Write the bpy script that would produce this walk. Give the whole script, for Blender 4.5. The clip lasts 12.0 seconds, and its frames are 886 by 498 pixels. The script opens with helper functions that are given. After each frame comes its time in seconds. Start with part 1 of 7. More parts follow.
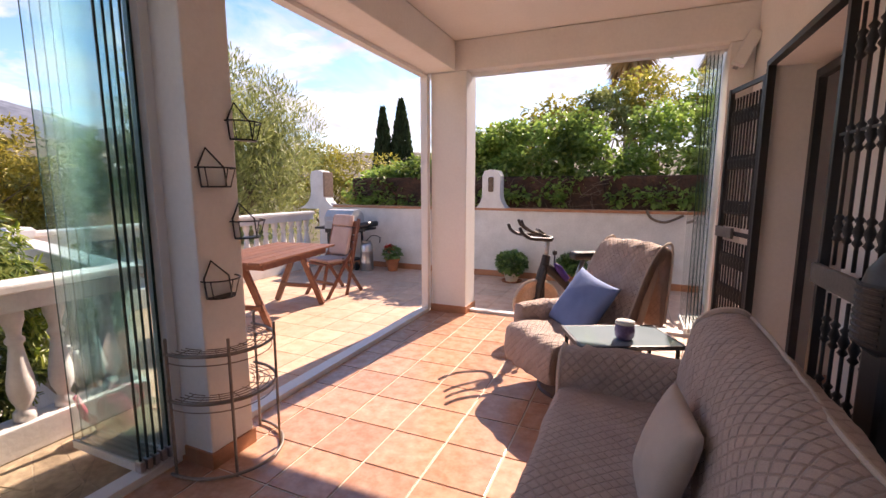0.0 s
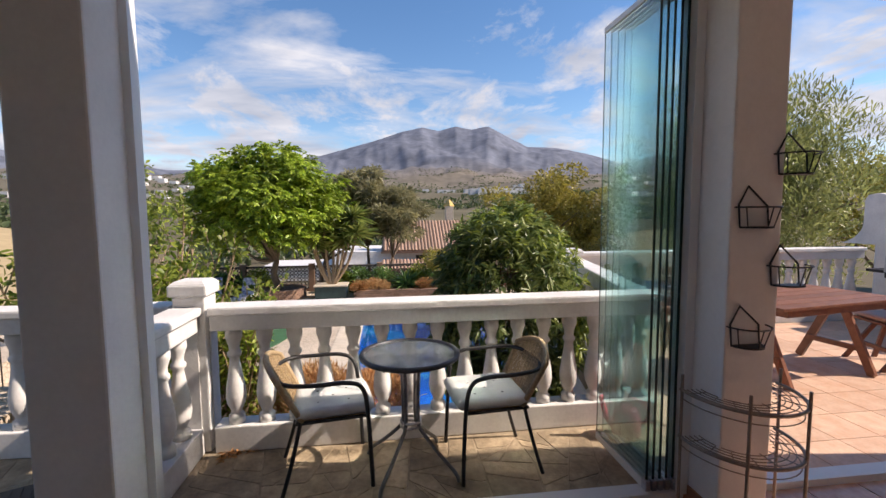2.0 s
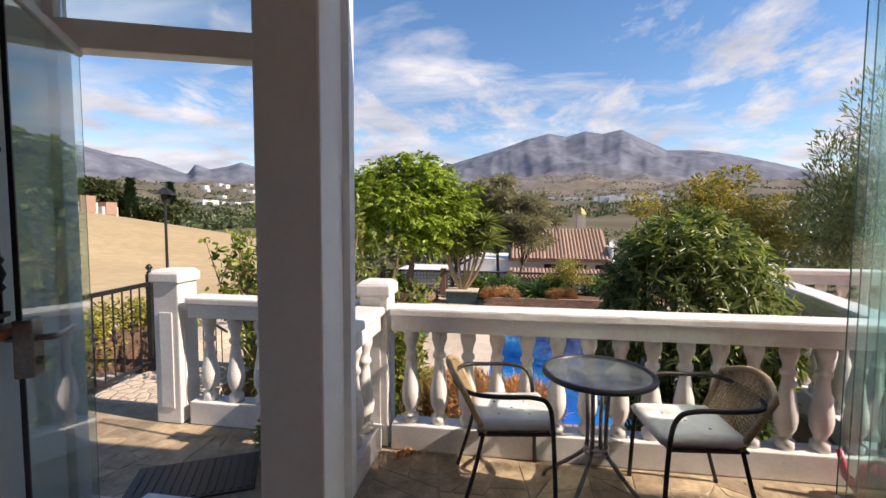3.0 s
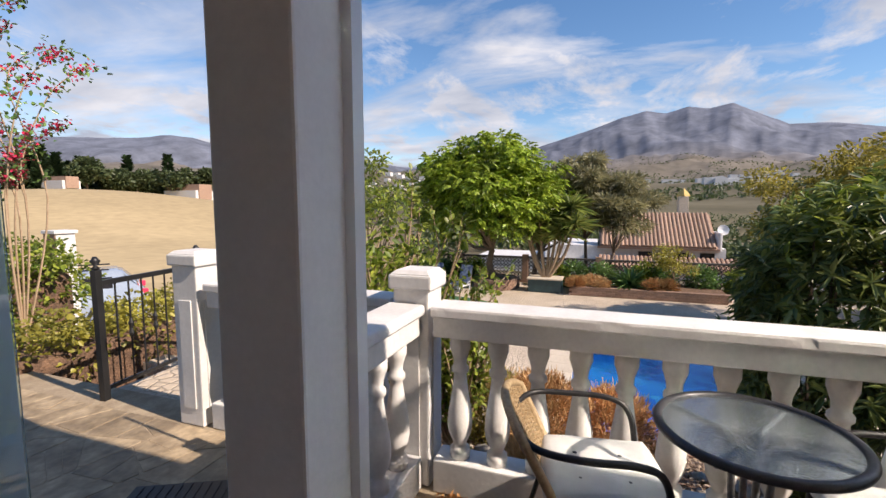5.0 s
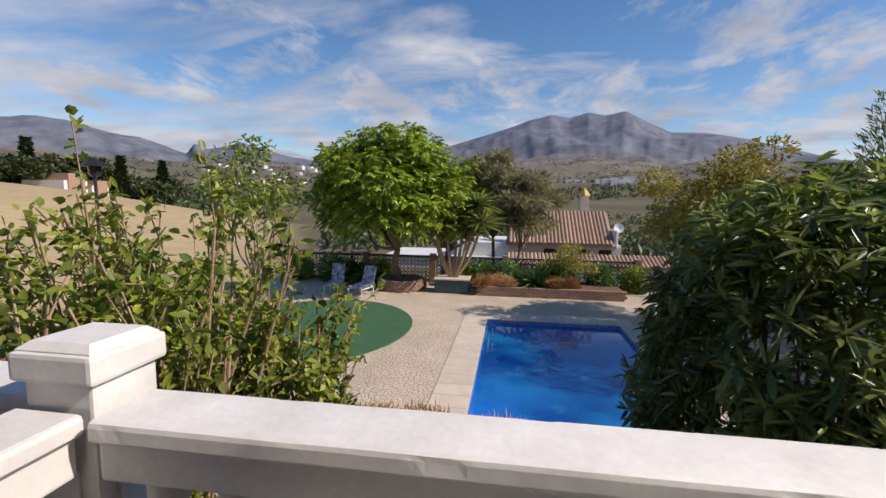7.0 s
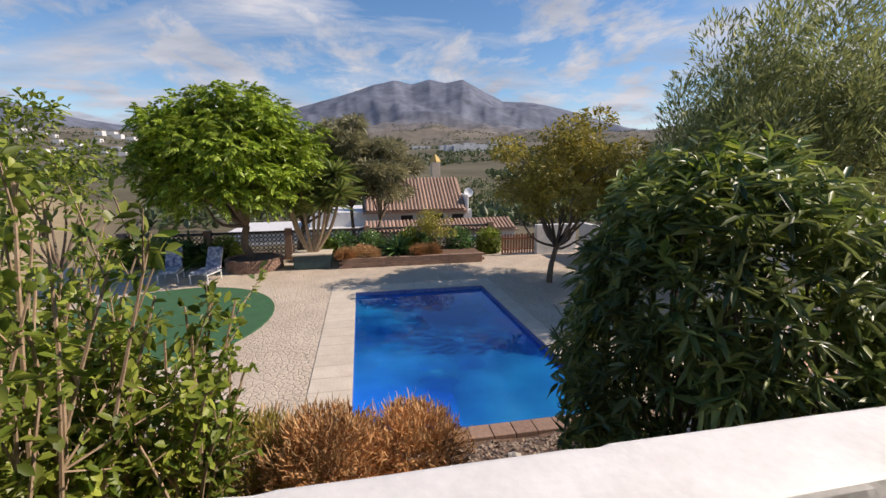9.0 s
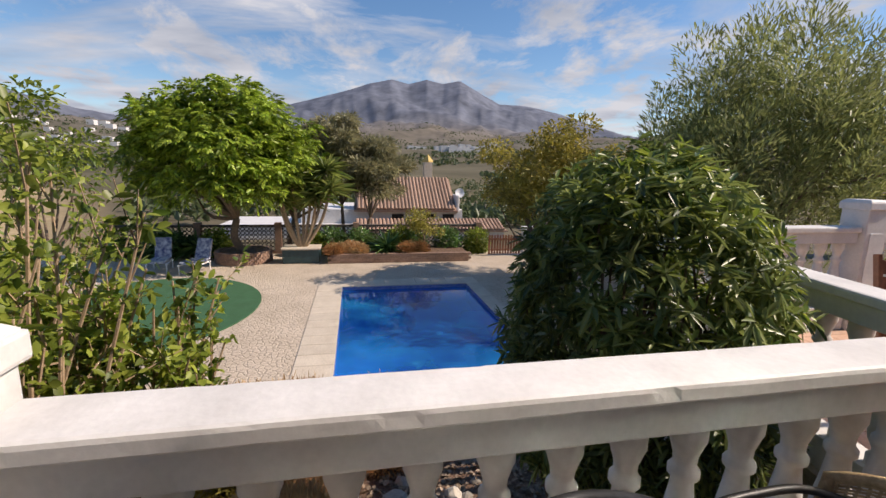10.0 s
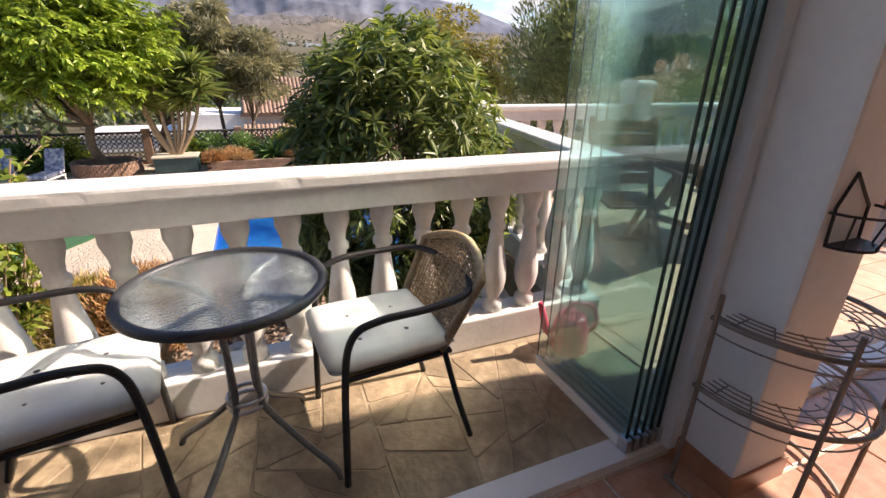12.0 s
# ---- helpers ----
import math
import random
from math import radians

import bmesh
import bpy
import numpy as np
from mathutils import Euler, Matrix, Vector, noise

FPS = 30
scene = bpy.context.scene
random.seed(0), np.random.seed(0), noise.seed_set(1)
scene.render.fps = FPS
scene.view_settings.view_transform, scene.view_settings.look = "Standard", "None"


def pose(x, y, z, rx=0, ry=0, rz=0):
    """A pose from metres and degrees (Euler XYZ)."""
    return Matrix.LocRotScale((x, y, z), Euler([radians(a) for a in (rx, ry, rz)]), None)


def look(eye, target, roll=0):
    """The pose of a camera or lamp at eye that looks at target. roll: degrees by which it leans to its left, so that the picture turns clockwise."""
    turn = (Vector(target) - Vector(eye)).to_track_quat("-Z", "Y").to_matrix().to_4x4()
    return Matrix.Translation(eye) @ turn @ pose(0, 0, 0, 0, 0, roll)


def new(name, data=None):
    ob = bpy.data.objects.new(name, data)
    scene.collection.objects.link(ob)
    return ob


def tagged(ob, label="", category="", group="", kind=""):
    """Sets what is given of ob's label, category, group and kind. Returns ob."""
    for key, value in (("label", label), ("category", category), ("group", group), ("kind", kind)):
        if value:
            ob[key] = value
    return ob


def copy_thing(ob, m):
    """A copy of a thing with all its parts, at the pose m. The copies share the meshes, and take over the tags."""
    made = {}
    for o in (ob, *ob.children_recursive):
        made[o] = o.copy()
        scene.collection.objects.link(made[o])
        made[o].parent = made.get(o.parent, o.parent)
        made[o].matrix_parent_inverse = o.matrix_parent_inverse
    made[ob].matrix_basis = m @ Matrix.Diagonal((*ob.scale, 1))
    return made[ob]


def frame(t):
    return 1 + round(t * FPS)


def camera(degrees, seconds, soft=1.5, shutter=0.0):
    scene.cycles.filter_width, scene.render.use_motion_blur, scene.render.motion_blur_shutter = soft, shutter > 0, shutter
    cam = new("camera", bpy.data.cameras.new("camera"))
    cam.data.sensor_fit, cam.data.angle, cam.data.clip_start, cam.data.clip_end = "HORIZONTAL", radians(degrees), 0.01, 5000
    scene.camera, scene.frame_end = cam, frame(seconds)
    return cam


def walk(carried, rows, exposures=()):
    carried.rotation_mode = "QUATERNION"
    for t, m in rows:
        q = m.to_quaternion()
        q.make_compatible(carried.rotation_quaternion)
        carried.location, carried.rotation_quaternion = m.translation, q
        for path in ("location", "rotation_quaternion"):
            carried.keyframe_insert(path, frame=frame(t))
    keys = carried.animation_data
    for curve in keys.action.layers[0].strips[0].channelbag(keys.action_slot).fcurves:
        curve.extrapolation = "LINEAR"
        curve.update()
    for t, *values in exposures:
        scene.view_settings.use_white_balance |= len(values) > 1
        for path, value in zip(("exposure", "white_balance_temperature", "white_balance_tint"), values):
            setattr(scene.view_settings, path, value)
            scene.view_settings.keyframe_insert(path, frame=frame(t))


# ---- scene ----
# ---- camera ----
cam = camera(90.5, 12.0)
PATH = [
    (0.0, (0.06, 0.161, 1.444), (-0.721, 1.981, 1.163), 0.0),
    (0.5, (0.042, 0.203, 1.456), (-1.118, 1.816, 1.23), -0.8),
    (1.0, (0.001, 0.191, 1.484), (-1.635, 1.324, 1.282), -0.8),
    (1.5, (-0.007, 0.143, 1.517), (-1.89, 0.79, 1.331), -1.0),
    (2.0, (-0.031, 0.067, 1.518), (-2.009, 0.318, 1.355), -0.4),
    (2.5, (-0.07, -0.075, 1.51), (-2.064, -0.129, 1.365), 0.2),
    (3.0, (-0.161, -0.298, 1.503), (-2.134, -0.599, 1.375), 0.3),
    (3.5, (-0.257, -0.411, 1.48), (-2.189, -0.913, 1.352), -0.1),
    (3.7, (-0.332, -0.411, 1.472), (-2.247, -0.973, 1.338), -0.2),
    (5.3, (-1.151, -0.238, 1.415), (-3.023, -0.916, 1.209), 0.0),
    (5.5, (-1.269, -0.176, 1.438), (-3.139, -0.849, 1.215), 0.0),
    (6.0, (-1.467, -0.057, 1.440), (-3.371, -0.622, 1.207), 0.3),
    (6.5, (-1.771, -0.083, 1.459), (-3.716, -0.488, 1.224), 1.0),
    (7.0, (-2.096, -0.116, 1.445), (-4.062, -0.418, 1.235), 0.7),
    (7.5, (-2.333, -0.222, 1.457), (-4.315, -0.378, 1.242), 0.8),
    (7.7, (-2.362, -0.256, 1.456), (-4.35, -0.298, 1.236), 0.6),
    (9.3, (-2.399, -0.476, 1.492), (-4.329, -0.092, 1.132), -0.4),
    (9.5, (-2.359, -0.466, 1.505), (-4.287, -0.071, 1.152), -0.1),
    (10.0, (-2.044, -0.335, 1.451), (-3.974, 0.055, 1.1), 1.2),
    (10.5, (-1.778, -0.261, 1.354), (-3.68, 0.124, 0.87), 1.1),
    (11.0, (-1.546, -0.237, 1.297), (-3.389, 0.186, 0.643), 0.8),
    (11.5, (-1.376, -0.088, 1.262), (-3.167, 0.395, 0.514), 0.7),
    (12.0, (-1.251, 0.332, 1.288), (-2.964, 1.053, 0.548), 1.0),
]
EXPOSURES = [(0.0, 1.72, 7900, 27), (0.5, 1.45, 7700, 25), (1.0, 1.15, 7500, 23), (1.5, 1.05, 7300, 20), (2.5, 1.12, 7450, 20), (3.7, 1.18, 7600, 21), (5.5, 0.92, 7200, 19),
             (6.0, 0.76, 7050, 19), (6.5, 0.6, 7050, 18.5), (7.7, 0.66, 7050, 18.5), (9.5, 0.76, 7300, 19), (10.5, 0.77, 7600, 20), (11.3, 1.22, 7900, 23), (12.0, 1.5, 7700, 22)]
walk(cam, [(t, look(eye, target, roll)) for t, eye, target, roll in PATH], EXPOSURES)

# ---- world and sun ----
SUN = Vector((0.13, 1.0, 0.83)).normalized()


def make_world():
    w = bpy.data.worlds.new("sky")
    w.use_nodes = True
    scene.world = w
    nt = w.node_tree
    nt.nodes.clear()
    n, l = nt.nodes.new, nt.links.new
    sky = n("ShaderNodeTexSky")
    sky.sky_type = "NISHITA"
    sky.sun_disc = False
    sky.sun_elevation = math.asin(SUN.z)
    sky.sun_rotation = math.atan2(SUN.x, SUN.y)
    sky.air_density, sky.dust_density, sky.ozone_density = 1.0, 0.1, 3.4
    tc = n("ShaderNodeTexCoord")
    sep = n("ShaderNodeSeparateXYZ")
    l(tc.outputs["Generated"], sep.inputs[0])
    add = n("ShaderNodeMath")
    add.operation = "ADD"
    add.inputs[1].default_value = 0.16
    l(sep.outputs[2], add.inputs[0])
    mx = n("ShaderNodeMath")
    mx.operation = "MAXIMUM"
    mx.inputs[1].default_value = 0.05
    l(add.outputs[0], mx.inputs[0])
    comb = n("ShaderNodeCombineXYZ")
    for i in (0, 1):
        d = n("ShaderNodeMath")
        d.operation = "DIVIDE"
        l(sep.outputs[i], d.inputs[0])
        l(mx.outputs[0], d.inputs[1])
        l(d.outputs[0], comb.inputs[i])
    mp = n("ShaderNodeMapping")
    mp.inputs["Rotation"].default_value = (0, 0, radians(-24))
    mp.inputs["Scale"].default_value = (0.75, 0.36, 1)
    mp.inputs["Location"].default_value = (0.15, 0.4, 0)
    l(comb.outputs[0], mp.inputs[0])
    no = n("ShaderNodeTexNoise")
    no.inputs["Scale"].default_value = 1.9
    no.inputs["Detail"].default_value = 9
    no.inputs["Roughness"].default_value = 0.58
    no.inputs["Distortion"].default_value = 0.5
    l(mp.outputs[0], no.inputs[0])
    low = n("ShaderNodeMapRange")
    low.inputs["From Min"].default_value = 0.12
    low.inputs["From Max"].default_value = 0.55
    low.inputs["To Min"].default_value = 0.10
    low.inputs["To Max"].default_value = -0.05
    l(sep.outputs[2], low.inputs[0])
    su = n("ShaderNodeMath")
    su.operation = "ADD"
    l(no.outputs[0], su.inputs[0])
    l(low.outputs[0], su.inputs[1])
    ramp = n("ShaderNodeValToRGB")
    ramp.color_ramp.elements[0].position = 0.54
    ramp.color_ramp.elements[1].position = 0.72
    l(su.outputs[0], ramp.inputs[0])
    heap_map = n("ShaderNodeMapping")
    heap_map.inputs["Rotation"].default_value = (0, 0, radians(-24))
    heap_map.inputs["Scale"].default_value = (0.62, 0.95, 1)
    heap_map.inputs["Location"].default_value = (1.3, 0.2, 0)
    l(comb.outputs[0], heap_map.inputs[0])
    heap = n("ShaderNodeTexNoise")
    heap.inputs["Scale"].default_value = 2.3
    heap.inputs["Detail"].default_value = 12
    heap.inputs["Roughness"].default_value = 0.62
    heap.inputs["Distortion"].default_value = 0.25
    l(heap_map.outputs[0], heap.inputs[0])
    band = n("ShaderNodeMapRange")
    band.interpolation_type = "SMOOTHSTEP"
    band.inputs["From Min"].default_value = 0.19
    band.inputs["From Max"].default_value = 0.46
    band.inputs["To Min"].default_value = 0.09
    band.inputs["To Max"].default_value = -0.07
    l(sep.outputs[2], band.inputs[0])
    heap_sum = n("ShaderNodeMath")
    heap_sum.operation = "ADD"
    l(heap.outputs[0], heap_sum.inputs[0])
    l(band.outputs[0], heap_sum.inputs[1])
    heap_ramp = n("ShaderNodeValToRGB")
    heap_ramp.color_ramp.elements[0].position = 0.53
    heap_ramp.color_ramp.elements[1].position = 0.66
    l(heap_sum.outputs[0], heap_ramp.inputs[0])
    cover = n("ShaderNodeMath")
    cover.operation = "MAXIMUM"
    l(ramp.outputs[0], cover.inputs[0])
    l(heap_ramp.outputs[0], cover.inputs[1])
    shade = n("ShaderNodeTexNoise")
    shade.inputs["Scale"].default_value = 3.5
    shade.inputs["Detail"].default_value = 6
    l(mp.outputs[0], shade.inputs[0])
    crp = n("ShaderNodeValToRGB")
    crp.color_ramp.elements[0].position = 0.35
    crp.color_ramp.elements[0].color = (2.5, 3.1, 4.05, 1)
    crp.color_ramp.elements[1].position = 0.62
    crp.color_ramp.elements[1].color = (4.3, 4.85, 5.6, 1)
    l(shade.outputs[0], crp.inputs[0])
    mix = n("ShaderNodeMix")
    mix.data_type = "RGBA"
    l(cover.outputs[0], mix.inputs["Factor"])
    deep = n("ShaderNodeHueSaturation")
    deep.inputs["Saturation"].default_value = 1.2
    l(sky.outputs[0], deep.inputs["Color"])
    l(deep.outputs[0], mix.inputs["A"])
    l(crp.outputs[0], mix.inputs["B"])
    bg = n("ShaderNodeBackground")
    bg.inputs["Strength"].default_value = 0.085
    l(mix.outputs["Result"], bg.inputs[0])
    out = n("ShaderNodeOutputWorld")
    l(bg.outputs[0], out.inputs[0])


make_world()
sun_data = bpy.data.lights.new("sun", "SUN")
sun_data.energy, sun_data.angle, sun_data.color = 3.15, radians(0.53), (1.0, 0.95, 0.87)
sun = new("sun", sun_data)
sun.matrix_world = look(SUN * 50, (0, 0, 0))

# ---- materials ----


def mat(name, c1, c2=None, scale=6.0, rough=0.6, bump=0.15, bscale=70.0, metal=0.0, random=0.0, island=0.0, fine=0.35, specular=0.5, coat=0.0, dist=0.004):
    """A procedural surface: two colours mixed by noise at two scales, relief, and a shift of tone from piece to piece."""
    m = bpy.data.materials.new(name)
    m.use_nodes = True
    nt = m.node_tree
    n, l = nt.nodes.new, nt.links.new
    b = nt.nodes["Principled BSDF"]
    c2 = c2 or tuple(c * 0.8 for c in c1)
    geo = n("ShaderNodeNewGeometry")
    n1, n2 = n("ShaderNodeTexNoise"), n("ShaderNodeTexNoise")
    n1.inputs["Scale"].default_value, n1.inputs["Detail"].default_value = scale, 5
    n2.inputs["Scale"].default_value, n2.inputs["Detail"].default_value = bscale, 4
    l(geo.outputs["Position"], n1.inputs[0])
    l(geo.outputs["Position"], n2.inputs[0])
    mr = n("ShaderNodeMapRange")
    mr.inputs["From Min"].default_value, mr.inputs["From Max"].default_value = 0.32, 0.68
    l(n1.outputs[0], mr.inputs[0])
    mx = n("ShaderNodeMix")
    mx.data_type = "RGBA"
    mx.inputs["A"].default_value, mx.inputs["B"].default_value = (*c1, 1), (*c2, 1)
    l(mr.outputs[0], mx.inputs["Factor"])
    hsv = n("ShaderNodeHueSaturation")
    l(mx.outputs["Result"], hsv.inputs["Color"])
    v = n("ShaderNodeMapRange")
    v.inputs["From Min"].default_value, v.inputs["From Max"].default_value = 0.25, 0.75
    v.inputs["To Min"].default_value, v.inputs["To Max"].default_value = 1 - fine * 0.5, 1 + fine * 0.5
    l(n2.outputs[0], v.inputs[0])
    val = v.outputs[0]
    for amount, node, sock in ((random, "ShaderNodeObjectInfo", "Random"), (island, "ShaderNodeNewGeometry", "Random Per Island")):
        if amount:
            o = n(node)
            r = n("ShaderNodeMapRange")
            r.inputs["To Min"].default_value, r.inputs["To Max"].default_value = 1 - amount, 1 + amount
            l(o.outputs[sock], r.inputs[0])
            mu = n("ShaderNodeMath")
            mu.operation = "MULTIPLY"
            l(val, mu.inputs[0])
            l(r.outputs[0], mu.inputs[1])
            val = mu.outputs[0]
    l(val, hsv.inputs["Value"])
    l(hsv.outputs[0], b.inputs["Base Color"])
    b.inputs["Roughness"].default_value, b.inputs["Metallic"].default_value = rough, metal
    b.inputs["Specular IOR Level"].default_value = specular
    b.inputs["Coat Weight"].default_value = coat
    if bump:
        bp = n("ShaderNodeBump")
        bp.inputs["Strength"].default_value, bp.inputs["Distance"].default_value = bump, dist
        l(n2.outputs[0], bp.inputs["Height"])
        l(bp.outputs[0], b.inputs["Normal"])
    return m


def leaf_mat(name, c1, c2, rough=0.45, through_light=0.35, spread=0.45):
    """Leaves: tone differs from leaf to leaf, and light comes through the blade."""
    m = bpy.data.materials.new(name)
    m.use_nodes = True
    nt = m.node_tree
    n, l = nt.nodes.new, nt.links.new
    b, out = nt.nodes["Principled BSDF"], nt.nodes["Material Output"]
    geo = n("ShaderNodeNewGeometry")
    mx = n("ShaderNodeMix")
    mx.data_type = "RGBA"
    mx.inputs["A"].default_value, mx.inputs["B"].default_value = (*c1, 1), (*c2, 1)
    l(geo.outputs["Random Per Island"], mx.inputs["Factor"])
    big = n("ShaderNodeTexNoise")
    big.inputs["Scale"].default_value = 1.6
    l(geo.outputs["Position"], big.inputs[0])
    r = n("ShaderNodeMapRange")
    r.inputs["From Min"].default_value, r.inputs["From Max"].default_value = 0.3, 0.7
    r.inputs["To Min"].default_value, r.inputs["To Max"].default_value = 1 - spread, 1 + spread
    l(big.outputs[0], r.inputs[0])
    hsv = n("ShaderNodeHueSaturation")
    l(mx.outputs["Result"], hsv.inputs["Color"])
    l(r.outputs[0], hsv.inputs["Value"])
    l(hsv.outputs[0], b.inputs["Base Color"])
    b.inputs["Roughness"].default_value = rough
    t = n("ShaderNodeBsdfTranslucent")
    l(hsv.outputs[0], t.inputs[0])
    ms = n("ShaderNodeMixShader")
    ms.inputs[0].default_value = through_light
    l(b.outputs[0], ms.inputs[1])
    l(t.outputs[0], ms.inputs[2])
    l(ms.outputs[0], out.inputs[0])
    return m


def glass_mat(name, tint, rough=0.0, ripple=0.0, rscale=60.0, ior=1.45):
    m = bpy.data.materials.new(name)
    m.use_nodes = True
    nt = m.node_tree
    b = nt.nodes["Principled BSDF"]
    b.inputs["Base Color"].default_value = (*tint, 1)
    b.inputs["Transmission Weight"].default_value = 1.0
    b.inputs["Roughness"].default_value = rough
    b.inputs["IOR"].default_value = ior
    if ripple:
        geo, no, bp = nt.nodes.new("ShaderNodeNewGeometry"), nt.nodes.new("ShaderNodeTexNoise"), nt.nodes.new("ShaderNodeBump")
        no.inputs["Scale"].default_value = rscale
        nt.links.new(geo.outputs["Position"], no.inputs[0])
        bp.inputs["Strength"].default_value, bp.inputs["Distance"].default_value = ripple, 0.02
        nt.links.new(no.outputs[0], bp.inputs["Height"])
        nt.links.new(bp.outputs[0], b.inputs["Normal"])
    return m



def water_mat():
    """Pool water: clear blue, with soft lighter and darker patches and small ripples."""
    m = glass_mat("pool_water", (0.30, 0.75, 0.95), ripple=0.06, rscale=2.4, ior=1.33)
    nt = m.node_tree
    b = nt.nodes["Principled BSDF"]
    b.inputs["Transmission Weight"].default_value = 0.55
    geo, no, rp = nt.nodes.new("ShaderNodeNewGeometry"), nt.nodes.new("ShaderNodeTexNoise"), nt.nodes.new("ShaderNodeValToRGB")
    no.inputs["Scale"].default_value, no.inputs["Detail"].default_value = 0.55, 3
    nt.links.new(geo.outputs["Position"], no.inputs[0])
    nt.links.new(no.outputs[0], rp.inputs[0])
    e = rp.color_ramp.elements
    e[0].position, e[0].color = 0.35, (0.0, 0.12, 0.43, 1)
    e[1].position, e[1].color = 0.68, (0.004, 0.36, 0.80, 1)
    nt.links.new(rp.outputs[0], b.inputs["Base Color"])
    return m


def cobble_mat():
    """Pale paving of small set pebbles with darker joints."""
    m = mat("pool_deck_paving", (0.60, 0.50, 0.39), (0.50, 0.41, 0.31), scale=1.2, rough=0.85, bump=0.0, bscale=30, fine=0.3)
    nt = m.node_tree
    b = nt.nodes["Principled BSDF"]
    geo, vo, rp, bp = nt.nodes.new("ShaderNodeNewGeometry"), nt.nodes.new("ShaderNodeTexVoronoi"), nt.nodes.new("ShaderNodeMapRange"), nt.nodes.new("ShaderNodeBump")
    vo.feature = "DISTANCE_TO_EDGE"
    vo.inputs["Scale"].default_value = 9.0
    nt.links.new(geo.outputs["Position"], vo.inputs["Vector"])
    rp.inputs["From Max"].default_value = 0.12
    nt.links.new(vo.outputs["Distance"], rp.inputs[0])
    bp.inputs["Strength"].default_value, bp.inputs["Distance"].default_value = 0.9, 0.012
    nt.links.new(rp.outputs[0], bp.inputs["Height"])
    nt.links.new(bp.outputs[0], b.inputs["Normal"])
    mu = nt.nodes.new("ShaderNodeMix")
    mu.data_type = "RGBA"
    mu.blend_type = "MULTIPLY"
    mu.inputs["Factor"].default_value = 1.0
    gr = nt.nodes.new("ShaderNodeMapRange")
    gr.inputs["From Max"].default_value, gr.inputs["To Min"].default_value = 0.07, 0.72
    nt.links.new(vo.outputs["Distance"], gr.inputs[0])
    cc = nt.nodes.new("ShaderNodeCombineColor")
    for i in range(3):
        nt.links.new(gr.outputs[0], cc.inputs[i])
    src = b.inputs["Base Color"].links[0].from_socket
    nt.links.new(src, mu.inputs["A"])
    nt.links.new(cc.outputs[0], mu.inputs["B"])
    nt.links.new(mu.outputs["Result"], b.inputs["Base Color"])
    return m


WHITE = mat("white_wall_paint", (0.86, 0.84, 0.81), (0.81, 0.79, 0.76), scale=2.2, rough=0.75, bump=0.25, bscale=38, fine=0.06)
MASONRY = mat("white_masonry_paint", (0.73, 0.715, 0.69), (0.62, 0.605, 0.58), scale=5, rough=0.65, bump=0.25, bscale=42, fine=0.12)
CEIL = mat("ceiling_paint", (0.85, 0.83, 0.80), (0.81, 0.79, 0.76), scale=1.5, rough=0.85, bump=0.12, bscale=40, fine=0.05)
FRAME = mat("white_aluminium", (0.80, 0.80, 0.79), (0.76, 0.76, 0.75), rough=0.35, bump=0.0, fine=0.03)
TILE = mat("terracotta_floor_tile", (0.47, 0.225, 0.13), (0.59, 0.345, 0.235), scale=13, rough=0.27, bump=0.10, bscale=45, random=0.10, fine=0.22)
OUT_TILE = mat("terrace_tile", (0.60, 0.36, 0.24), (0.68, 0.47, 0.34), scale=9, rough=0.5, bump=0.15, bscale=45, random=0.10, fine=0.2)
GROUT = mat("pale_grout", (0.70, 0.60, 0.49), (0.60, 0.50, 0.40), scale=14, rough=0.9, bump=0.3)
SKIRT = mat("terracotta_skirting", (0.42, 0.17, 0.08), (0.48, 0.22, 0.12), scale=9, rough=0.45, bump=0.1, fine=0.2)
STONE = mat("crazy_paving_stone", (0.44, 0.34, 0.22), (0.22, 0.165, 0.105), scale=7, rough=0.65, bump=0.6, bscale=26, random=0.22, fine=0.4, dist=0.008)
MORTAR = mat("mortar", (0.40, 0.32, 0.22), (0.28, 0.215, 0.145), scale=10, rough=0.9, bump=0.5)
BLACK_IRON = mat("black_painted_iron", (0.012, 0.012, 0.013), (0.02, 0.02, 0.021), rough=0.45, bump=0.15, bscale=120)
GREY_STEEL = mat("dark_grey_steel", (0.055, 0.058, 0.065), (0.04, 0.042, 0.046), rough=0.4, bump=0.05, metal=0.3)
WICKER = mat("natural_wicker", (0.42, 0.31, 0.18), (0.29, 0.20, 0.105), scale=60, rough=0.6, bump=0.5, bscale=160, island=0.2)
CUSHION = mat("white_cushion_cloth", (0.56, 0.57, 0.56), (0.48, 0.49, 0.48), scale=10, rough=0.9, bump=0.2, bscale=300, fine=0.1)


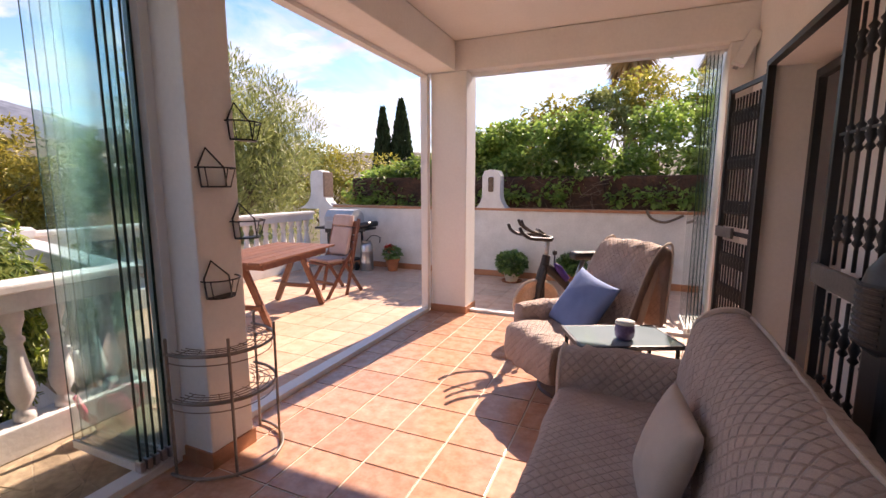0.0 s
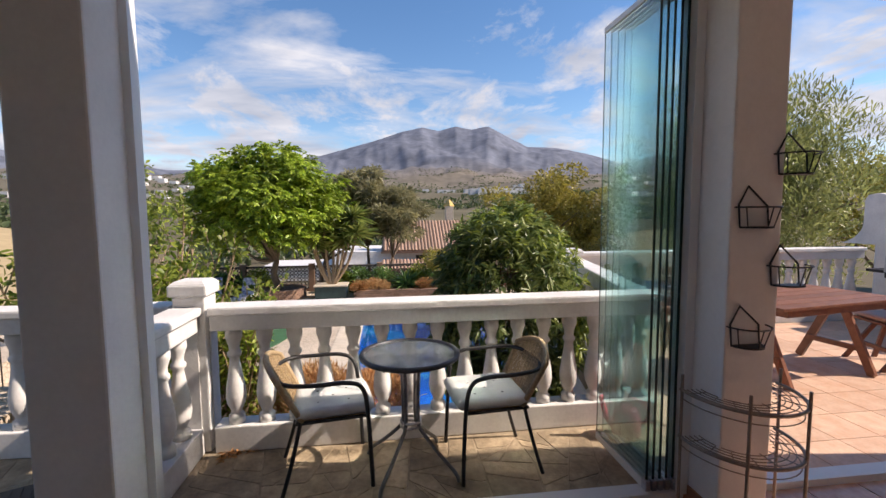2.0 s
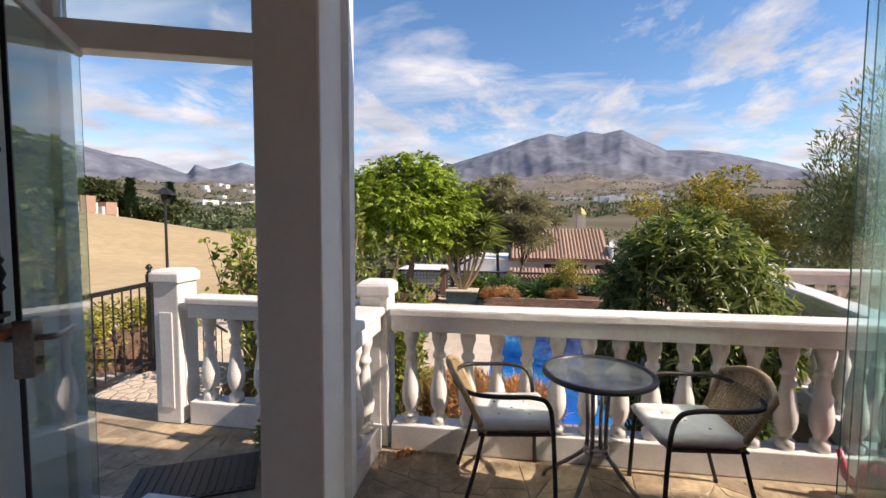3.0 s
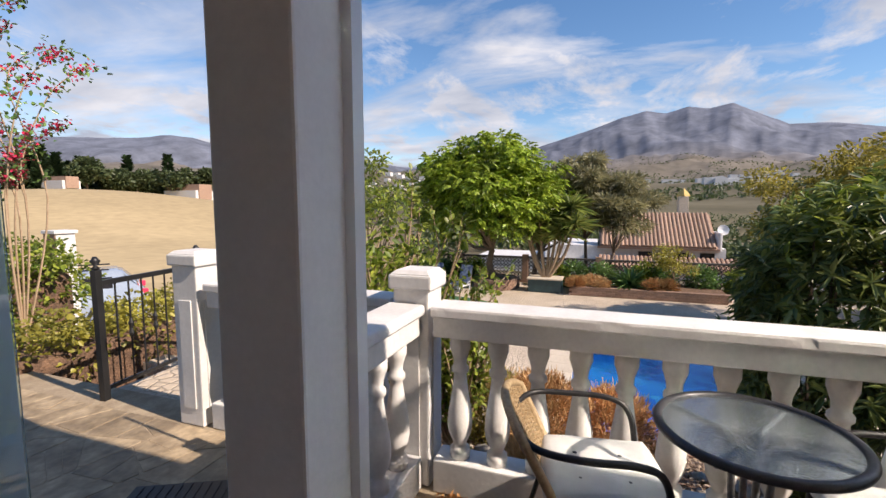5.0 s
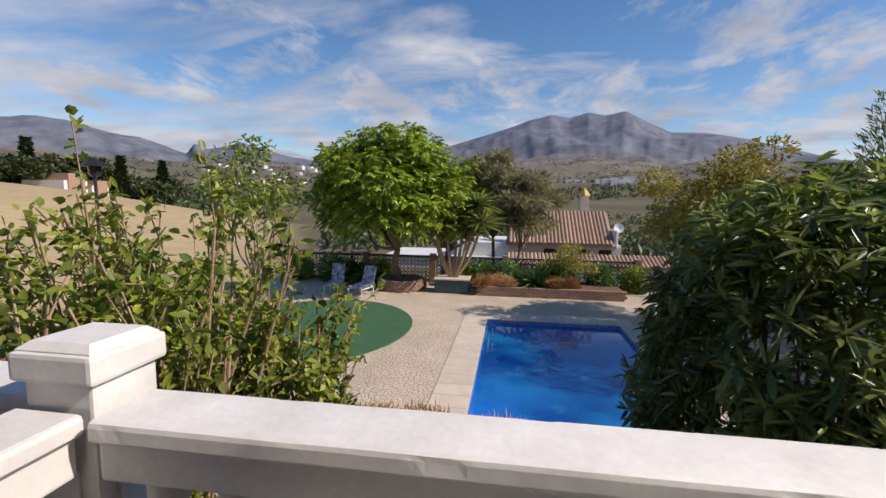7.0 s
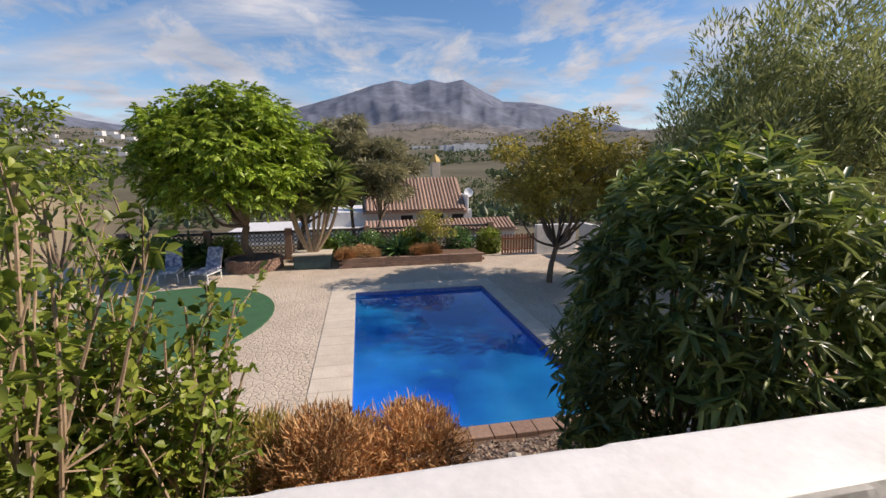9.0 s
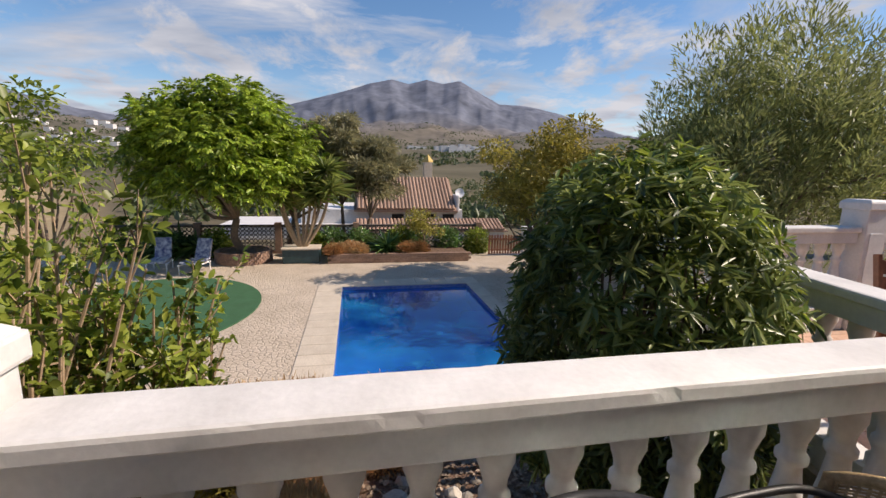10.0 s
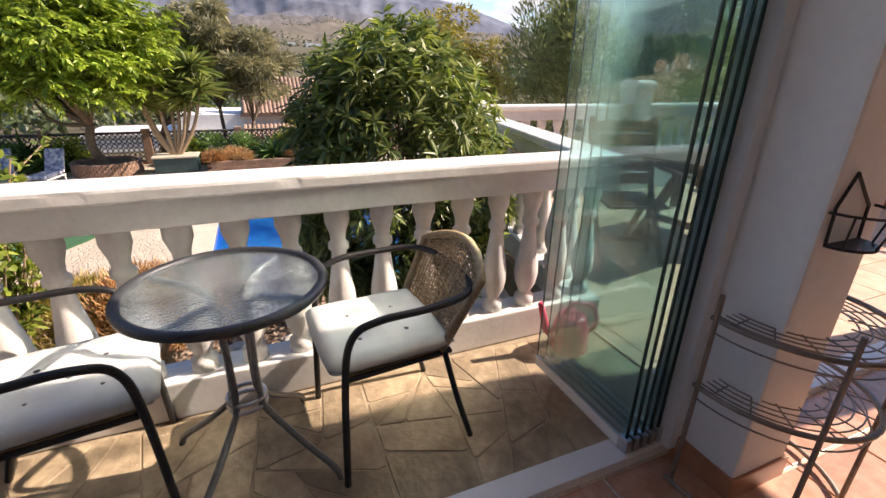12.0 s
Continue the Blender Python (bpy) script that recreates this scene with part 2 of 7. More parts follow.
def quilt_mat():
    """Quilted cloth: stitched lines in diamonds sink into the padding."""
    m = mat("taupe_quilted_cover", (0.53, 0.415, 0.365), (0.46, 0.355, 0.31), scale=12, rough=0.9, bump=0.3, bscale=260, fine=0.2)
    nt = m.node_tree
    n, l = nt.nodes.new, nt.links.new
    b = nt.nodes["Principled BSDF"]
    uv, sep = n("ShaderNodeUVMap"), n("ShaderNodeSeparateXYZ")
    wob, vadd = n("ShaderNodeTexNoise"), n("ShaderNodeVectorMath")
    wob.inputs["Scale"].default_value = 9
    scl = n("ShaderNodeVectorMath")
    scl.operation = "SCALE"
    scl.inputs["Scale"].default_value = 0.012
    l(uv.outputs[0], wob.inputs[0])
    l(wob.outputs["Color"], scl.inputs[0])
    l(uv.outputs[0], vadd.inputs[0])
    l(scl.outputs[0], vadd.inputs[1])
    l(vadd.outputs[0], sep.inputs[0])
    lines = []
    for op in ("ADD", "SUBTRACT"):
        a_, pp = n("ShaderNodeMath"), n("ShaderNodeMath")
        a_.operation, pp.operation = op, "PINGPONG"
        pp.inputs[1].default_value = 0.025
        l(sep.outputs[0], a_.inputs[0])
        l(sep.outputs[1], a_.inputs[1])
        l(a_.outputs[0], pp.inputs[0])
        lines.append(pp)
    low = n("ShaderNodeMath")
    low.operation = "MINIMUM"
    l(lines[0].outputs[0], low.inputs[0])
    l(lines[1].outputs[0], low.inputs[1])
    pad = n("ShaderNodeMapRange")
    pad.interpolation_type = "SMOOTHSTEP"
    pad.inputs["From Max"].default_value = 0.008
    l(low.outputs[0], pad.inputs[0])
    bp = n("ShaderNodeBump")
    bp.inputs["Strength"].default_value, bp.inputs["Distance"].default_value = 0.9, 0.006
    l(pad.outputs[0], bp.inputs["Height"])
    l(b.inputs["Normal"].links[0].from_socket, bp.inputs["Normal"])
    l(bp.outputs[0], b.inputs["Normal"])
    # stitch lines darkened in the colour, for thread and crease shadow together
    stitch_shade = n("ShaderNodeMapRange")
    stitch_shade.inputs["From Max"].default_value, stitch_shade.inputs["To Min"].default_value = 0.0018, 0.78
    l(low.outputs[0], stitch_shade.inputs[0])
    hs = n("ShaderNodeHueSaturation")
    l(b.inputs["Base Color"].links[0].from_socket, hs.inputs["Color"])
    l(stitch_shade.outputs[0], hs.inputs["Value"])
    l(hs.outputs[0], b.inputs["Base Color"])
    return m


QUILT = quilt_mat()
QUILT_EDGE = mat("cover_binding", (0.62, 0.53, 0.46), (0.54, 0.46, 0.40), rough=0.9, bump=0.2, bscale=260)
BLUE_CLOTH = mat("blue_cushion_cloth", (0.17, 0.25, 0.48), (0.135, 0.205, 0.41), scale=8, rough=0.85, bump=0.3, bscale=320, fine=0.15)
CREAM_CLOTH = mat("cream_cushion_cloth", (0.60, 0.50, 0.43), (0.52, 0.43, 0.37), scale=9, rough=0.9, bump=0.3, bscale=300, fine=0.12)
WOOD = mat("red_brown_wood", (0.25, 0.10, 0.055), (0.17, 0.062, 0.033), scale=16, rough=0.42, bump=0.2, bscale=90, random=0.15)
PINK_CLOTH = mat("faded_pink_pad", (0.62, 0.44, 0.37), (0.55, 0.38, 0.31), rough=0.9, bump=0.2, bscale=260)
STEEL = mat("brushed_steel", (0.55, 0.55, 0.56), (0.45, 0.45, 0.46), rough=0.32, metal=1.0, bump=0.03)
WIRE = mat("worn_grey_wire", (0.32, 0.265, 0.22), (0.20, 0.16, 0.13), rough=0.5, metal=0.5, bump=0.1)
BLACK_PLASTIC = mat("black_plastic", (0.018, 0.018, 0.02), (0.025, 0.025, 0.027), rough=0.45, bump=0.05)
POT = mat("terracotta_pot", (0.42, 0.16, 0.075), (0.36, 0.13, 0.06), rough=0.75, bump=0.2)
BRICK = mat("weathered_brick", (0.32, 0.20, 0.14), (0.24, 0.15, 0.105), scale=20, rough=0.85, bump=0.5, bscale=50, random=0.2, fine=0.4)
DECK = cobble_mat()
COPING = mat("pool_coping_stone", (0.62, 0.54, 0.43), (0.54, 0.46, 0.36), scale=3, rough=0.7, bump=0.3, bscale=40, random=0.06)
TURF = mat("artificial_turf", (0.035, 0.12, 0.05), (0.03, 0.10, 0.04), scale=3, rough=0.95, bump=0.8, bscale=240, fine=0.5)
POOL = mat("blue_pool_lining", (0.002, 0.14, 0.66), (0.002, 0.10, 0.56), scale=0.6, rough=0.4, bump=0.0, fine=0.1)
POOL_TILE = mat("pool_border_tile", (0.03, 0.10, 0.35), (0.25, 0.33, 0.50), scale=22, rough=0.2, bump=0.0)
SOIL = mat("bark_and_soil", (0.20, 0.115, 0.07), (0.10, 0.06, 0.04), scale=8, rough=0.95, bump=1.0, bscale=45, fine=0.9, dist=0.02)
GRAVEL = mat("garden_gravel", (0.34, 0.26, 0.19), (0.22, 0.16, 0.11), scale=9, rough=0.95, bump=1.0, bscale=60, island=0.35, fine=0.6)
BARK = mat("grey_brown_bark", (0.20, 0.145, 0.10), (0.12, 0.085, 0.06), scale=14, rough=0.9, bump=0.8, bscale=60)
TWIG = mat("pale_twig_bark", (0.44, 0.32, 0.21), (0.32, 0.22, 0.13), scale=14, rough=0.85, bump=0.4, bscale=80)
ROOF = mat("clay_roof_tile", (0.42, 0.28, 0.20), (0.32, 0.20, 0.14), scale=5, rough=0.85, bump=0.4, random=0.2, bscale=12, fine=0.4)
GLASS = glass_mat("clear_glass", (0.93, 0.99, 0.97))
PANE = glass_mat("greenish_glass", (0.77, 0.93, 0.93))
PANE.node_tree.nodes["Principled BSDF"].inputs["Transmission Weight"].default_value = 0.955  # a film of dust
TABLE_GLASS = glass_mat("rippled_table_glass", (0.70, 0.81, 0.86), rough=0.0, ripple=0.14, rscale=110)
TABLE_GLASS.node_tree.nodes["Principled BSDF"].inputs["Transmission Weight"].default_value = 0.97
WATER = water_mat()

# ---- mesh helpers ----


def part(name, bm, material, parent=None, label="", smooth=False, at=None):
    """Links a bmesh as one mesh object, under a thing or a part if one is given."""
    me = bpy.data.meshes.new(name)
    bmesh.ops.recalc_face_normals(bm, faces=bm.faces)
    bm.to_mesh(me)
    bm.free()
    return piece(name, me, material, parent, label, smooth, at)


def piece(name, me, material, parent=None, label="", smooth=False, at=None):
    if material and not me.materials:
        me.materials.append(material)
    if smooth:
        me.shade_smooth()
    ob = new(name, me)
    if parent:
        ob.parent = parent
    if at is not None:
        ob.matrix_basis = at
    if label:
        ob["label"] = label
    return ob


def raw(name, verts, faces, material, parent=None, label="", smooth=False):
    me = bpy.data.meshes.new(name)
    me.from_pydata([tuple(v) for v in verts], [], faces)
    return piece(name, me, material, parent, label, smooth)


def thing(name, label, category, at=None, group="", kind=""):
    ob = new(name)
    ob.empty_display_size = 0.1
    ob.matrix_basis = at if at is not None else Matrix()
    return tagged(ob, label, category, group, kind)


def box(bm, lo, hi, bevel=0.0, turn=None):
    """An upright box between two corners, with its edges rounded."""
    lo, hi = Vector(lo), Vector(hi)
    g = bmesh.ops.create_cube(bm, size=1.0)
    vs = g["verts"]
    size = hi - lo
    for v in vs:
        v.co = Vector((v.co.x * size.x, v.co.y * size.y, v.co.z * size.z)) + (lo + hi) / 2
    if turn is not None:
        bmesh.ops.transform(bm, matrix=turn, verts=vs)
    if bevel:
        es = list({e for v in vs for e in v.link_edges})
        bmesh.ops.bevel(bm, geom=es, offset=bevel, segments=2, affect="EDGES", profile=0.6)
    return bm


def boxes(*items, bevel=0.0):
    bm = bmesh.new()
    for lo, hi in items:
        box(bm, lo, hi, bevel)
    return bm


def one(lo, hi, bevel=0.0, turn=None):
    return box(bmesh.new(), lo, hi, bevel, turn)


def tube(bm, pts, r, n=8, r1=None, closed=False):
    """A round bar along points, tapered from r to r1."""
    pts = [Vector(p) for p in pts]
    r1 = r if r1 is None else r1
    rings = []
    k = len(pts)
    up = None
    for i, p in enumerate(pts):
        a = pts[(i - 1) % k] if (closed or i > 0) else p
        b = pts[(i + 1) % k] if (closed or i < k - 1) else p
        d = (b - a).normalized()
        if up is None:
            up = d.orthogonal().normalized()
        up = (up - d * up.dot(d)).normalized()
        s = d.cross(up)
        rr = r + (r1 - r) * i / max(1, k - 1)
        rings.append([bm.verts.new(p + (up * math.cos(q) + s * math.sin(q)) * rr) for q in (2 * math.pi * j / n for j in range(n))])
    for i in range(k if closed else k - 1):
        u, v = rings[i], rings[(i + 1) % k]
        for j in range(n):
            bm.faces.new((u[j], u[(j + 1) % n], v[(j + 1) % n], v[j]))
    if not closed:
        bm.faces.new(rings[0][::-1])
        bm.faces.new(rings[-1])
    return bm


def smooth_path(pts, steps=5):
    """Points of a soft curve through the given ones."""
    pts = [Vector(p) for p in pts]
    out = []
    for i in range(len(pts) - 1):
        p0, p1, p2, p3 = pts[max(0, i - 1)], pts[i], pts[i + 1], pts[min(len(pts) - 1, i + 2)]
        for s in range(steps):
            t = s / steps
            out.append(0.5 * (2 * p1 + (p2 - p0) * t + (2 * p0 - 5 * p1 + 4 * p2 - p3) * t * t + (3 * p1 - p0 - 3 * p2 + p3) * t ** 3))
    return out + [pts[-1]]


def lathe(bm, profile, n=16, centre=(0, 0, 0), cap=True):
    """A turned body from (radius, height) pairs."""
    c = Vector(centre)
    rings = [[bm.verts.new(c + Vector((r * math.cos(2 * math.pi * j / n), r * math.sin(2 * math.pi * j / n), z))) for j in range(n)] for r, z in profile]
    for u, v in zip(rings, rings[1:]):
        for j in range(n):
            bm.faces.new((u[j], u[(j + 1) % n], v[(j + 1) % n], v[j]))
    if cap:
        bm.faces.new(rings[0][::-1])
        bm.faces.new(rings[-1])
    return bm


def prism(bm, poly, z0, z1, inset=0.0):
    """An upright prism on a plan outline; the top is drawn in a little."""
    c = sum((Vector((x, y)) for x, y in poly), Vector((0, 0))) / len(poly)
    lo = [bm.verts.new((x, y, z0)) for x, y in poly]
    mid = [bm.verts.new((x, y, z1 - inset * 0.6)) for x, y in poly]
    hi = []
    for x, y in poly:
        d = Vector((x, y)) - c
        q = c + d * max(0.0, 1 - inset / max(d.length, 1e-4))
        hi.append(bm.verts.new((q.x, q.y, z1)))
    k = len(poly)
    for a, b in ((lo, mid), (mid, hi)):
        for i in range(k):
            bm.faces.new((a[i], a[(i + 1) % k], b[(i + 1) % k], b[i]))
    bm.faces.new(hi)
    bm.faces.new(lo[::-1])
    return bm


def leaves_mesh(name, spots, ways, length, width, material, parent, fold=0.25, droop=0.0, seed=1, label="", vary=0.35):
    """Many folded leaf blades in one mesh: spots are their bases, ways their directions."""
    rng = np.random.default_rng(seed)
    spots, ways = np.asarray(spots, float), np.asarray(ways, float)
    k = len(spots)
    ways = ways / np.linalg.norm(ways, axis=1, keepdims=True)
    side = np.cross(ways, rng.normal(size=(k, 3)) * 0.5 + np.array([0, 0, 1.0]))
    side /= np.linalg.norm(side, axis=1, keepdims=True) + 1e-9
    up = np.cross(side, ways)
    ln = length * (1 + vary * rng.uniform(-1, 1, (k, 1)))
    wd = width * (1 + vary * rng.uniform(-1, 1, (k, 1)))
    tip = spots + ways * ln + np.array([0, 0, -1.0]) * droop * ln
    out = []
    for f, w_ in ((0.30, 0.46), (0.68, 0.42)):
        c = spots + ways * ln * f + np.array([0, 0, -1.0]) * droop * ln * f * f
        out.append((c - side * wd * w_ + up * wd * fold, c + side * wd * w_ + up * wd * fold))
    v = np.stack([spots, out[0][0], out[1][0], tip, out[1][1], out[0][1]], axis=1).reshape(-1, 3)
    me = bpy.data.meshes.new(name)
    me.vertices.add(6 * k)
    me.vertices.foreach_set("co", v.ravel())
    base = np.arange(k)[:, None] * 6
    quad = np.concatenate([base + [0, 1, 2, 3], base + [0, 3, 4, 5]], axis=1).ravel()
    me.loops.add(8 * k)
    me.loops.foreach_set("vertex_index", quad.astype(np.int32))
    me.polygons.add(2 * k)
    me.polygons.foreach_set("loop_start", np.arange(0, 8 * k, 4, dtype=np.int32))
    me.update(calc_edges=True)
    me.validate()
    return piece(name, me, material, parent, label)


def blob_points(rng, centre, radii, count, hollow=0.55):
    """Points in the outer part of an ellipsoid, and the way outwards at each."""
    d = rng.normal(size=(count, 3))
    d /= np.linalg.norm(d, axis=1, keepdims=True)
    r = hollow + (1 - hollow) * rng.uniform(0, 1, (count, 1)) ** 0.6
    return np.asarray(centre) + d * r * np.asarray(radii), d

# ---- ground and distance ----
RIDGE = [(-180, .05), (-100, .06), (-75, .085), (-63, .115), (-57, .122), (-53.4, .128), (-51, .136), (-49, .134), (-45, .118), (-43, .116), (-40.8, .104), (-38.7, .091), (-37.9, .111),
         (-36.5, .102), (-34.7, .109), (-33.2, .119), (-30.5, .105), (-27.5, .092), (-24.5, .086), (-21, .088), (-14, .105), (-8, .127), (-4, .149), (-0.6, .167), (2.1, .184), (4.7, .194),
         (6.7, .186), (9, .196), (11, .188), (13.1, .194), (15.2, .173), (18, .146), (20.5, .143), (23, .136), (24.7, .128), (29, .104), (33.4, .078), (45, .065), (100, .05), (180, .05)]


def ridge(az):
    return float(np.interp(az, [a for a, _ in RIDGE], [h for _, h in RIDGE]))


def terrain(x, y):
    """Height of the land: garden level near the house, a tilled hill, a valley, then the range."""
    r = math.hypot(x, y)
    az = math.degrees(math.atan2(y, -x))
    top = ridge(az)
    rs = [0, 24, 60, 150, 300, 800, 1500, 2300, 3300, 4600]
    ts = [-2.3, -2.6, -5, -8, -1, 30, 92, 2300 * (0.35 * top + 0.02), 3300 * top, 4600 * top * 0.6]
    z = float(np.interp(r, rs, ts))
    w = math.exp(-((az + 59) / 28) ** 2) * math.exp(-((r - 105) / 46) ** 2)
    z += 10.8 * w
    if r > 200:
        rough = min(1.0, (r - 200) / 2500)
        p = Vector((x, y, 0))
        rough_z = 0.5 - abs(noise.noise(p / 720)) * 1.0 - 0.5 * abs(noise.noise(p / 300)) - 0.26 * abs(noise.noise(p / 120)) - 0.1 * abs(noise.noise(p / 55))
        z += rough_z * 140 * rough * float(np.interp(r, [2500, 3000, 3290], [1.0, 0.6, 0.06]))
    return z


def make_ground():
    bm = bmesh.new()
    # the half circle in view is cut finer than the rest
    angles = [radians(180 - q * 0.22) for q in range(-210, 345)] + [radians(180 - q) for q in range(77, 314, 1)]
    n_az = len(angles)
    radii = [9.0]
    while radii[-1] < 4600:
        radii.append(radii[-1] * 1.062 if radii[-1] < 1500 else radii[-1] * 1.03)
    rings = []
    for r in radii:
        ring = []
        for j in range(n_az):
            a = angles[j]
            x, y = -10 + r * math.cos(a), r * math.sin(a)
            ring.append(bm.verts.new((x, y, terrain(x, y) if r > 11.5 else -4.6)))
        rings.append(ring)
    for u, v in zip(rings, rings[1:]):
        for j in range(n_az):
            bm.faces.new((u[j], u[(j + 1) % n_az], v[(j + 1) % n_az], v[j]))
    bm.faces.new(rings[0][::-1])
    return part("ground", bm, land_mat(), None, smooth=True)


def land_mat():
    """Dry ochre fields near by, scrub and groves further, bluish haze put into the range's rock colour."""
    m = bpy.data.materials.new("dry_land")
    m.use_nodes = True
    nt = m.node_tree
    n, l = nt.nodes.new, nt.links.new
    b = nt.nodes["Principled BSDF"]
    geo = n("ShaderNodeNewGeometry")
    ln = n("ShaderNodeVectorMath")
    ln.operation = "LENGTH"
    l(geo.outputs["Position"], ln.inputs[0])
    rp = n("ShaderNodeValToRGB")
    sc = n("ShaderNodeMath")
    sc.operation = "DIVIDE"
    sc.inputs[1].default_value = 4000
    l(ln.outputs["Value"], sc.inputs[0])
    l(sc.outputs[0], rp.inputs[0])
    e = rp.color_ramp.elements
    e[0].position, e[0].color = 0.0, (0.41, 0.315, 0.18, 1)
    # the bluish far stops put aerial haze into the base colour
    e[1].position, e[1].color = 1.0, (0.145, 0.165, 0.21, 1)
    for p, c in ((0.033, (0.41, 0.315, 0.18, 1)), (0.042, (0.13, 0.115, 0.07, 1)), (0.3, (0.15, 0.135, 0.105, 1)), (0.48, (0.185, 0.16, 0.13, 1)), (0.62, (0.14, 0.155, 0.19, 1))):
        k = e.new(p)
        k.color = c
    # the tilled field lies to the south-west only; scrub elsewhere
    dot = n("ShaderNodeVectorMath")
    dot.operation = "DOT_PRODUCT"
    dot.inputs[1].default_value = (-0.55, 1.0, 0.0)
    nv = n("ShaderNodeVectorMath")
    nv.operation = "NORMALIZE"
    l(geo.outputs["Position"], nv.inputs[0])
    l(nv.outputs[0], dot.inputs[0])
    side = n("ShaderNodeMapRange")
    side.inputs["From Min"].default_value, side.inputs["From Max"].default_value = -0.06, 0.08
    l(dot.outputs["Value"], side.inputs[0])
    near = n("ShaderNodeMapRange")
    near.inputs["From Min"].default_value, near.inputs["From Max"].default_value = 170, 130
    l(ln.outputs["Value"], near.inputs[0])
    both = n("ShaderNodeMath")
    both.operation = "MULTIPLY"
    l(side.outputs[0], both.inputs[0])
    l(near.outputs[0], both.inputs[1])
    scrub = n("ShaderNodeMix")
    scrub.data_type = "RGBA"
    l(both.outputs[0], scrub.inputs["Factor"])
    l(rp.outputs[0], scrub.inputs["A"])
    scrub.inputs["B"].default_value = (0.135, 0.115, 0.075, 1)
    n1, n2 = n("ShaderNodeTexNoise"), n("ShaderNodeTexNoise")
    n1.inputs["Scale"].default_value, n1.inputs["Detail"].default_value, n1.inputs["Roughness"].default_value = 0.009, 10, 0.68
    n2.inputs["Scale"].default_value, n2.inputs["Detail"].default_value = 0.9, 6
    for q in (n1, n2):
        l(geo.outputs["Position"], q.inputs[0])
    r1 = n("ShaderNodeMapRange")
    r1.inputs["From Min"].default_value, r1.inputs["From Max"].default_value = 0.33, 0.68
    r1.inputs["To Min"].default_value, r1.inputs["To Max"].default_value = 0.66, 1.34
    l(n1.outputs[0], r1.inputs[0])
    r2 = n("ShaderNodeMapRange")
    r2.inputs["To Min"].default_value, r2.inputs["To Max"].default_value = 0.75, 1.25
    l(n2.outputs[0], r2.inputs[0])
    mu = n("ShaderNodeMath")
    mu.operation = "MULTIPLY"
    l(r1.outputs[0], mu.inputs[0])
    l(r2.outputs[0], mu.inputs[1])
    hsv = n("ShaderNodeHueSaturation")
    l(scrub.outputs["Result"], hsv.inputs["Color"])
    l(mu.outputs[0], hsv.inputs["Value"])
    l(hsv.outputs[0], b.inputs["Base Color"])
    b.inputs["Roughness"].default_value = 0.95
    b.inputs["Specular IOR Level"].default_value = 0.1
    return m


tagged(make_ground(), "dry ochre fields, valley and mountain range coloured blue-grey for haze", "ground", kind="structure")

# ---- the covered terrace ----


def structure(name, bm, material, label, category, smooth=False):
    return tagged(part(name, bm, material, None, smooth=smooth), label, category, kind="structure")


def south_y(x):
    """The slanting house wall that closes the covered terrace."""
    return -2.25 + (x + 1.80) * 0.66


room_floor = thing("floor", "glazed terracotta tile floor with pale grout", "floor", kind="structure")
bm = bmesh.new()
prism(bm, [(-2.16, -2.6), (-1.8, -2.5), (1.2, -0.3), (1.2, 4.9), (-2.16, 4.9)], -0.25, -0.005)
part("grout_bed", bm, GROUT, room_floor)
terrace_floor = thing("terrace_floor", "weathered terracotta tiles on the open terrace", "floor", kind="structure")
bm = bmesh.new()
prism(bm, [(-5.55, 2.35), (-2.95, 1.8), (-2.16, 1.8), (-2.16, 4.9), (2.6, 4.9), (2.6, 7.2), (-5.55, 7.2)], -0.3, -0.035)
part("grout_bed", bm, MORTAR, terrace_floor)

structure("ceiling", one((-2.205, -3.4, 2.98), (1.3, 5.1, 3.2)), CEIL, "plain white painted ceiling", "ceiling")
structure("beam_west", one((-2.20, -3.0, 2.67), (-1.76, 4.74, 2.977), 0.012), WHITE, "white plastered beam above the glazing line", "beam")
structure("beam_north", one((-2.20, 4.744, 2.67), (1.25, 5.0, 2.977), 0.012), WHITE, "white plastered beam above the end opening", "beam")


def pillar(name, lo, hi, label, skirt_h=0.085):
    p = thing(name, label, "pillar", kind="structure")
    part("shaft", one((lo[0], lo[1], 0), (hi[0], hi[1], 2.668), 0.012), WHITE, p)
    part("skirting", one((lo[0] - 0.01, lo[1] - 0.01, -0.01), (hi[0] + 0.01, hi[1] + 0.01, skirt_h), 0.004), SKIRT, p, "terracotta skirting")
    return p


pillar("pillar_1", (-2.07, 1.615), (-1.852, 1.88), "square white plastered pillar with terracotta skirting")
pillar("pillar_2", (-2.05, 4.74), (-1.63, 5.05), "square white plastered corner column with terracotta skirting")
pillar("pillar_3", (-2.30, -1.465), (-2.04, -1.14), "square white plastered pillar beside the glass door", 0.0)

# house wall with its barred opening
OPEN_Y0, OPEN_Y1, OPEN_Z = 2.68, 4.15, 2.30
structure("wall_east", boxes(((0.95, -1.2, -0.2), (1.25, OPEN_Y0, 2.978)), ((0.95, OPEN_Y1, -0.2), (1.25, 5.06, 2.978)), ((0.95, OPEN_Y0, OPEN_Z), (1.25, OPEN_Y1, 2.978))), WHITE, "white plastered house wall with a barred doorway", "wall")
structure("wall_house_north", one((0.76, 4.77, -0.2), (0.947, 5.04, 2.668), 0.01), WHITE, "white plastered end wall beside the folded glazing", "wall")
structure("wall_house_side", one((0.953, 5.063, -0.3), (1.25, 7.2, 3.2)), WHITE, "white plastered outer house wall", "wall")
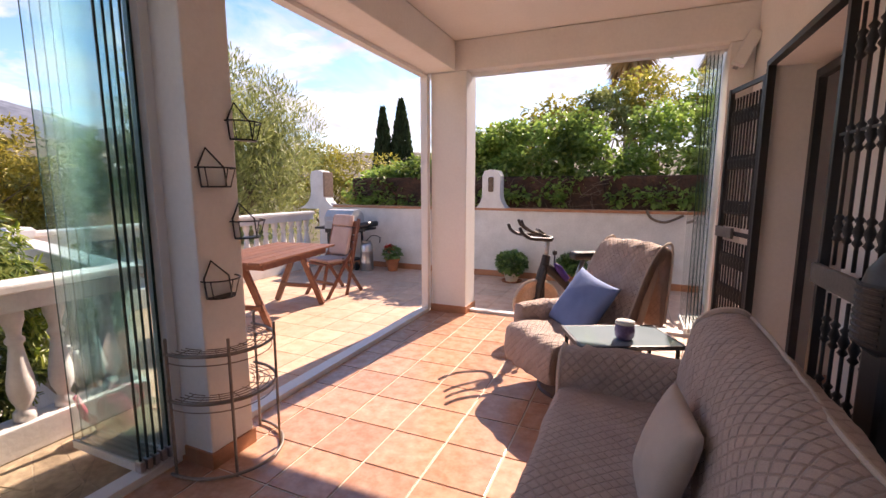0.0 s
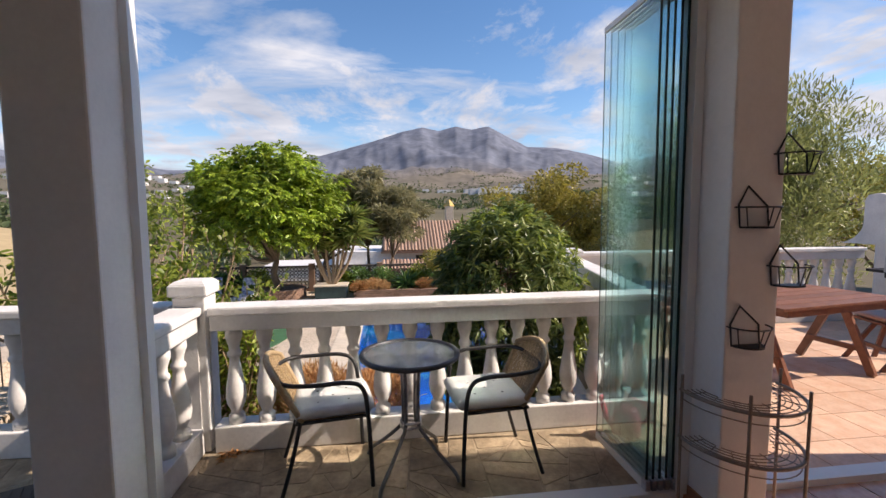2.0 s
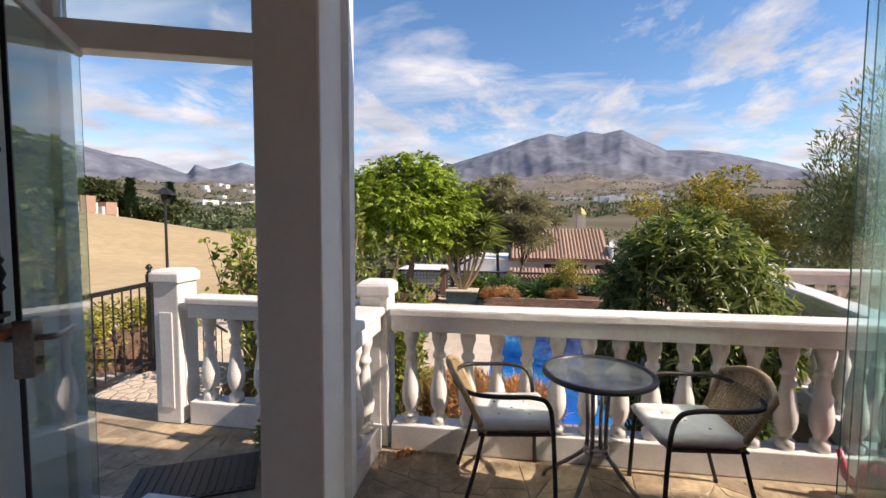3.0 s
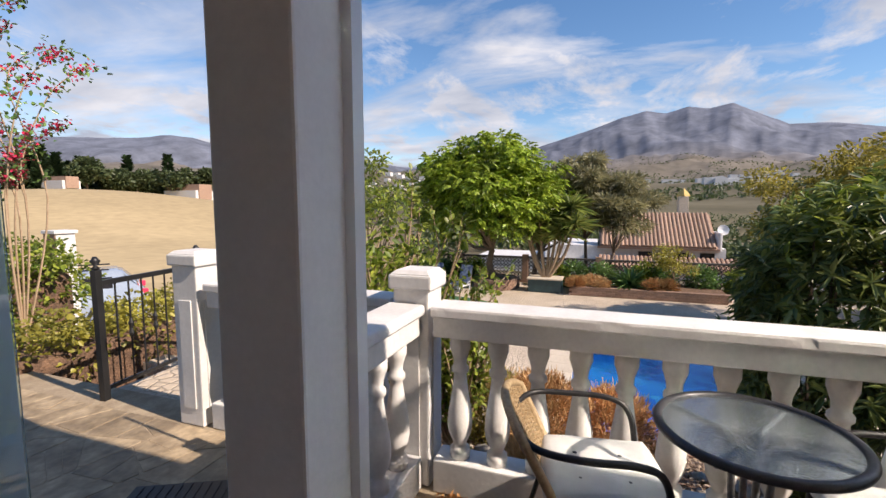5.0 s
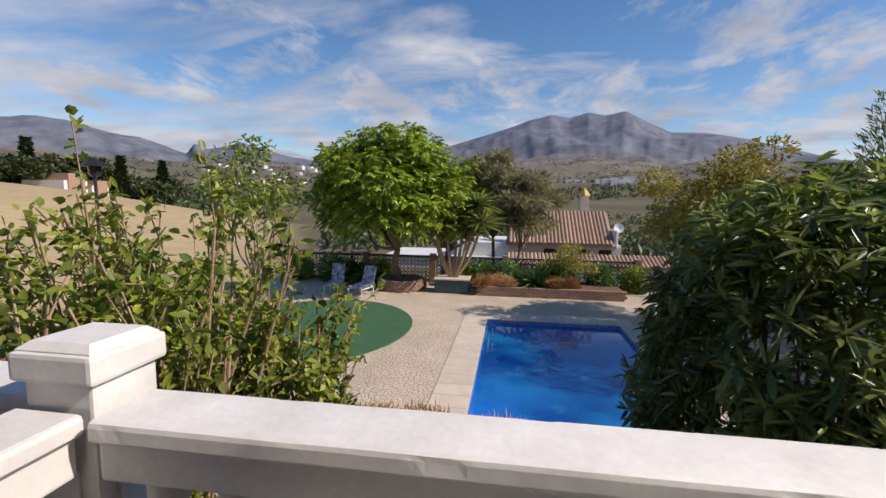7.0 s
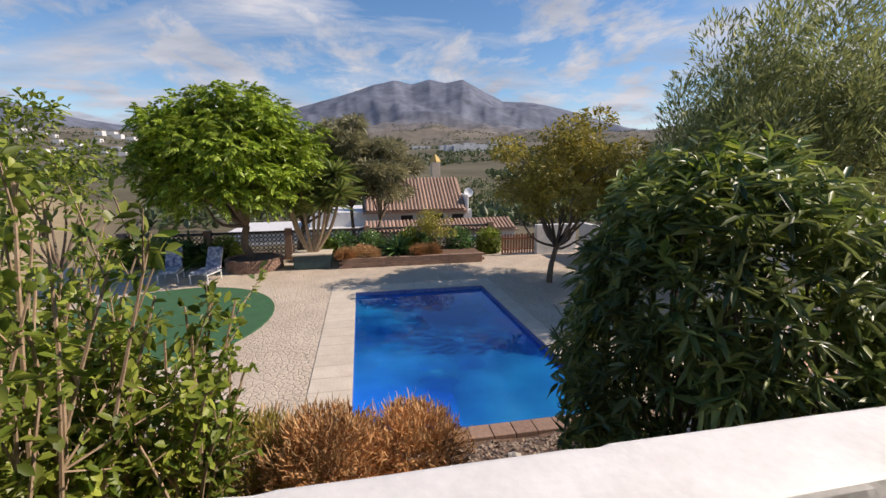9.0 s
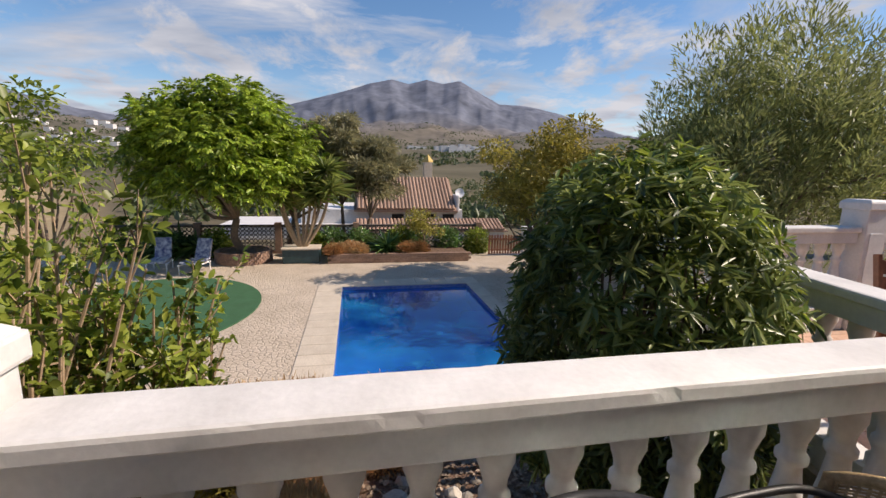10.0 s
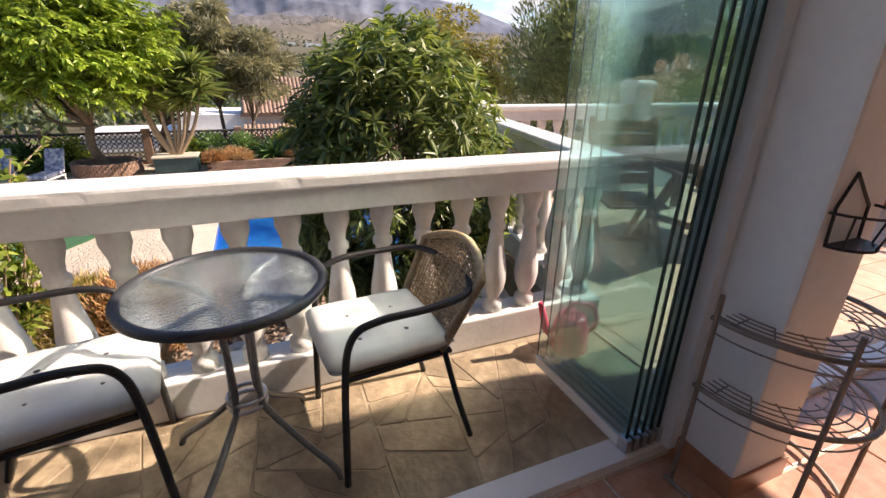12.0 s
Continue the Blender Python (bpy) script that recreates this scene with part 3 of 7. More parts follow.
structure("wall_inside", boxes(((1.26, 2.0, -0.2), (3.2, 2.5, 2.9)), ((3.0, 2.4, -0.2), (3.2, 4.3, 2.9)), ((1.26, 4.3, -0.2), (3.2, 4.6, 2.9))), WHITE, "dim white inner walls behind the doorway", "wall")
structure("ceiling_inside", one((1.26, 2.0, 2.9), (3.2, 4.6, 3.1)), CEIL, "plain ceiling of the inner room", "ceiling")
structure("floor_inside", one((1.21, 2.0, -0.25), (3.2, 4.6, -0.002)), SKIRT, "dark terracotta floor of the inner room", "floor")

a = math.atan(0.66)
turn = Matrix.Translation((-1.80, -2.25, 0)) @ Matrix.Rotation(a, 4, "Z")
WIN_U0, WIN_U1, WIN_Z0, WIN_Z1 = 0.52, 1.75, 1.15, 2.40
bm = bmesh.new()
for lo, hi in (((0, -0.28, -0.2), (WIN_U0, 0, 2.978)), ((WIN_U1, -0.28, -0.2), (3.6, 0, 2.978)), ((WIN_U0, -0.28, -0.2), (WIN_U1, 0, WIN_Z0)), ((WIN_U0, -0.28, WIN_Z1), (WIN_U1, 0, 2.978))):
    box(bm, lo, hi, 0.0, turn)
structure("wall_south", bm, WHITE, "white plastered house wall with a barred window", "wall")

sill = thing("sill", "white aluminium floor track of the folding glass", "track", kind="structure")
part("track", boxes(((-2.17, -2.2, -0.02), (-2.075, 1.612, 0.035)), ((-2.17, 1.883, -0.02), (-2.07, 4.738, 0.035))), FRAME, sill)
part("end_track", boxes(((-1.628, 4.86, -0.02), (0.758, 4.95, 0.03))), FRAME, sill)
part("head_track", boxes(((-2.16, -1.138, 2.635), (-2.08, 1.612, 2.668)), ((-2.16, 1.883, 2.635), (-2.08, 4.738, 2.668)), ((-1.628, 4.86, 2.635), (0.758, 4.95, 2.668))), FRAME, sill)
part("jamb", boxes(((-2.15, 1.565, 0.036), (-2.05, 1.612, 2.634)), ((-2.36, -1.139, 0.036), (-2.29, -1.10, 2.634)), ((-2.14, 4.66, 0.036), (-2.06, 4.737, 2.634))), FRAME, sill, "white upright frame")

# ---- balcony and patio paving, retaining walls ----
structure("balcony_slab", boxes(((-3.16, -1.35, -1.6), (-2.18, 1.95, -0.0385)), ((-3.3, -9.5, -1.6), (-2.18, -1.353, -0.0385)), ((-2.178, -9.5, -1.6), (2.5, -2.62, -0.0385))), MORTAR, "mortar bed and white retaining wall under the balcony", "slab")
structure("terrace_wall", boxes(((-5.56, 2.2, -2.4), (-3.17, 7.3, -0.31)), ((-3.165, 1.953, -2.4), (-2.2, 7.3, -0.31))), MASONRY, "white rendered retaining wall under the terrace", "wall")

# ---- balustrades ----
BAL_H = 0.638


def baluster_mesh():
    bm = bmesh.new()
    prof = [(0.052, 0.0), (0.052, 0.05), (0.034, 0.065), (0.036, 0.085), (0.056, 0.13), (0.064, 0.18), (0.060, 0.24), (0.045, 0.33), (0.034, 0.41), (0.031, 0.44), (0.044, 0.455), (0.044, 0.475), (0.032, 0.49), (0.034, 0.52), (0.046, 0.56), (0.052, 0.575), (0.052, BAL_H)]
    lathe(bm, prof, 14)
    me = bpy.data.meshes.new("baluster")
    bmesh.ops.recalc_face_normals(bm, faces=bm.faces)
    bm.to_mesh(me)
    bm.free()
    me.shade_smooth()
    me.materials.append(MASONRY)
    return me


BALUSTER = baluster_mesh()


def worn_rail(ln, width, z0, z1, seed):
    """A rail with rounded edges, slightly uneven and chipped along its length."""
    bm = bmesh.new()
    w, r = width / 2, 0.010
    prof = [(-w + r, z0), (w - r, z0), (w, z0 + r), (w, z1 - r * 1.4), (w - r * 0.35, z1 - r * 0.35), (w - r * 1.4, z1), (-w + r * 1.4, z1), (-w + r * 0.35, z1 - r * 0.35), (-w, z1 - r * 1.4), (-w, z0 + r)]
    n = max(4, int(ln / 0.022))
    rings = []
    for i in range(n + 1):
        x, ring = ln * i / n, []
        for k, (y, z) in enumerate(prof):
            q = Vector((x * 5, y * 9 + seed, z * 9))
            dy = 0.0014 * noise.noise(q) * (1 if y > 0 else -1)
            dz = 0.0014 * noise.noise(q + Vector((3, 7, 1)))
            chip = max(0.0, noise.noise(Vector((x * 9, k * 1.7 + seed, 5))) - 0.5) * 0.014
            if k in (2, 3, 4, 7, 8, 9) and 0 < i < n:
                dy -= min(chip, 0.003) * (1 if y > 0 else -1)
                dz -= min(chip, 0.003) * (1 if z > (z0 + z1) / 2 else -1)
            ring.append(bm.verts.new((x, y + dy, z + dz)))
        rings.append(ring)
    m = len(prof)
    for u, v in zip(rings, rings[1:]):
        for k in range(m):
            bm.faces.new((u[k], u[(k + 1) % m], v[(k + 1) % m], v[k]))
    bm.faces.new(rings[0][::-1])
    bm.faces.new(rings[-1])
    return bm


def balustrade(a, b, base, count, label, width=0.20, top=0.93, first=0.12, last=0.12):
    """A masonry balustrade between two plan points."""
    a, b = Vector((*a, 0)), Vector((*b, 0))
    d = b - a
    m = Matrix.Translation((a.x, a.y, base)) @ Matrix.Rotation(math.atan2(d.y, d.x), 4, "Z")
    t = thing("balustrade", label, "balustrade", m, group="white masonry balustrades")
    ln, h = d.length, top - base
    part("cap_rail", worn_rail(ln, width, h - 0.055, h, a.x * 3 + a.y), MASONRY, t)
    part("under_rail", one((0.002, -width / 2 + 0.022, h - 0.157), (ln - 0.002, width / 2 - 0.022, h - 0.054), 0.008), MASONRY, t)
    part("plinth", one((0, -width / 2 + 0.02, 0), (ln, width / 2 - 0.02, h - 0.156 - BAL_H), 0.008), MASONRY, t)
    for i in range(count):
        x = first + (ln - first - last) * i / max(1, count - 1)
        piece("baluster", BALUSTER, MASONRY, t, at=Matrix.Translation((x, 0, h - 0.156 - BAL_H)))
    return t


def post(x, y, base, top, w, label):
    t = thing("balustrade_post", label, "post", Matrix.Translation((x, y, base)), group="balustrade posts")
    h = top - base
    part("shaft", one((-w / 2, -w / 2, 0), (w / 2, w / 2, h - 0.095), 0.01), MASONRY, t)
    bm = bmesh.new()
    c = w / 2 + 0.02
    box(bm, (-c, -c, h - 0.096), (c, c, h - 0.022), 0.012)
    prism(bm, [(-c + 0.012, -c + 0.012), (c - 0.012, -c + 0.012), (c - 0.012, c - 0.012), (-c + 0.012, c - 0.012)], h - 0.023, h, 0.03)
    part("cap", bm, MASONRY, t)
    for sx, sy in ((1, 0), (0, 1)):
        bm = bmesh.new()
        q = w / 2
        lo, hi = ((q - 0.001, -q + 0.05, 0.12), (q + 0.008, q - 0.05, h - 0.32)) if sx else ((-q + 0.05, q - 0.001, 0.12), (q - 0.05, q + 0.008, h - 0.32))
        part("panel", box(bm, lo, hi, 0.003), MASONRY, t)
    return t


FLOOR_B = -0.035
balustrade((-3.025, -1.07), (-3.045, 1.88), FLOOR_B, 15, "white painted masonry balustrade along the narrow balcony")
post(-3.068, -1.197, FLOOR_B, 1.095, 0.195, "white masonry post with a flat moulded cap at the balcony corner")
balustrade((-2.955, -1.215), (-2.31, -1.215), FLOOR_B, 3, "short white masonry balustrade between post and pillar")
balustrade((-3.12, -1.34), (-3.14, -2.66), FLOOR_B, 6, "white masonry balustrade beside the paved entrance")
post(-3.15, -2.825, FLOOR_B, 1.13, 0.205, "white masonry post at the end of the entrance balustrade")
balustrade((-2.93, 1.93), (-5.36, 2.44), FLOOR_B, 12, "white masonry balustrade on the garden side of the terrace")
balustrade((-5.45, 2.5), (-5.45, 4.42), FLOOR_B, 9, "white masonry balustrade on the outer terrace edge", top=1.0)
post(-5.45, 4.56, FLOOR_B, 1.26, 0.25, "white masonry post on the outer terrace edge")
balustrade((-5.45, 4.70), (-5.45, 6.72), FLOOR_B, 10, "white masonry balustrade on the outer terrace edge", top=1.0)
post(-5.45, 2.43, FLOOR_B, 1.05, 0.2, "low white masonry corner post of the terrace")

# ---- pool garden ----
PZ = -2.0
PX0, PX1, PY0, PY1 = -15.0, -7.68, -0.74, 3.05
deck = bmesh.new()
for lo, hi in (((-20.9, -11.5, PZ - 0.3), (PX0 - 0.001, 11.0, PZ - 0.012)), ((PX0, PY1 + 0.001, PZ - 0.3), (-5.6, 11.0, PZ - 0.012)), ((PX0, -11.5, PZ - 0.3), (-7.2, PY0 - 0.001, PZ - 0.012))):
    box(deck, lo, hi)
structure("pavement", deck, DECK, "pale pebbled paving round the pool", "paving")
pool = thing("swimming_pool", "rectangular blue swimming pool with still water", "swimming pool")
bm = bmesh.new()
vs = {}
for x in (PX0, PX1):
    for y in (PY0, PY1):
        for z in (PZ - 1.6, PZ - 0.02):
            vs[x, y, z] = bm.verts.new((x, y, z))
b0, t0 = PZ - 1.6, PZ - 0.02
bm.faces.new([vs[PX0, PY0, b0], vs[PX1, PY0, b0], vs[PX1, PY1, b0], vs[PX0, PY1, b0]])
for p, q in (((PX0, PY0), (PX1, PY0)), ((PX1, PY0), (PX1, PY1)), ((PX1, PY1), (PX0, PY1)), ((PX0, PY1), (PX0, PY0))):
    bm.faces.new([vs[(*p, b0)], vs[(*q, b0)], vs[(*q, t0)], vs[(*p, t0)]])
part("basin", bm, POOL, pool)
bm = bmesh.new()
bmesh.ops.create_grid(bm, x_segments=1, y_segments=1, size=0.5)
w = part("water", bm, WATER, pool, "clear blue water", at=Matrix.Translation(((PX0 + PX1) / 2, (PY0 + PY1) / 2, PZ - 0.11)) @ Matrix.Diagonal((PX1 - PX0 - 0.002, PY1 - PY0 - 0.002, 1, 1)))
w.visible_shadow = False
bm = boxes(((PX0 + 0.001, PY0 + 0.001, PZ - 0.2), (PX0 + 0.012, PY1 - 0.001, PZ - 0.02)), ((PX0 + 0.013, PY0 + 0.001, PZ - 0.2), (PX1 - 0.001, PY0 + 0.012, PZ - 0.02)), ((PX0 + 0.013, PY1 - 0.012, PZ - 0.2), (PX1 - 0.001, PY1 - 0.001, PZ - 0.02)))
part("border_tiles", bm, POOL_TILE, pool, "patterned blue border tiles")
bm = bmesh.new()
spine = [(0.62 * (q / 10 - 0.5), 0.13 * math.sin(math.pi * q / 10), 0.085 * math.sin(math.pi * min(1, q / 10 * 0.92 + 0.06)) ** 0.8 + 0.012) for q in range(11)]
lo = [bm.verts.new((x, y - h, 0)) for x, y, h in spine]
hi = [bm.verts.new((x, y + h, 0)) for x, y, h in spine]
for q in range(10):
    bm.faces.new((lo[q], lo[q + 1], hi[q + 1], hi[q]))
for tri in (((0.28, 0.03), (0.46, 0.10), (0.40, -0.02)), ((0.28, 0.03), (0.38, -0.14), (0.30, -0.05)), ((-0.02, 0.2), (0.12, 0.30), (0.12, 0.17)), ((-0.12, 0.02), (-0.05, -0.14), (0.0, 0.03))):
    bm.faces.new([bm.verts.new((x, y, 0)) for x, y in tri])
part("floor_mosaic", bm, mat("pale_mosaic", (0.62, 0.66, 0.66), (0.45, 0.52, 0.55), scale=18, rough=0.4, bump=0), pool, "pale dolphin-shaped mosaic", at=Matrix.Translation((-10.9, 1.05, PZ - 1.594)) @ Matrix.Rotation(radians(62), 4, "Z") @ Matrix.Diagonal((1.25, 1.25, 1, 1)))
coping = thing("pool_coping", "pale stone slabs round the pool edge", "coping")
for i in range(15):
    x = PX0 + (PX1 - PX0) * i / 15
    for y0, y1 in ((PY0 - 0.7, PY0), (PY1, PY1 + 0.4)):
        c = one((x + 0.004, y0, PZ - 0.05), (x + (PX1 - PX0) / 15 - 0.004, y1, PZ + 0.004), 0.006)
        part("slab", c, COPING, coping)
for i in range(10):
    y = PY0 - 0.7 + (PY1 - PY0 + 1.1) * i / 10
    part("slab", one((PX0 - 0.75, y + 0.004, PZ - 0.05), (PX0 - 0.002, y + (PY1 - PY0 + 1.1) / 10 - 0.004, PZ + 0.004), 0.006), COPING, coping)
bm = bmesh.new()
prism(bm, [(-13.4 + 3.2 * math.cos(t), -5.5 + 2.75 * math.sin(t)) for t in (2 * math.pi * k / 48 for k in range(48))], PZ - 0.05, PZ + 0.012, 0.01)
tagged(part("artificial_lawn", bm, TURF), "oval of dark green artificial turf on the paving", "lawn", kind="structure")


def slope_z(x, y):
    """The planted bank between the house and the pool level."""
    t = min(1, max(0, (-x - 3.1) / 4.2))
    return -0.85 - 1.12 * t * t + 0.05 * noise.noise(Vector((x * 1.7, y * 1.7, 0)))


bm = bmesh.new()
nx, ny = 40, 70
grid = [[bm.verts.new((-7.35 + 4.45 * i / nx, -9.2 + 11.3 * j / ny, slope_z(-7.35 + 4.45 * i / nx, -9.2 + 11.3 * j / ny))) for j in range(ny + 1)] for i in range(nx + 1)]
for i in range(nx):
    for j in range(ny):
        bm.faces.new((grid[i][j], grid[i + 1][j], grid[i + 1][j + 1], grid[i][j + 1]))
structure("planting_bank", bm, SOIL, "sloping planting bed of bark, stones and dry soil", "ground", smooth=True)

# ---- plants ----
L_TREE = leaf_mat("fresh_green_leaf", (0.11, 0.20, 0.02), (0.42, 0.52, 0.06), through_light=0.32, spread=0.5)
L_DARK = leaf_mat("dark_glossy_leaf", (0.063, 0.146, 0.047), (0.204, 0.335, 0.088), rough=0.32, through_light=0.2)
L_SHRUB = leaf_mat("garden_shrub_leaf", (0.08, 0.145, 0.017), (0.40, 0.45, 0.075), rough=0.42, through_light=0.45)
L_OLIVE = leaf_mat("grey_green_leaf", (0.17, 0.205, 0.065), (0.36, 0.385, 0.15), through_light=0.42)
L_OLEANDER = leaf_mat("oleander_leaf", (0.065, 0.12, 0.033), (0.33, 0.38, 0.11), rough=0.38, through_light=0.32)
L_YELLOW = leaf_mat("yellowing_leaf", (0.27, 0.255, 0.042), (0.43, 0.385, 0.075), through_light=0.4)
L_AUTUMN = leaf_mat("autumn_leaf", (0.27, 0.23, 0.04), (0.46, 0.39, 0.085), through_light=0.4)
L_DRY = leaf_mat("dry_rust_twigs", (0.37, 0.17, 0.06), (0.58, 0.335, 0.145), rough=0.8, through_light=0.2)
L_STRAW = leaf_mat("dry_straw", (0.486, 0.297, 0.135), (0.594, 0.392, 0.189), rough=0.8, through_light=0.2)
L_WISPY = leaf_mat("dull_grey_leaf", (0.227, 0.227, 0.115), (0.363, 0.329, 0.182))
L_HEDGE = leaf_mat("bright_climber_leaf", (0.14, 0.25, 0.045), (0.34, 0.46, 0.11), through_light=0.5)
L_YUCCA = leaf_mat("sword_leaf", (0.068, 0.135, 0.034), (0.189, 0.257, 0.068), rough=0.4)
L_SWORD = leaf_mat("yellow_green_sword_leaf", (0.12, 0.19, 0.04), (0.34, 0.37, 0.10), rough=0.4)
L_CYPRESS = leaf_mat("cypress_leaf", (0.024, 0.047, 0.019), (0.041, 0.074, 0.027))
L_FAR = leaf_mat("far_tree_leaf", (0.068, 0.101, 0.041), (0.121, 0.149, 0.061))
L_PINK = leaf_mat("crimson_petal", (0.608, 0.027, 0.081), (0.743, 0.068, 0.135))
L_RED = leaf_mat("red_petal", (0.743, 0.027, 0.020), (0.810, 0.068, 0.027))


def limbs(bm, rng, base, tips, r0, r1, n=7, bend=0.12):
    """Tapered limbs from one base to many tips."""
    base = Vector(base)
    for t in tips:
        t = Vector(t)
        d = t - base
        side = Vector(rng.normal(size=3)) * d.length * bend
        mid = base + d * 0.45 + side
        tube(bm, smooth_path([base, mid, t], 4), r0, n, r1)


def crown(name, parent, material, seed, clumps, per, length, width, up=0.2, droop=0.15, squash=0.7, hollow=0.35, fold=0.2):
    """Leaves gathered in clumps (x, y, z, radius), each blade pointing out of its clump."""
    rng = np.random.default_rng(seed)
    spots, ways = [], []
    for x, y, z, r in clumps:
        k = max(12, int(per * r * r))
        p, d = blob_points(rng, (x, y, z), (r, r, r * squash), k, hollow)
        spots.append(p)
        ways.append(d * np.array([1, 1, 0.6]) + rng.normal(size=d.shape) * 0.45 + np.array([0, 0, up]))
    return leaves_mesh(name, np.concatenate(spots), np.concatenate(ways), length, width, material, parent, fold, droop, seed)


def feathery_crown(name, parent, material, seed, clumps, per, length, pairs=8, leaf=0.10, width=0.034, squash=0.55):
    """Drooping fronds with leaflets on both sides, gathered in clumps (x, y, z, radius)."""
    rng = np.random.default_rng(seed)
    spots, ways = [], []
    for x, y, z, r in clumps:
        k = max(8, int(per * r * r))
        p, d = blob_points(rng, (x, y, z), (r, r, r * squash), k, 0.5)
        axis = d * np.array([1, 1, 0.5]) + rng.normal(size=d.shape) * 0.3 + np.array([0, 0, 0.12])
        axis /= np.linalg.norm(axis, axis=1, keepdims=True)
        side = np.cross(axis, np.array([0, 0, 1.0]) + rng.normal(size=d.shape) * 0.25)
        side /= np.linalg.norm(side, axis=1, keepdims=True) + 1e-6
        for q in range(pairs):
            f = (q + 0.6) / pairs
            at = p + axis * length * f - np.array([0, 0, 0.45 * length * f * f])
            for s in (-1, 1):
                spots.append(at)
                ways.append(side * s * (1.0 - 0.45 * f) + axis * (0.45 + 0.4 * f) + np.array([0, 0, -0.22 - 0.2 * f]))
    return leaves_mesh(name, np.concatenate(spots), np.concatenate(ways), leaf, width, material, parent, 0.12, 0.15, seed)


def scatter_clumps(rng, centre, radii, count, r0, r1, shell=0.55, floor=-1.0):
    out = []
    while len(out) < count:
        d = rng.normal(size=3)
        d /= np.linalg.norm(d)
        if d[2] < floor:
            continue
        s = shell + (1 - shell) * rng.uniform()
        out.append((*(np.asarray(centre) + d * s * np.asarray(radii)), rng.uniform(r0, r1)))
    return out


def tree(label, base, centre, radii, material, seed, count=40, r0=0.4, r1=0.8, per=420, length=0.2, width=0.07, trunk=0.13, bark=None, fork=0.45, name="tree", category="tree", group="", droop=0.2, squash=0.6, limbs_n=9, shell=0.5, floor=-0.75, feathery=False, up=0.2):
    rng = np.random.default_rng(seed)
    t = thing(name, label, category, Matrix.Translation(base), group=group)
    rel = np.asarray(centre) - np.asarray(base)
    cl = scatter_clumps(rng, rel, radii, count, r0, r1, shell, floor)
    bm = bmesh.new()
    f = Vector(rel) * fork
    tube(bm, smooth_path([(0, 0, 0), f * 0.5 + Vector((trunk, -trunk, 0)), f], 5), trunk, 9, trunk * 0.72)
    part("trunk", bm, bark or BARK, t, smooth=True)
    pick = [cl[i][:3] for i in rng.permutation(len(cl))[:limbs_n]]
    for p in pick:
        bm = bmesh.new()
        limbs(bm, rng, f, [p], trunk * 0.5, trunk * 0.1, 6)
        part("limb", bm, bark or BARK, t, smooth=True)
    if feathery:
        feathery_crown("crown", t, material, seed + 1, cl, per, length, leaf=width * 2.7, width=width, squash=squash)
    else:
        crown("crown", t, material, seed + 1, cl, per, length, width, up=up, droop=droop, squash=squash)
    return t


# feathery tree in its brick ring
tree("spreading feathery green tree in a round brick planter", (-19.2, -4.4, -1.75), (-18.6, -4.75, 2.0), (2.7, 2.75, 2.35), L_TREE, 11, count=210, r0=0.34, r1=0.72, per=78, length=0.32, width=0.056, trunk=0.16, fork=0.36, squash=0.42, shell=0.55, floor=-0.72, limbs_n=14, feathery=True)
tree("dark green tree behind the feathery tree", (-21.5, -3.0, -2.4), (-21.4, -2.7, 1.35), (1.5, 1.35, 1.7), L_TREE, 17, count=44, r0=0.34, r1=0.65, per=70, length=0.34, width=0.06, squash=0.42, feathery=True)
tree("wispy grey-green tree beside the neighbouring roof", (-22.5, -0.6, -2.4), (-22.6, -1.3, 2.6), (1.1, 1.1, 1.5), L_WISPY, 19, count=20, r0=0.35, r1=0.7, per=1100, length=0.3, width=0.045, trunk=0.09, group="wispy grey trees")
tree("wispy grey-green tree beside the neighbouring roof", (-21.6, 0.1, -2.4), (-22.0, 0.6, 1.5), (1.3, 1.2, 1.7), L_WISPY, 23, count=24, r0=0.35, r1=0.7, per=1100, length=0.3, width=0.045, trunk=0.09, group="wispy grey trees")
tree("yellowing open-crowned tree at the end of the pool", (-14.9, 5.2, -2.05), (-15.2, 5.9, 1.2), (2.3, 2.4, 1.85), L_AUTUMN, 29, count=105, r0=0.28, r1=0.6, per=900, length=0.14, width=0.055, trunk=0.10, fork=0.35, limbs_n=24, shell=0.3)
tree("tall olive tree with fine grey-green leaves", (-11.9, 10.4, -2.3), (-12.0, 10.3, 1.9), (3.5, 3.4, 3.1), L_OLIVE, 31, count=170, r0=0.32, r1=0.75, per=800, length=0.20, width=0.036, trunk=0.2, limbs_n=18, shell=0.45, droop=0.05, squash=1.5, up=0.9)
for bx, by, cx, cy, cz, rr, sd in ((-13.2, 17.4, -13.2, 17.2, 1.6, 1.9, 37), (-10.5, 19.0, -10.6, 18.8, 1.2, 2.0, 41)):
    tree("yellow-green bushy tree beyond the terrace", (bx, by, -3.0), (cx, cy, cz), (rr, rr, rr), L_YELLOW, sd, count=40, r0=0.4, r1=0.8, per=300, length=0.2, width=0.07, group="trees beyond the terrace", name="bushy_tree")
tree("small pale-leaved tree beyond the planting bank", (-11.8, -6.2, -2.1), (-12.0, -6.3, 1.7), (0.9, 0.9, 1.3), L_SHRUB, 43, count=26, r0=0.25, r1=0.5, per=420, length=0.14, width=0.06, trunk=0.06, name="small_tree")


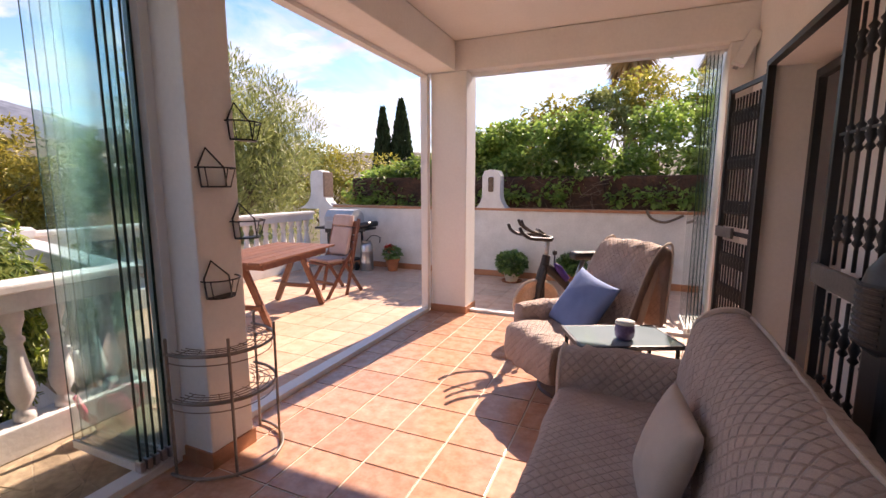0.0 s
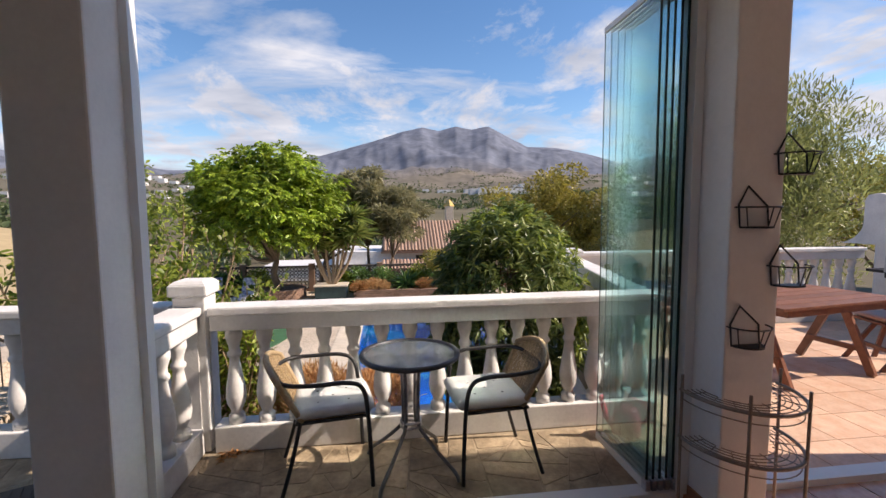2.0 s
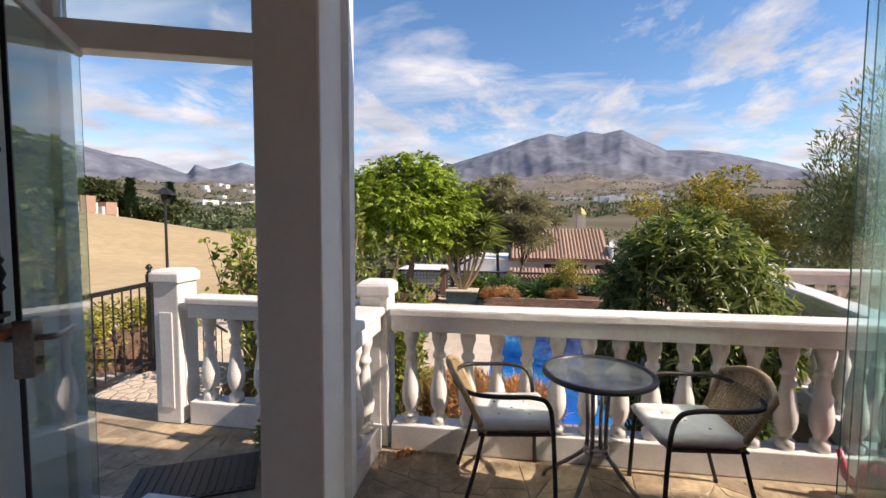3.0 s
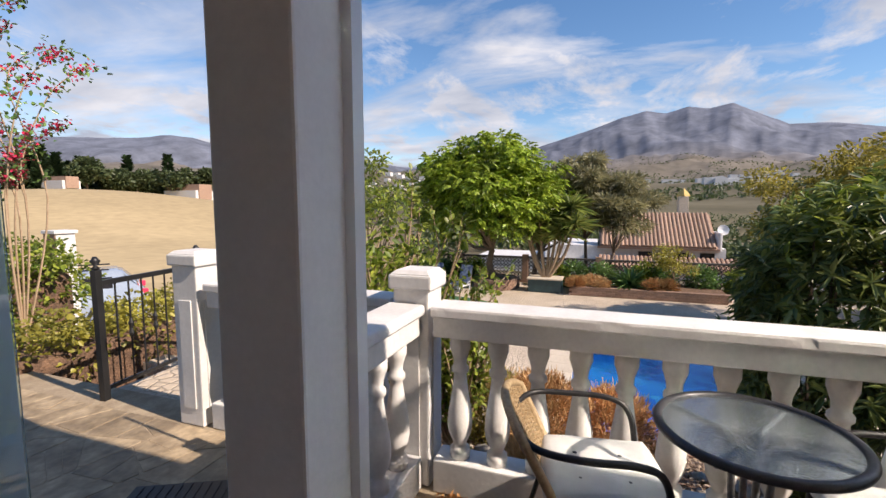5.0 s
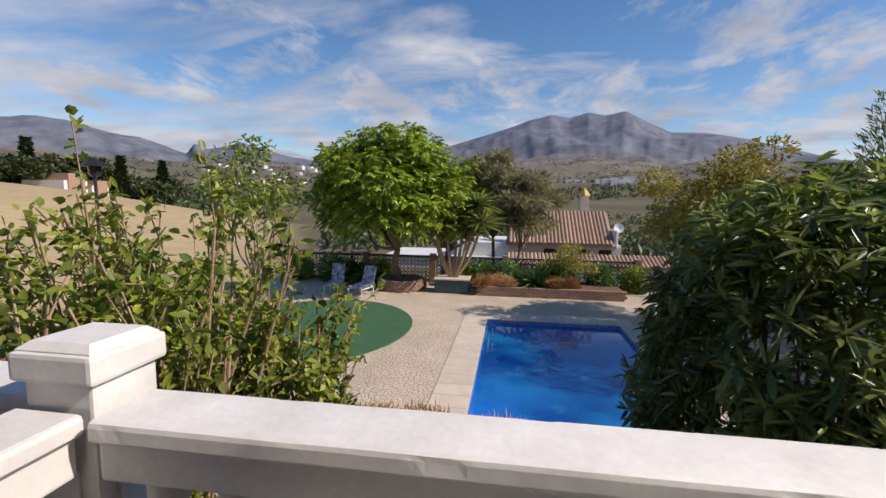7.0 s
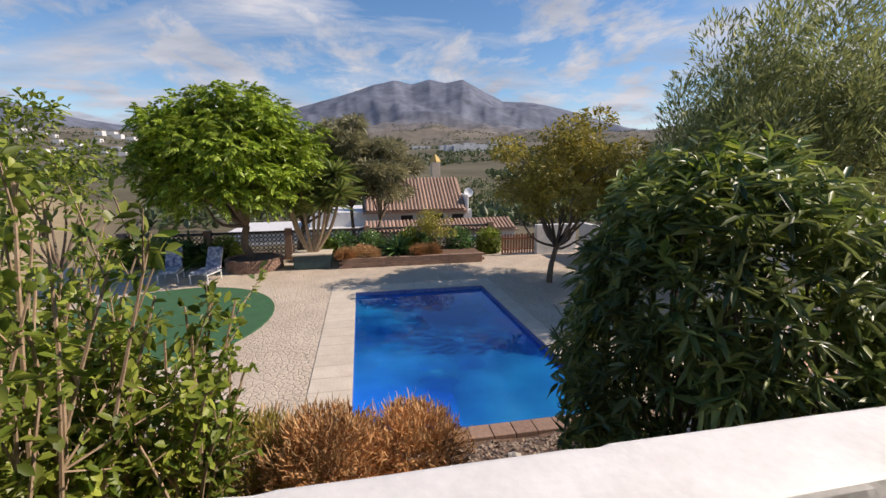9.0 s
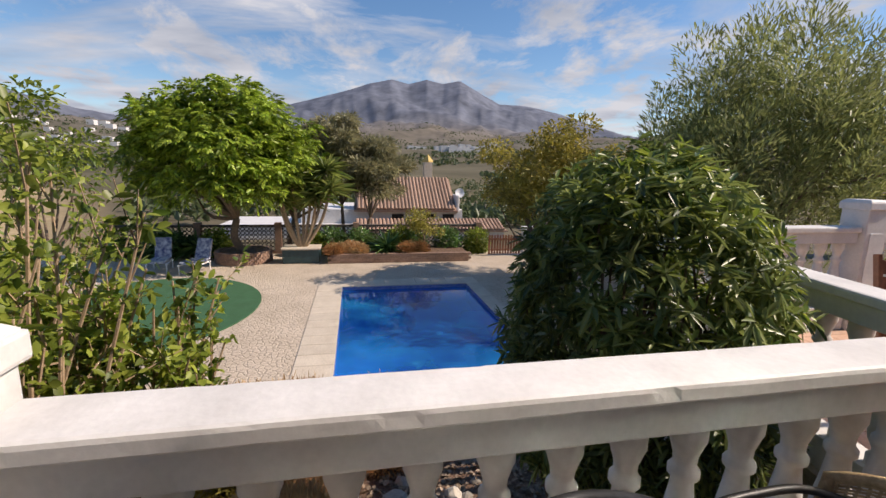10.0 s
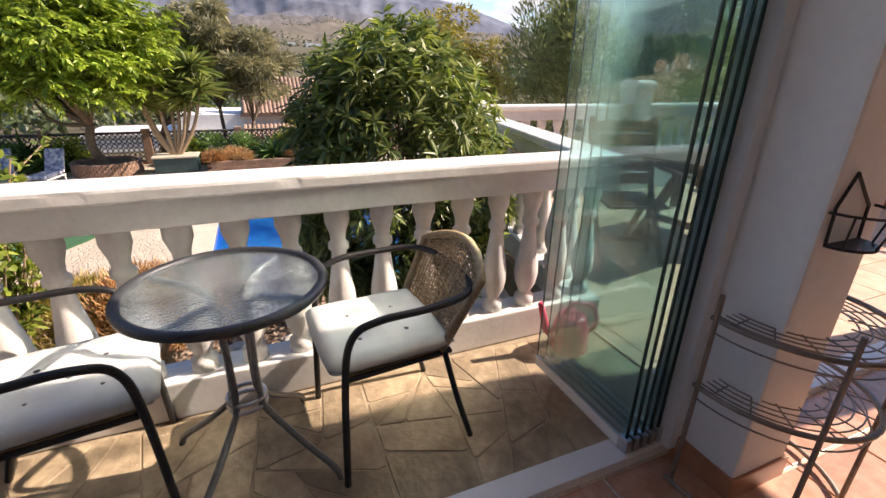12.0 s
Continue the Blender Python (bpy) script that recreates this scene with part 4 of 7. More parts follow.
def cypress(x, y, z0, h, r, seed):
    t = thing("cypress_tree", "slender dark green cypress", "tree", Matrix.Translation((x, y, z0)), group="pair of cypresses")
    part("trunk", tube(bmesh.new(), [(0, 0, 0), (0, 0, h * 0.7)], 0.2, 7, 0.05), BARK, t)
    rng = np.random.default_rng(seed)
    k = 5200
    u = rng.uniform(0.04, 1, k)
    rad = r * np.minimum(1, (1 - u) * 2.2) ** 0.8 * (0.75 + 0.35 * rng.uniform(size=k))
    a = rng.uniform(0, 2 * math.pi, k)
    p = np.stack([rad * np.cos(a), rad * np.sin(a), u * h], 1)
    w = np.stack([np.cos(a) * 0.35, np.sin(a) * 0.35, np.ones(k)], 1)
    leaves_mesh("crown", p, w, 0.55, 0.2, L_CYPRESS, t, seed=seed)


cypress(-23.8, 40.2, -4, 13.0, 0.95, 3)
cypress(-22.1, 41.0, -4, 13.8, 1.15, 4)

# large shrub beside the balcony
shrub = thing("oleander_bush", "dense rounded shrub with long dark glossy leaves", "bush", Matrix.Translation((-4.16, 1.21, -1.2)))
rng = np.random.default_rng(5)
cl = scatter_clumps(rng, (0, 0, 1.74), (0.72, 0.73, 1.05), 1850, 0.10, 0.15, 0.70, -0.97)
for c in cl[:60]:
    bm = bmesh.new()
    limbs(bm, rng, (rng.normal() * 0.08, rng.normal() * 0.08, 0), [c[:3]], 0.018, 0.005, 5, 0.05)
    part("stem", bm, BARK, shrub)
sp, wy, sp2, wy2 = [], [], [], []
for i, (x, y, z, r) in enumerate(cl):
    lump = 1 + 0.10 * noise.noise(Vector((x * 2.2, y * 2.2, z * 2.2)))
    base = np.array([x * lump, y * lump, z])
    out = np.array([x, y, (z - 1.72) * 0.8])
    out /= np.linalg.norm(out) + 1e-6
    tip = out * 0.9 + rng.normal(size=3) * 0.35 + np.array([0, 0, 0.12])
    tip /= np.linalg.norm(tip)
    # some whorls near the top and on the +y side get lighter leaves
    paler = (z > 2.3 and rng.uniform() < 0.3) or (y > 0.45 and rng.uniform() < 0.5)
    for k in range(14):
        f = rng.uniform()
        way = rng.normal(size=3)
        way -= tip * way.dot(tip)
        way = way / np.linalg.norm(way) + tip * (0.1 + 0.6 * f) - np.array([0, 0, 0.2 * (1 - f)])
        (sp2 if paler else sp).append(base + tip * 0.07 * f)
        (wy2 if paler else wy).append(way)
leaves_mesh("leaves", sp, wy, 0.09, 0.0205, L_OLEANDER, shrub, 0.14, 0.22, 6)
leaves_mesh("young_leaves", sp2, wy2, 0.085, 0.02, L_SHRUB, shrub, 0.14, 0.15, 8, "lighter leaves at the top and on the +y side")

# open shrub with bare pale stems, in front of the lawn
for k, (bx, by, h, rr, sd) in enumerate(((-4.55, -2.1, 2.75, 0.72, 51), (-5.0, -1.65, 2.1, 0.52, 53), (-4.75, -2.9, 2.8, 0.9, 57), (-4.1, -2.3, 2.3, 0.65, 59), (-5.9, -3.1, 2.9, 0.95, 61))):
    base_z = slope_z(bx, by) - 0.05
    t = thing("garden_shrub", "open leggy shrub with pale bare stems and green leaves", "bush", Matrix.Translation((bx, by, base_z)), group="leggy shrubs on the bank")
    rng = np.random.default_rng(sd)
    spots, ways = [], []
    for s in range(32):
        a, reach = rng.uniform(0, 2 * math.pi), rr * rng.uniform(0.25, 1.0)
        top = Vector((math.cos(a) * reach, math.sin(a) * reach, h * rng.uniform(0.58, 0.95) - 0.2 * reach))
        path = smooth_path([(rng.normal() * 0.06, rng.normal() * 0.06, 0), top * 0.45 + Vector(rng.normal(size=3)) * 0.06, top], 5)
        stems = bmesh.new()
        tube(stems, path, 0.019, 5, 0.006)
        for q in range(5):
            i = rng.integers(3, len(path) - 1)
            d = Vector(rng.normal(size=3)) * 0.16 + Vector((0, 0, 0.22))
            tube(stems, [path[i], path[i] + d * 0.5, path[i] + d], 0.006, 4, 0.003)
            for w in range(15):
                f = rng.uniform(0.25, 1.0)
                spots.append(path[i] + d * f + Vector(rng.normal(size=3)) * 0.02)
                ways.append(Vector(rng.normal(size=3)) + d.normalized() * 0.6)
        for i in range(5, len(path)):
            for w in range(5):
                spots.append(path[i] + Vector(rng.normal(size=3)) * 0.025)
                ways.append(Vector(rng.normal(size=3)) + Vector((0, 0, 0.35)))
        part("stem", stems, TWIG, t)
    leaves_mesh("leaves", spots, ways, 0.078, 0.042, L_SHRUB, t, 0.12, 0.12, sd)


def dry_bush(x, y, r, h, seed, material, label):
    z = slope_z(x, y) if x > -7.3 else PZ - 0.02
    t = thing("dry_bush", label, "bush", Matrix.Translation((x, y, z - 0.02)), group="dry bushes on the bank")
    rng = np.random.default_rng(seed)
    k = 14000 if r > 0.4 else 5000
    p, d = blob_points(rng, (0, 0, h * 0.42), (r, r, h * 0.58), k, 0.25)
    p[:, 2] = np.abs(p[:, 2])
    bump_r = np.array([1 + 0.42 * noise.noise(Vector(q) * 3.2 + Vector((seed, 0, 0))) for q in d])[:, None]
    p[:, :2] *= bump_r
    leaves_mesh("foliage", p, d + rng.normal(size=(k, 3)) * 0.5 + np.array([0, 0, 0.5]), 0.045, 0.014, material, t, 0.2, 0.0, seed)
    top = [i for i in range(k) if d[i][2] > 0.1][:1300]
    tagged(leaves_mesh("dry_fringe", p[top] + d[top] * 0.03, d[top] * 0.5 + rng.normal(size=(len(top), 3)) * 0.35 + np.array([0, 0, 0.9]), 0.10, 0.009, L_STRAW, t, 0.1, 0.0, seed + 500), "pale dry tips", kind="stuff")
    bm = bmesh.new()
    limbs(bm, rng, (0, 0, 0), [tuple(p[i]) for i in range(40)], 0.006, 0.002, 4)
    part("stem_cluster", bm, TWIG, t)


dry_bush(-5.75, -0.85, 0.52, 0.86, 71, L_DRY, "dry rust-brown bush on the bank above the pool")
dry_bush(-6.0, -0.12, 0.5, 0.80, 73, L_DRY, "dry rust-brown bush on the bank above the pool")
dry_bush(-5.9, -1.45, 0.5, 0.85, 74, L_AUTUMN, "low olive-brown bush on the bank above the pool")
dry_bush(-4.6, -0.75, 0.28, 0.4, 75, L_STRAW, "small dry tuft among the bark mulch")


def sword_plant(t, rng, at, r, n, length, width, material, name="rosette"):
    p = np.tile(np.asarray(at, float), (n, 1)) + rng.normal(size=(n, 3)) * 0.03
    d = rng.normal(size=(n, 3))
    d /= np.linalg.norm(d, axis=1, keepdims=True)
    d[:, 2] = np.abs(d[:, 2]) * 0.9 - 0.15
    leaves_mesh(name, p, d, length, width, material, t, 0.15, 0.25, int(abs(at[0] * 100)) + n)


yucca = thing("yucca", "branching yucca with sword leaves in a teal planter", "plant", Matrix.Translation((-18.9, -2.3, PZ)))
rng = np.random.default_rng(77)
heads = [(0, -0.75, 2.3), (0.2, -0.25, 3.0), (-0.1, 0.4, 2.8), (0.1, 0.95, 3.35), (-0.2, 0.1, 2.2), (0.2, 0.6, 2.4), (0.1, -0.8, 3.1), (0.2, 1.1, 2.7)]
for hd in heads:
    part("stem", tube(bmesh.new(), smooth_path([(0, 0.08 * hd[1], 0.5), (hd[0] * 0.5, hd[1] * 0.65, hd[2] * 0.55), hd], 5), 0.075, 7, 0.045), TWIG, yucca, "pale bare stem", smooth=True)
    sword_plant(yucca, rng, hd, 0.5, 130, 0.85, 0.05, L_SWORD)
planter = thing("teal_planter", "square teal planter with a pale rim under the yucca", "planter", Matrix.Translation((-18.9, -2.3, PZ)))
part("body", one((-0.42, -0.65, 0), (0.42, 0.65, 0.5), 0.02), mat("teal_glaze", (0.03, 0.07, 0.075), (0.02, 0.05, 0.055), rough=0.4, bump=0.1), planter)
part("rim", one((-0.46, -0.69, 0.5), (0.46, 0.69, 0.56), 0.015), COPING, planter, "pale rim")
for x, y, n, ln in ((-19.3, 0.9, 150, 0.95), (-20.3, -7.0, 120, 1.1), (-20.0, -6.2, 110, 0.9)):
    t = thing("agave", "dark rosette of long pointed leaves in a bed", "plant", Matrix.Translation((x, y, PZ + 0.25)), group="rosette plants")
    sword_plant(t, np.random.default_rng(int(ln * 100)), (0, 0, 0.1), 0.5, n, ln, 0.09, L_DARK if y > 0 else L_YUCCA, "rosette")
for i in range(7):
    dry = np.random.default_rng(90 + i)
    x, y = -18.85 + dry.normal() * 0.12, -1.15 + i * 0.32 + (1.4 if i > 3 else 0)
    t = thing("dry_grass_tuft", "dry orange-brown grass tuft in the brick bed", "plant", Matrix.Translation((x, y, PZ + 0.3)), group="dry grass tufts")
    p, d = blob_points(dry, (0, 0, 0.1), (0.32, 0.32, 0.28), 900, 0.1)
    p[:, 2] = np.abs(p[:, 2])
    leaves_mesh("foliage", p, d + np.array([0, 0, 0.7]), 0.16, 0.02, L_STRAW if i % 2 else L_DRY, t, 0.2, 0.2, 95 + i)
tree("yellow-green feathery shrub in the brick bed", (-19.4, 2.4, PZ + 0.2), (-19.4, 2.4, -0.75), (0.75, 0.8, 0.7), L_YELLOW, 99, count=26, r0=0.2, r1=0.35, per=700, length=0.12, width=0.04, trunk=0.04, name="yellow_shrub", category="bush")

for i in range(13):
    y = -9.2 + i * 1.15 + 0.3 * math.sin(i * 2.3)
    if -4.9 < y < -3.7:
        continue
    k = np.random.default_rng(700 + i)
    t = thing("fence_shrub", "low dark green shrub against the screen wall", "bush", Matrix.Translation((-20.1, y, PZ)), group="shrubs along the screen wall")
    p, d = blob_points(k, (0, 0, 0.5), (0.42, 0.6, 0.5 + 0.25 * k.uniform()), 1500, 0.2)
    p[:, 2] = np.abs(p[:, 2])
    leaves_mesh("foliage", p, d + k.normal(size=d.shape) * 0.4, 0.13, 0.06, L_DARK if i % 3 else L_SHRUB, t, 0.15, 0.2, 720 + i)

# climbers on the garden wall
hedge = thing("ivy_hedge", "thick bright green climbing hedge over a brown trellis wall", "hedge", Matrix.Translation((0, 8.0, 0)))
rng = np.random.default_rng(101)
cl = []
for i in range(300):
    x = rng.uniform(-5.2, 3.2)
    top = float(np.interp(x, [-5.3, -4, -2.6, -1, 0.6, 3.2], [1.55, 1.95, 2.4, 2.6, 2.75, 2.8]))
    low = float(np.interp(x, [-5.3, -3.5, -2.5, 3.2], [1.2, 1.25, 1.38, 1.34]))
    z = low + (top - low) * rng.uniform() ** 0.8
    if i % 4 == 0:
        z = low - rng.uniform(0.0, 0.26) * rng.uniform(0.3, 1.0)
    cl.append((x, (rng.uniform(-0.25, 0.5) + 0.3 * (z - low)) if z > low else -0.36, z, rng.uniform(0.16, 0.32) if z > low else rng.uniform(0.08, 0.16)))
crown("leaves", hedge, L_HEDGE, 103, cl, 1900, 0.085, 0.06, up=0.1, droop=0.3, squash=0.9)
bm = bmesh.new()
for i in range(60):
    x = rng.uniform(-5, 3.1)
    z = rng.uniform(1.1, 1.6)
    tube(bm, smooth_path([(x, -0.35, z), (x + rng.uniform(-0.4, 0.4), -0.42, z - 0.12), (x + rng.uniform(-0.8, 0.8), -0.36, z + rng.uniform(-0.1, 0.2))], 4), 0.008, 4, 0.004)
part("vines", bm, BARK, hedge, "bare brown vine stems")
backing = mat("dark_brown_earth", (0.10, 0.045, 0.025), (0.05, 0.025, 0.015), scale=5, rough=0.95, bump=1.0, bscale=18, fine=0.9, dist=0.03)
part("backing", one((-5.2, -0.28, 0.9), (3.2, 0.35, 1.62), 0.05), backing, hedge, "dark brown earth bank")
for x, y, z, r, sd, m_ in ((-1.6, 9.6, 2.6, 0.75, 111, L_YELLOW), (-0.6, 10.2, 3.0, 0.6, 113, L_OLIVE), (0.4, 10.5, 3.1, 0.9, 115, L_YELLOW), (-2.6, 10.0, 2.3, 0.7, 117, L_YELLOW), (1.6, 10.0, 3.0, 0.8, 119, L_HEDGE)):
    tree("mixed garden shrub rising behind the hedge", (x, y, 0.4), (x, y, z - 0.1), (r, r * 0.8, r * 0.95), m_, sd, count=30, r0=0.16, r1=0.36, per=800, length=0.12, width=0.05, trunk=0.05, group="shrubs behind the hedge", name="tall_shrub", category="bush")
palm = thing("palm_tree", "old palm with hanging dead fronds", "tree", Matrix.Translation((-0.2, 16.0, -1.5)))
part("trunk", tube(bmesh.new(), [(0, 0, 0), (0.05, 0, 4), (0, 0, 7.4)], 0.22, 9, 0.16), BARK, palm, smooth=True)
rng = np.random.default_rng(121)
k = 500
a = rng.uniform(0, 2 * math.pi, k)
u = rng.uniform(0, 1, k)
leaves_mesh("dead_fronds", np.stack([np.cos(a) * 0.25, np.sin(a) * 0.25, 6.6 + u * 0.9], 1), np.stack([np.cos(a) * 0.5, np.sin(a) * 0.5, -0.9 + 0.4 * u], 1), 0.75, 0.06, L_STRAW, palm, seed=122, label="dead hanging fronds")
leaves_mesh("green_fronds", np.stack([np.cos(a) * 0.1, np.sin(a) * 0.1, 7.4 + 0 * u], 1), np.stack([np.cos(a), np.sin(a), 0.2 + u], 1), 1.5, 0.07, L_YUCCA, palm, seed=123, droop=0.3)

# ---- garden structures ----
wall_n = thing("garden_wall", "white rendered garden wall with a terracotta coping", "wall", kind="structure")
part("wall", boxes(((-5.55, 7.1, -0.3), (2.6, 7.28, 1.06))), MASONRY, wall_n)
part("coping", one((-5.2, 7.07, 1.06), (2.6, 7.31, 1.10), 0.008), SKIRT, wall_n, "terracotta coping")
part("skirting", one((-5.3, 7.085, -0.03), (0.94, 7.099, 0.07), 0.003), SKIRT, wall_n, "terracotta skirting")


def gable(x, w, top, base_w, z0):
    """A raised piece of wall with swept shoulders."""
    pts = []
    for i in range(9):
        t = i / 8
        pts.append((base_w + (w - base_w) * math.sin(t * math.pi / 2), z0 + (top - z0) * 0.45 * t ** 1.6))
    prof = pts + [(w, top - 0.1), (w * 0.75, top - 0.02), (0, top)]
    bm = bmesh.new()
    ring = [(x - a_, z) for a_, z in prof] + [(x + a_, z) for a_, z in prof[-2::-1]]
    f = [bm.verts.new((p, 7.075, z)) for p, z in ring]
    g = [bm.verts.new((p, 7.305, z)) for p, z in ring]
    k = len(ring)
    bm.faces.new(f[::-1])
    bm.faces.new(g)
    for i in range(k):
        bm.faces.new((f[i], f[(i + 1) % k], g[(i + 1) % k], g[i]))
    return bm


part("raised_pier", gable(-2.06, 0.15, 1.72, 0.42, 1.02), MASONRY, wall_n)
# no recess is cut: a thin dark plate paints the slot's shade
part("niche", one((-2.10, 7.06, 1.36), (-2.02, 7.074, 1.60), 0.02), BARK, wall_n, "dark plate for the shade of a slot in the pier")
part("end_pier", gable(-5.55, 0.16, 1.76, 0.5, 1.02), MASONRY, wall_n)
part("pier_side", one((-5.40, 7.06, 1.25), (-5.36, 7.32, 1.72), 0.005), BRICK, wall_n, "brick edge of the end pier")
bm = bmesh.new()
tube(bm, smooth_path([(0.25, 7.05, 1.12), (0.32, 7.03, 1.0), (0.5, 7.03, 0.95), (0.72, 7.05, 1.05)], 6), 0.018, 6)
tagged(part("hose", bm, BARK, None), "brown garden hose hanging over the wall", "hose")

# brick bed, fence blocks and gate at the end of the pool
bed = thing("brick_bed", "low brick planting bed at the end of the pool", "planter", Matrix.Translation((-18.45, -1.35, PZ)))
for row in range(4):
    for i in range(24):
        part("brick", one((-0.11, i * 0.222 + (row % 2) * 0.11, row * 0.085), (0.11, i * 0.222 + 0.215 + (row % 2) * 0.11, row * 0.085 + 0.078), 0.004), BRICK, bed) if row == 0 and i == 0 else None
first = bed.children[0].data
for row in range(4):
    for i in range(24):
        if row or i:
            piece("brick", first, BRICK, bed, at=Matrix.Translation((0, i * 0.222 + (row % 2) * 0.11, row * 0.085)))
part("soil", one((-2.0, 0, 0), (-0.112, 5.4, 0.28)), SOIL, bed, "dry soil")
ring = thing("round_planter", "round brick planter under the feathery tree", "planter", Matrix.Translation((-19.2, -4.4, PZ)))
bm = one((-0.1, -0.06, 0), (0.1, 0.06, 0.08), 0.004)
me = bpy.data.meshes.new("brick")
bm.to_mesh(me)
bm.free()
for row in range(5):
    for i in range(40):
        a = 2 * math.pi * (i + 0.5 * (row % 2)) / 40
        piece("brick", me, BRICK, ring, at=Matrix.Translation((0.93 * math.cos(a), 0.93 * math.sin(a), row * 0.085)) @ Matrix.Rotation(a + math.pi / 2, 4, "Z") @ Matrix.Diagonal((0.68, 1, 1, 1)))
part("soil", lathe(bmesh.new(), [(0.86, 0.0), (0.86, 0.36)], 32), SOIL, ring, "dry soil")

screen = thing("screen_wall", "openwork concrete block screen wall with white posts", "wall", Matrix.Translation((-20.7, 0, PZ)), kind="structure")
bm = bmesh.new()
for k in range(4):
    rr = 0.075
    tube(bm, [(0, (k % 2) * 0.16 + 0.08 + rr * math.cos(q), (k // 2) * 0.16 + 0.08 + rr * math.sin(q)) for q in (2 * math.pi * j / 10 for j in range(10))], 0.018, 4, closed=True)
me = bpy.data.meshes.new("block")
bm.to_mesh(me)
bm.free()
grey_block = mat("dark_concrete_block", (0.10, 0.085, 0.075), (0.06, 0.05, 0.045), rough=0.9, bump=0.4)
for i in range(44):
    for row in range(3):
        piece("block", me, grey_block, screen, at=Matrix.Translation((0, -9.4 + i * 0.325, 0.1 + row * 0.325)))
part("base", one((-0.08, -9.5, -0.3), (0.08, 5.0, 0.1), 0.01), BRICK, screen)
part("top", one((-0.08, -9.5, 1.08), (0.08, 5.0, 1.16), 0.01), grey_block, screen)
for y in (-9.4, -6.4, -3.4, -0.3, 2.4, 5.0):
    part("pier", one((-0.13, y - 0.13, -0.3), (0.13, y + 0.13, 1.25), 0.012), BRICK, screen, "brick pier")
gate = thing("garden_gate", "low brown slatted garden gate", "gate", Matrix.Translation((-19.4, 5.1, PZ)))
for i in range(12):
    part("slat", one((-0.015, i * 0.12, 0.05), (0.015, i * 0.12 + 0.08, 0.85 + 0.02 * (i % 2)), 0.004), WOOD, gate)
part("rail", boxes(((0.016, 0, 0.2), (0.04, 1.42, 0.27)), ((0.016, 0, 0.65), (0.04, 1.42, 0.72))), WOOD, gate)
structure("wall_garden_side", boxes(((-19.0, 8.3, PZ - 0.3), (-11.0, 8.5, PZ + 1.3)), ((-19.6, 6.6, PZ - 0.3), (-19.3, 8.3, PZ + 1.2))), MASONRY, "white rendered garden side wall", "wall")

# edge of the bank at the pool's near end
edge = thing("bank_edge", "low brick edge between planting bank and pool", "edging", Matrix.Translation((-7.5, -1.6, PZ)))
me = bpy.data.meshes.new("brick")
bm = one((-0.14, 0, -0.1), (0.14, 0.29, 0.10), 0.01)
bm.to_mesh(me)
bm.free()
for i in range(19):
    piece("brick", me, BRICK, edge, at=Matrix.Translation((0.0, i * 0.3, -0.02)))

# sun loungers
WEAVE = mat("blue_floral_cloth", (0.06, 0.08, 0.22), (0.65, 0.66, 0.70), scale=9, rough=0.9, bump=0.2, bscale=120)
lounger = thing("sun_lounger", "white garden lounger with a blue patterned cushion", "sun lounger", Matrix.Translation((-17.6, -5.5, PZ)) @ Matrix.Rotation(radians(-12), 4, "Z"), group="sun loungers on the paving")
part("frame", boxes(((-0.3, -0.3, 0.26), (0.6, -0.26, 0.31)), ((-0.3, 0.26, 0.26), (0.6, 0.30, 0.31)), bevel=0.008), FRAME, lounger)
for sx in (-0.26, 0.55):
    for sy in (-0.28, 0.28):
        part("leg", tube(bmesh.new(), [(sx, sy, 0), (sx, sy, 0.28)], 0.02, 6), FRAME, lounger)
part("seat_cushion", one((-0.28, -0.25, 0.312), (0.58, 0.25, 0.40), 0.025), WEAVE, lounger)
part("back_cushion", one((-0.04, -0.25, 0.0), (0.05, 0.25, 0.72), 0.025, Matrix.Translation((-0.33, 0, 0.34)) @ Matrix.Rotation(radians(-24), 4, "Y")), WEAVE, lounger)
copy_thing(lounger, Matrix.Translation((-17.9, -6.7, PZ)) @ Matrix.Rotation(radians(8), 4, "Z"))

# neighbouring house
nb = thing("neighbour_house", "low white house with a clay tile roof and chimney", "house", Matrix.Translation((-33.0, 3.0, -4.6)))
part("wall", one((-5, -6.8, 0), (1.2, 4.0, 3.4)), MASONRY, nb)
part("lower_wall", one((1.2, -3.0, 0), (3.0, 6.5, 2.1)), MASONRY, nb)
part("side_wing", one((-3.0, -11.5, 0), (1.9, -3.45, 2.4), 0.02), MASONRY, nb, "low white side wing")
part("wing_coping", one((-3.1, -11.6, 2.4), (2.0, -3.40, 2.48), 0.02), MASONRY, nb)
me = bpy.data.meshes.new("roof_tile")
bm = bmesh.new()
tube(bm, [(0, 0, 0), (-2.9, 0, 2.05)], 0.12, 8, 0.11)
bm.to_mesh(me)
bm.free()
roof = part("roof", one((-5.0, -3.4, 3.28), (1.6, 3.6, 3.4)), ROOF, nb)
for i in range(27):
    piece("roof_tile", me, ROOF, roof, at=Matrix.Translation((1.6, -3.1 + i * 0.245, 3.45)))
bm = bmesh.new()
vs = [bm.verts.new(p) for p in ((1.62, -3.3, 3.38), (1.62, 3.5, 3.38), (-1.35, 3.5, 5.45), (-1.35, -3.3, 5.45), (-1.35, 3.5, 3.38), (-1.35, -3.3, 3.38))]
for f in ((0, 1, 2, 3), (1, 4, 2), (0, 3, 5), (3, 2, 4, 5)):
    bm.faces.new([vs[i] for i in f])
part("roof_deck", bm, ROOF, nb)
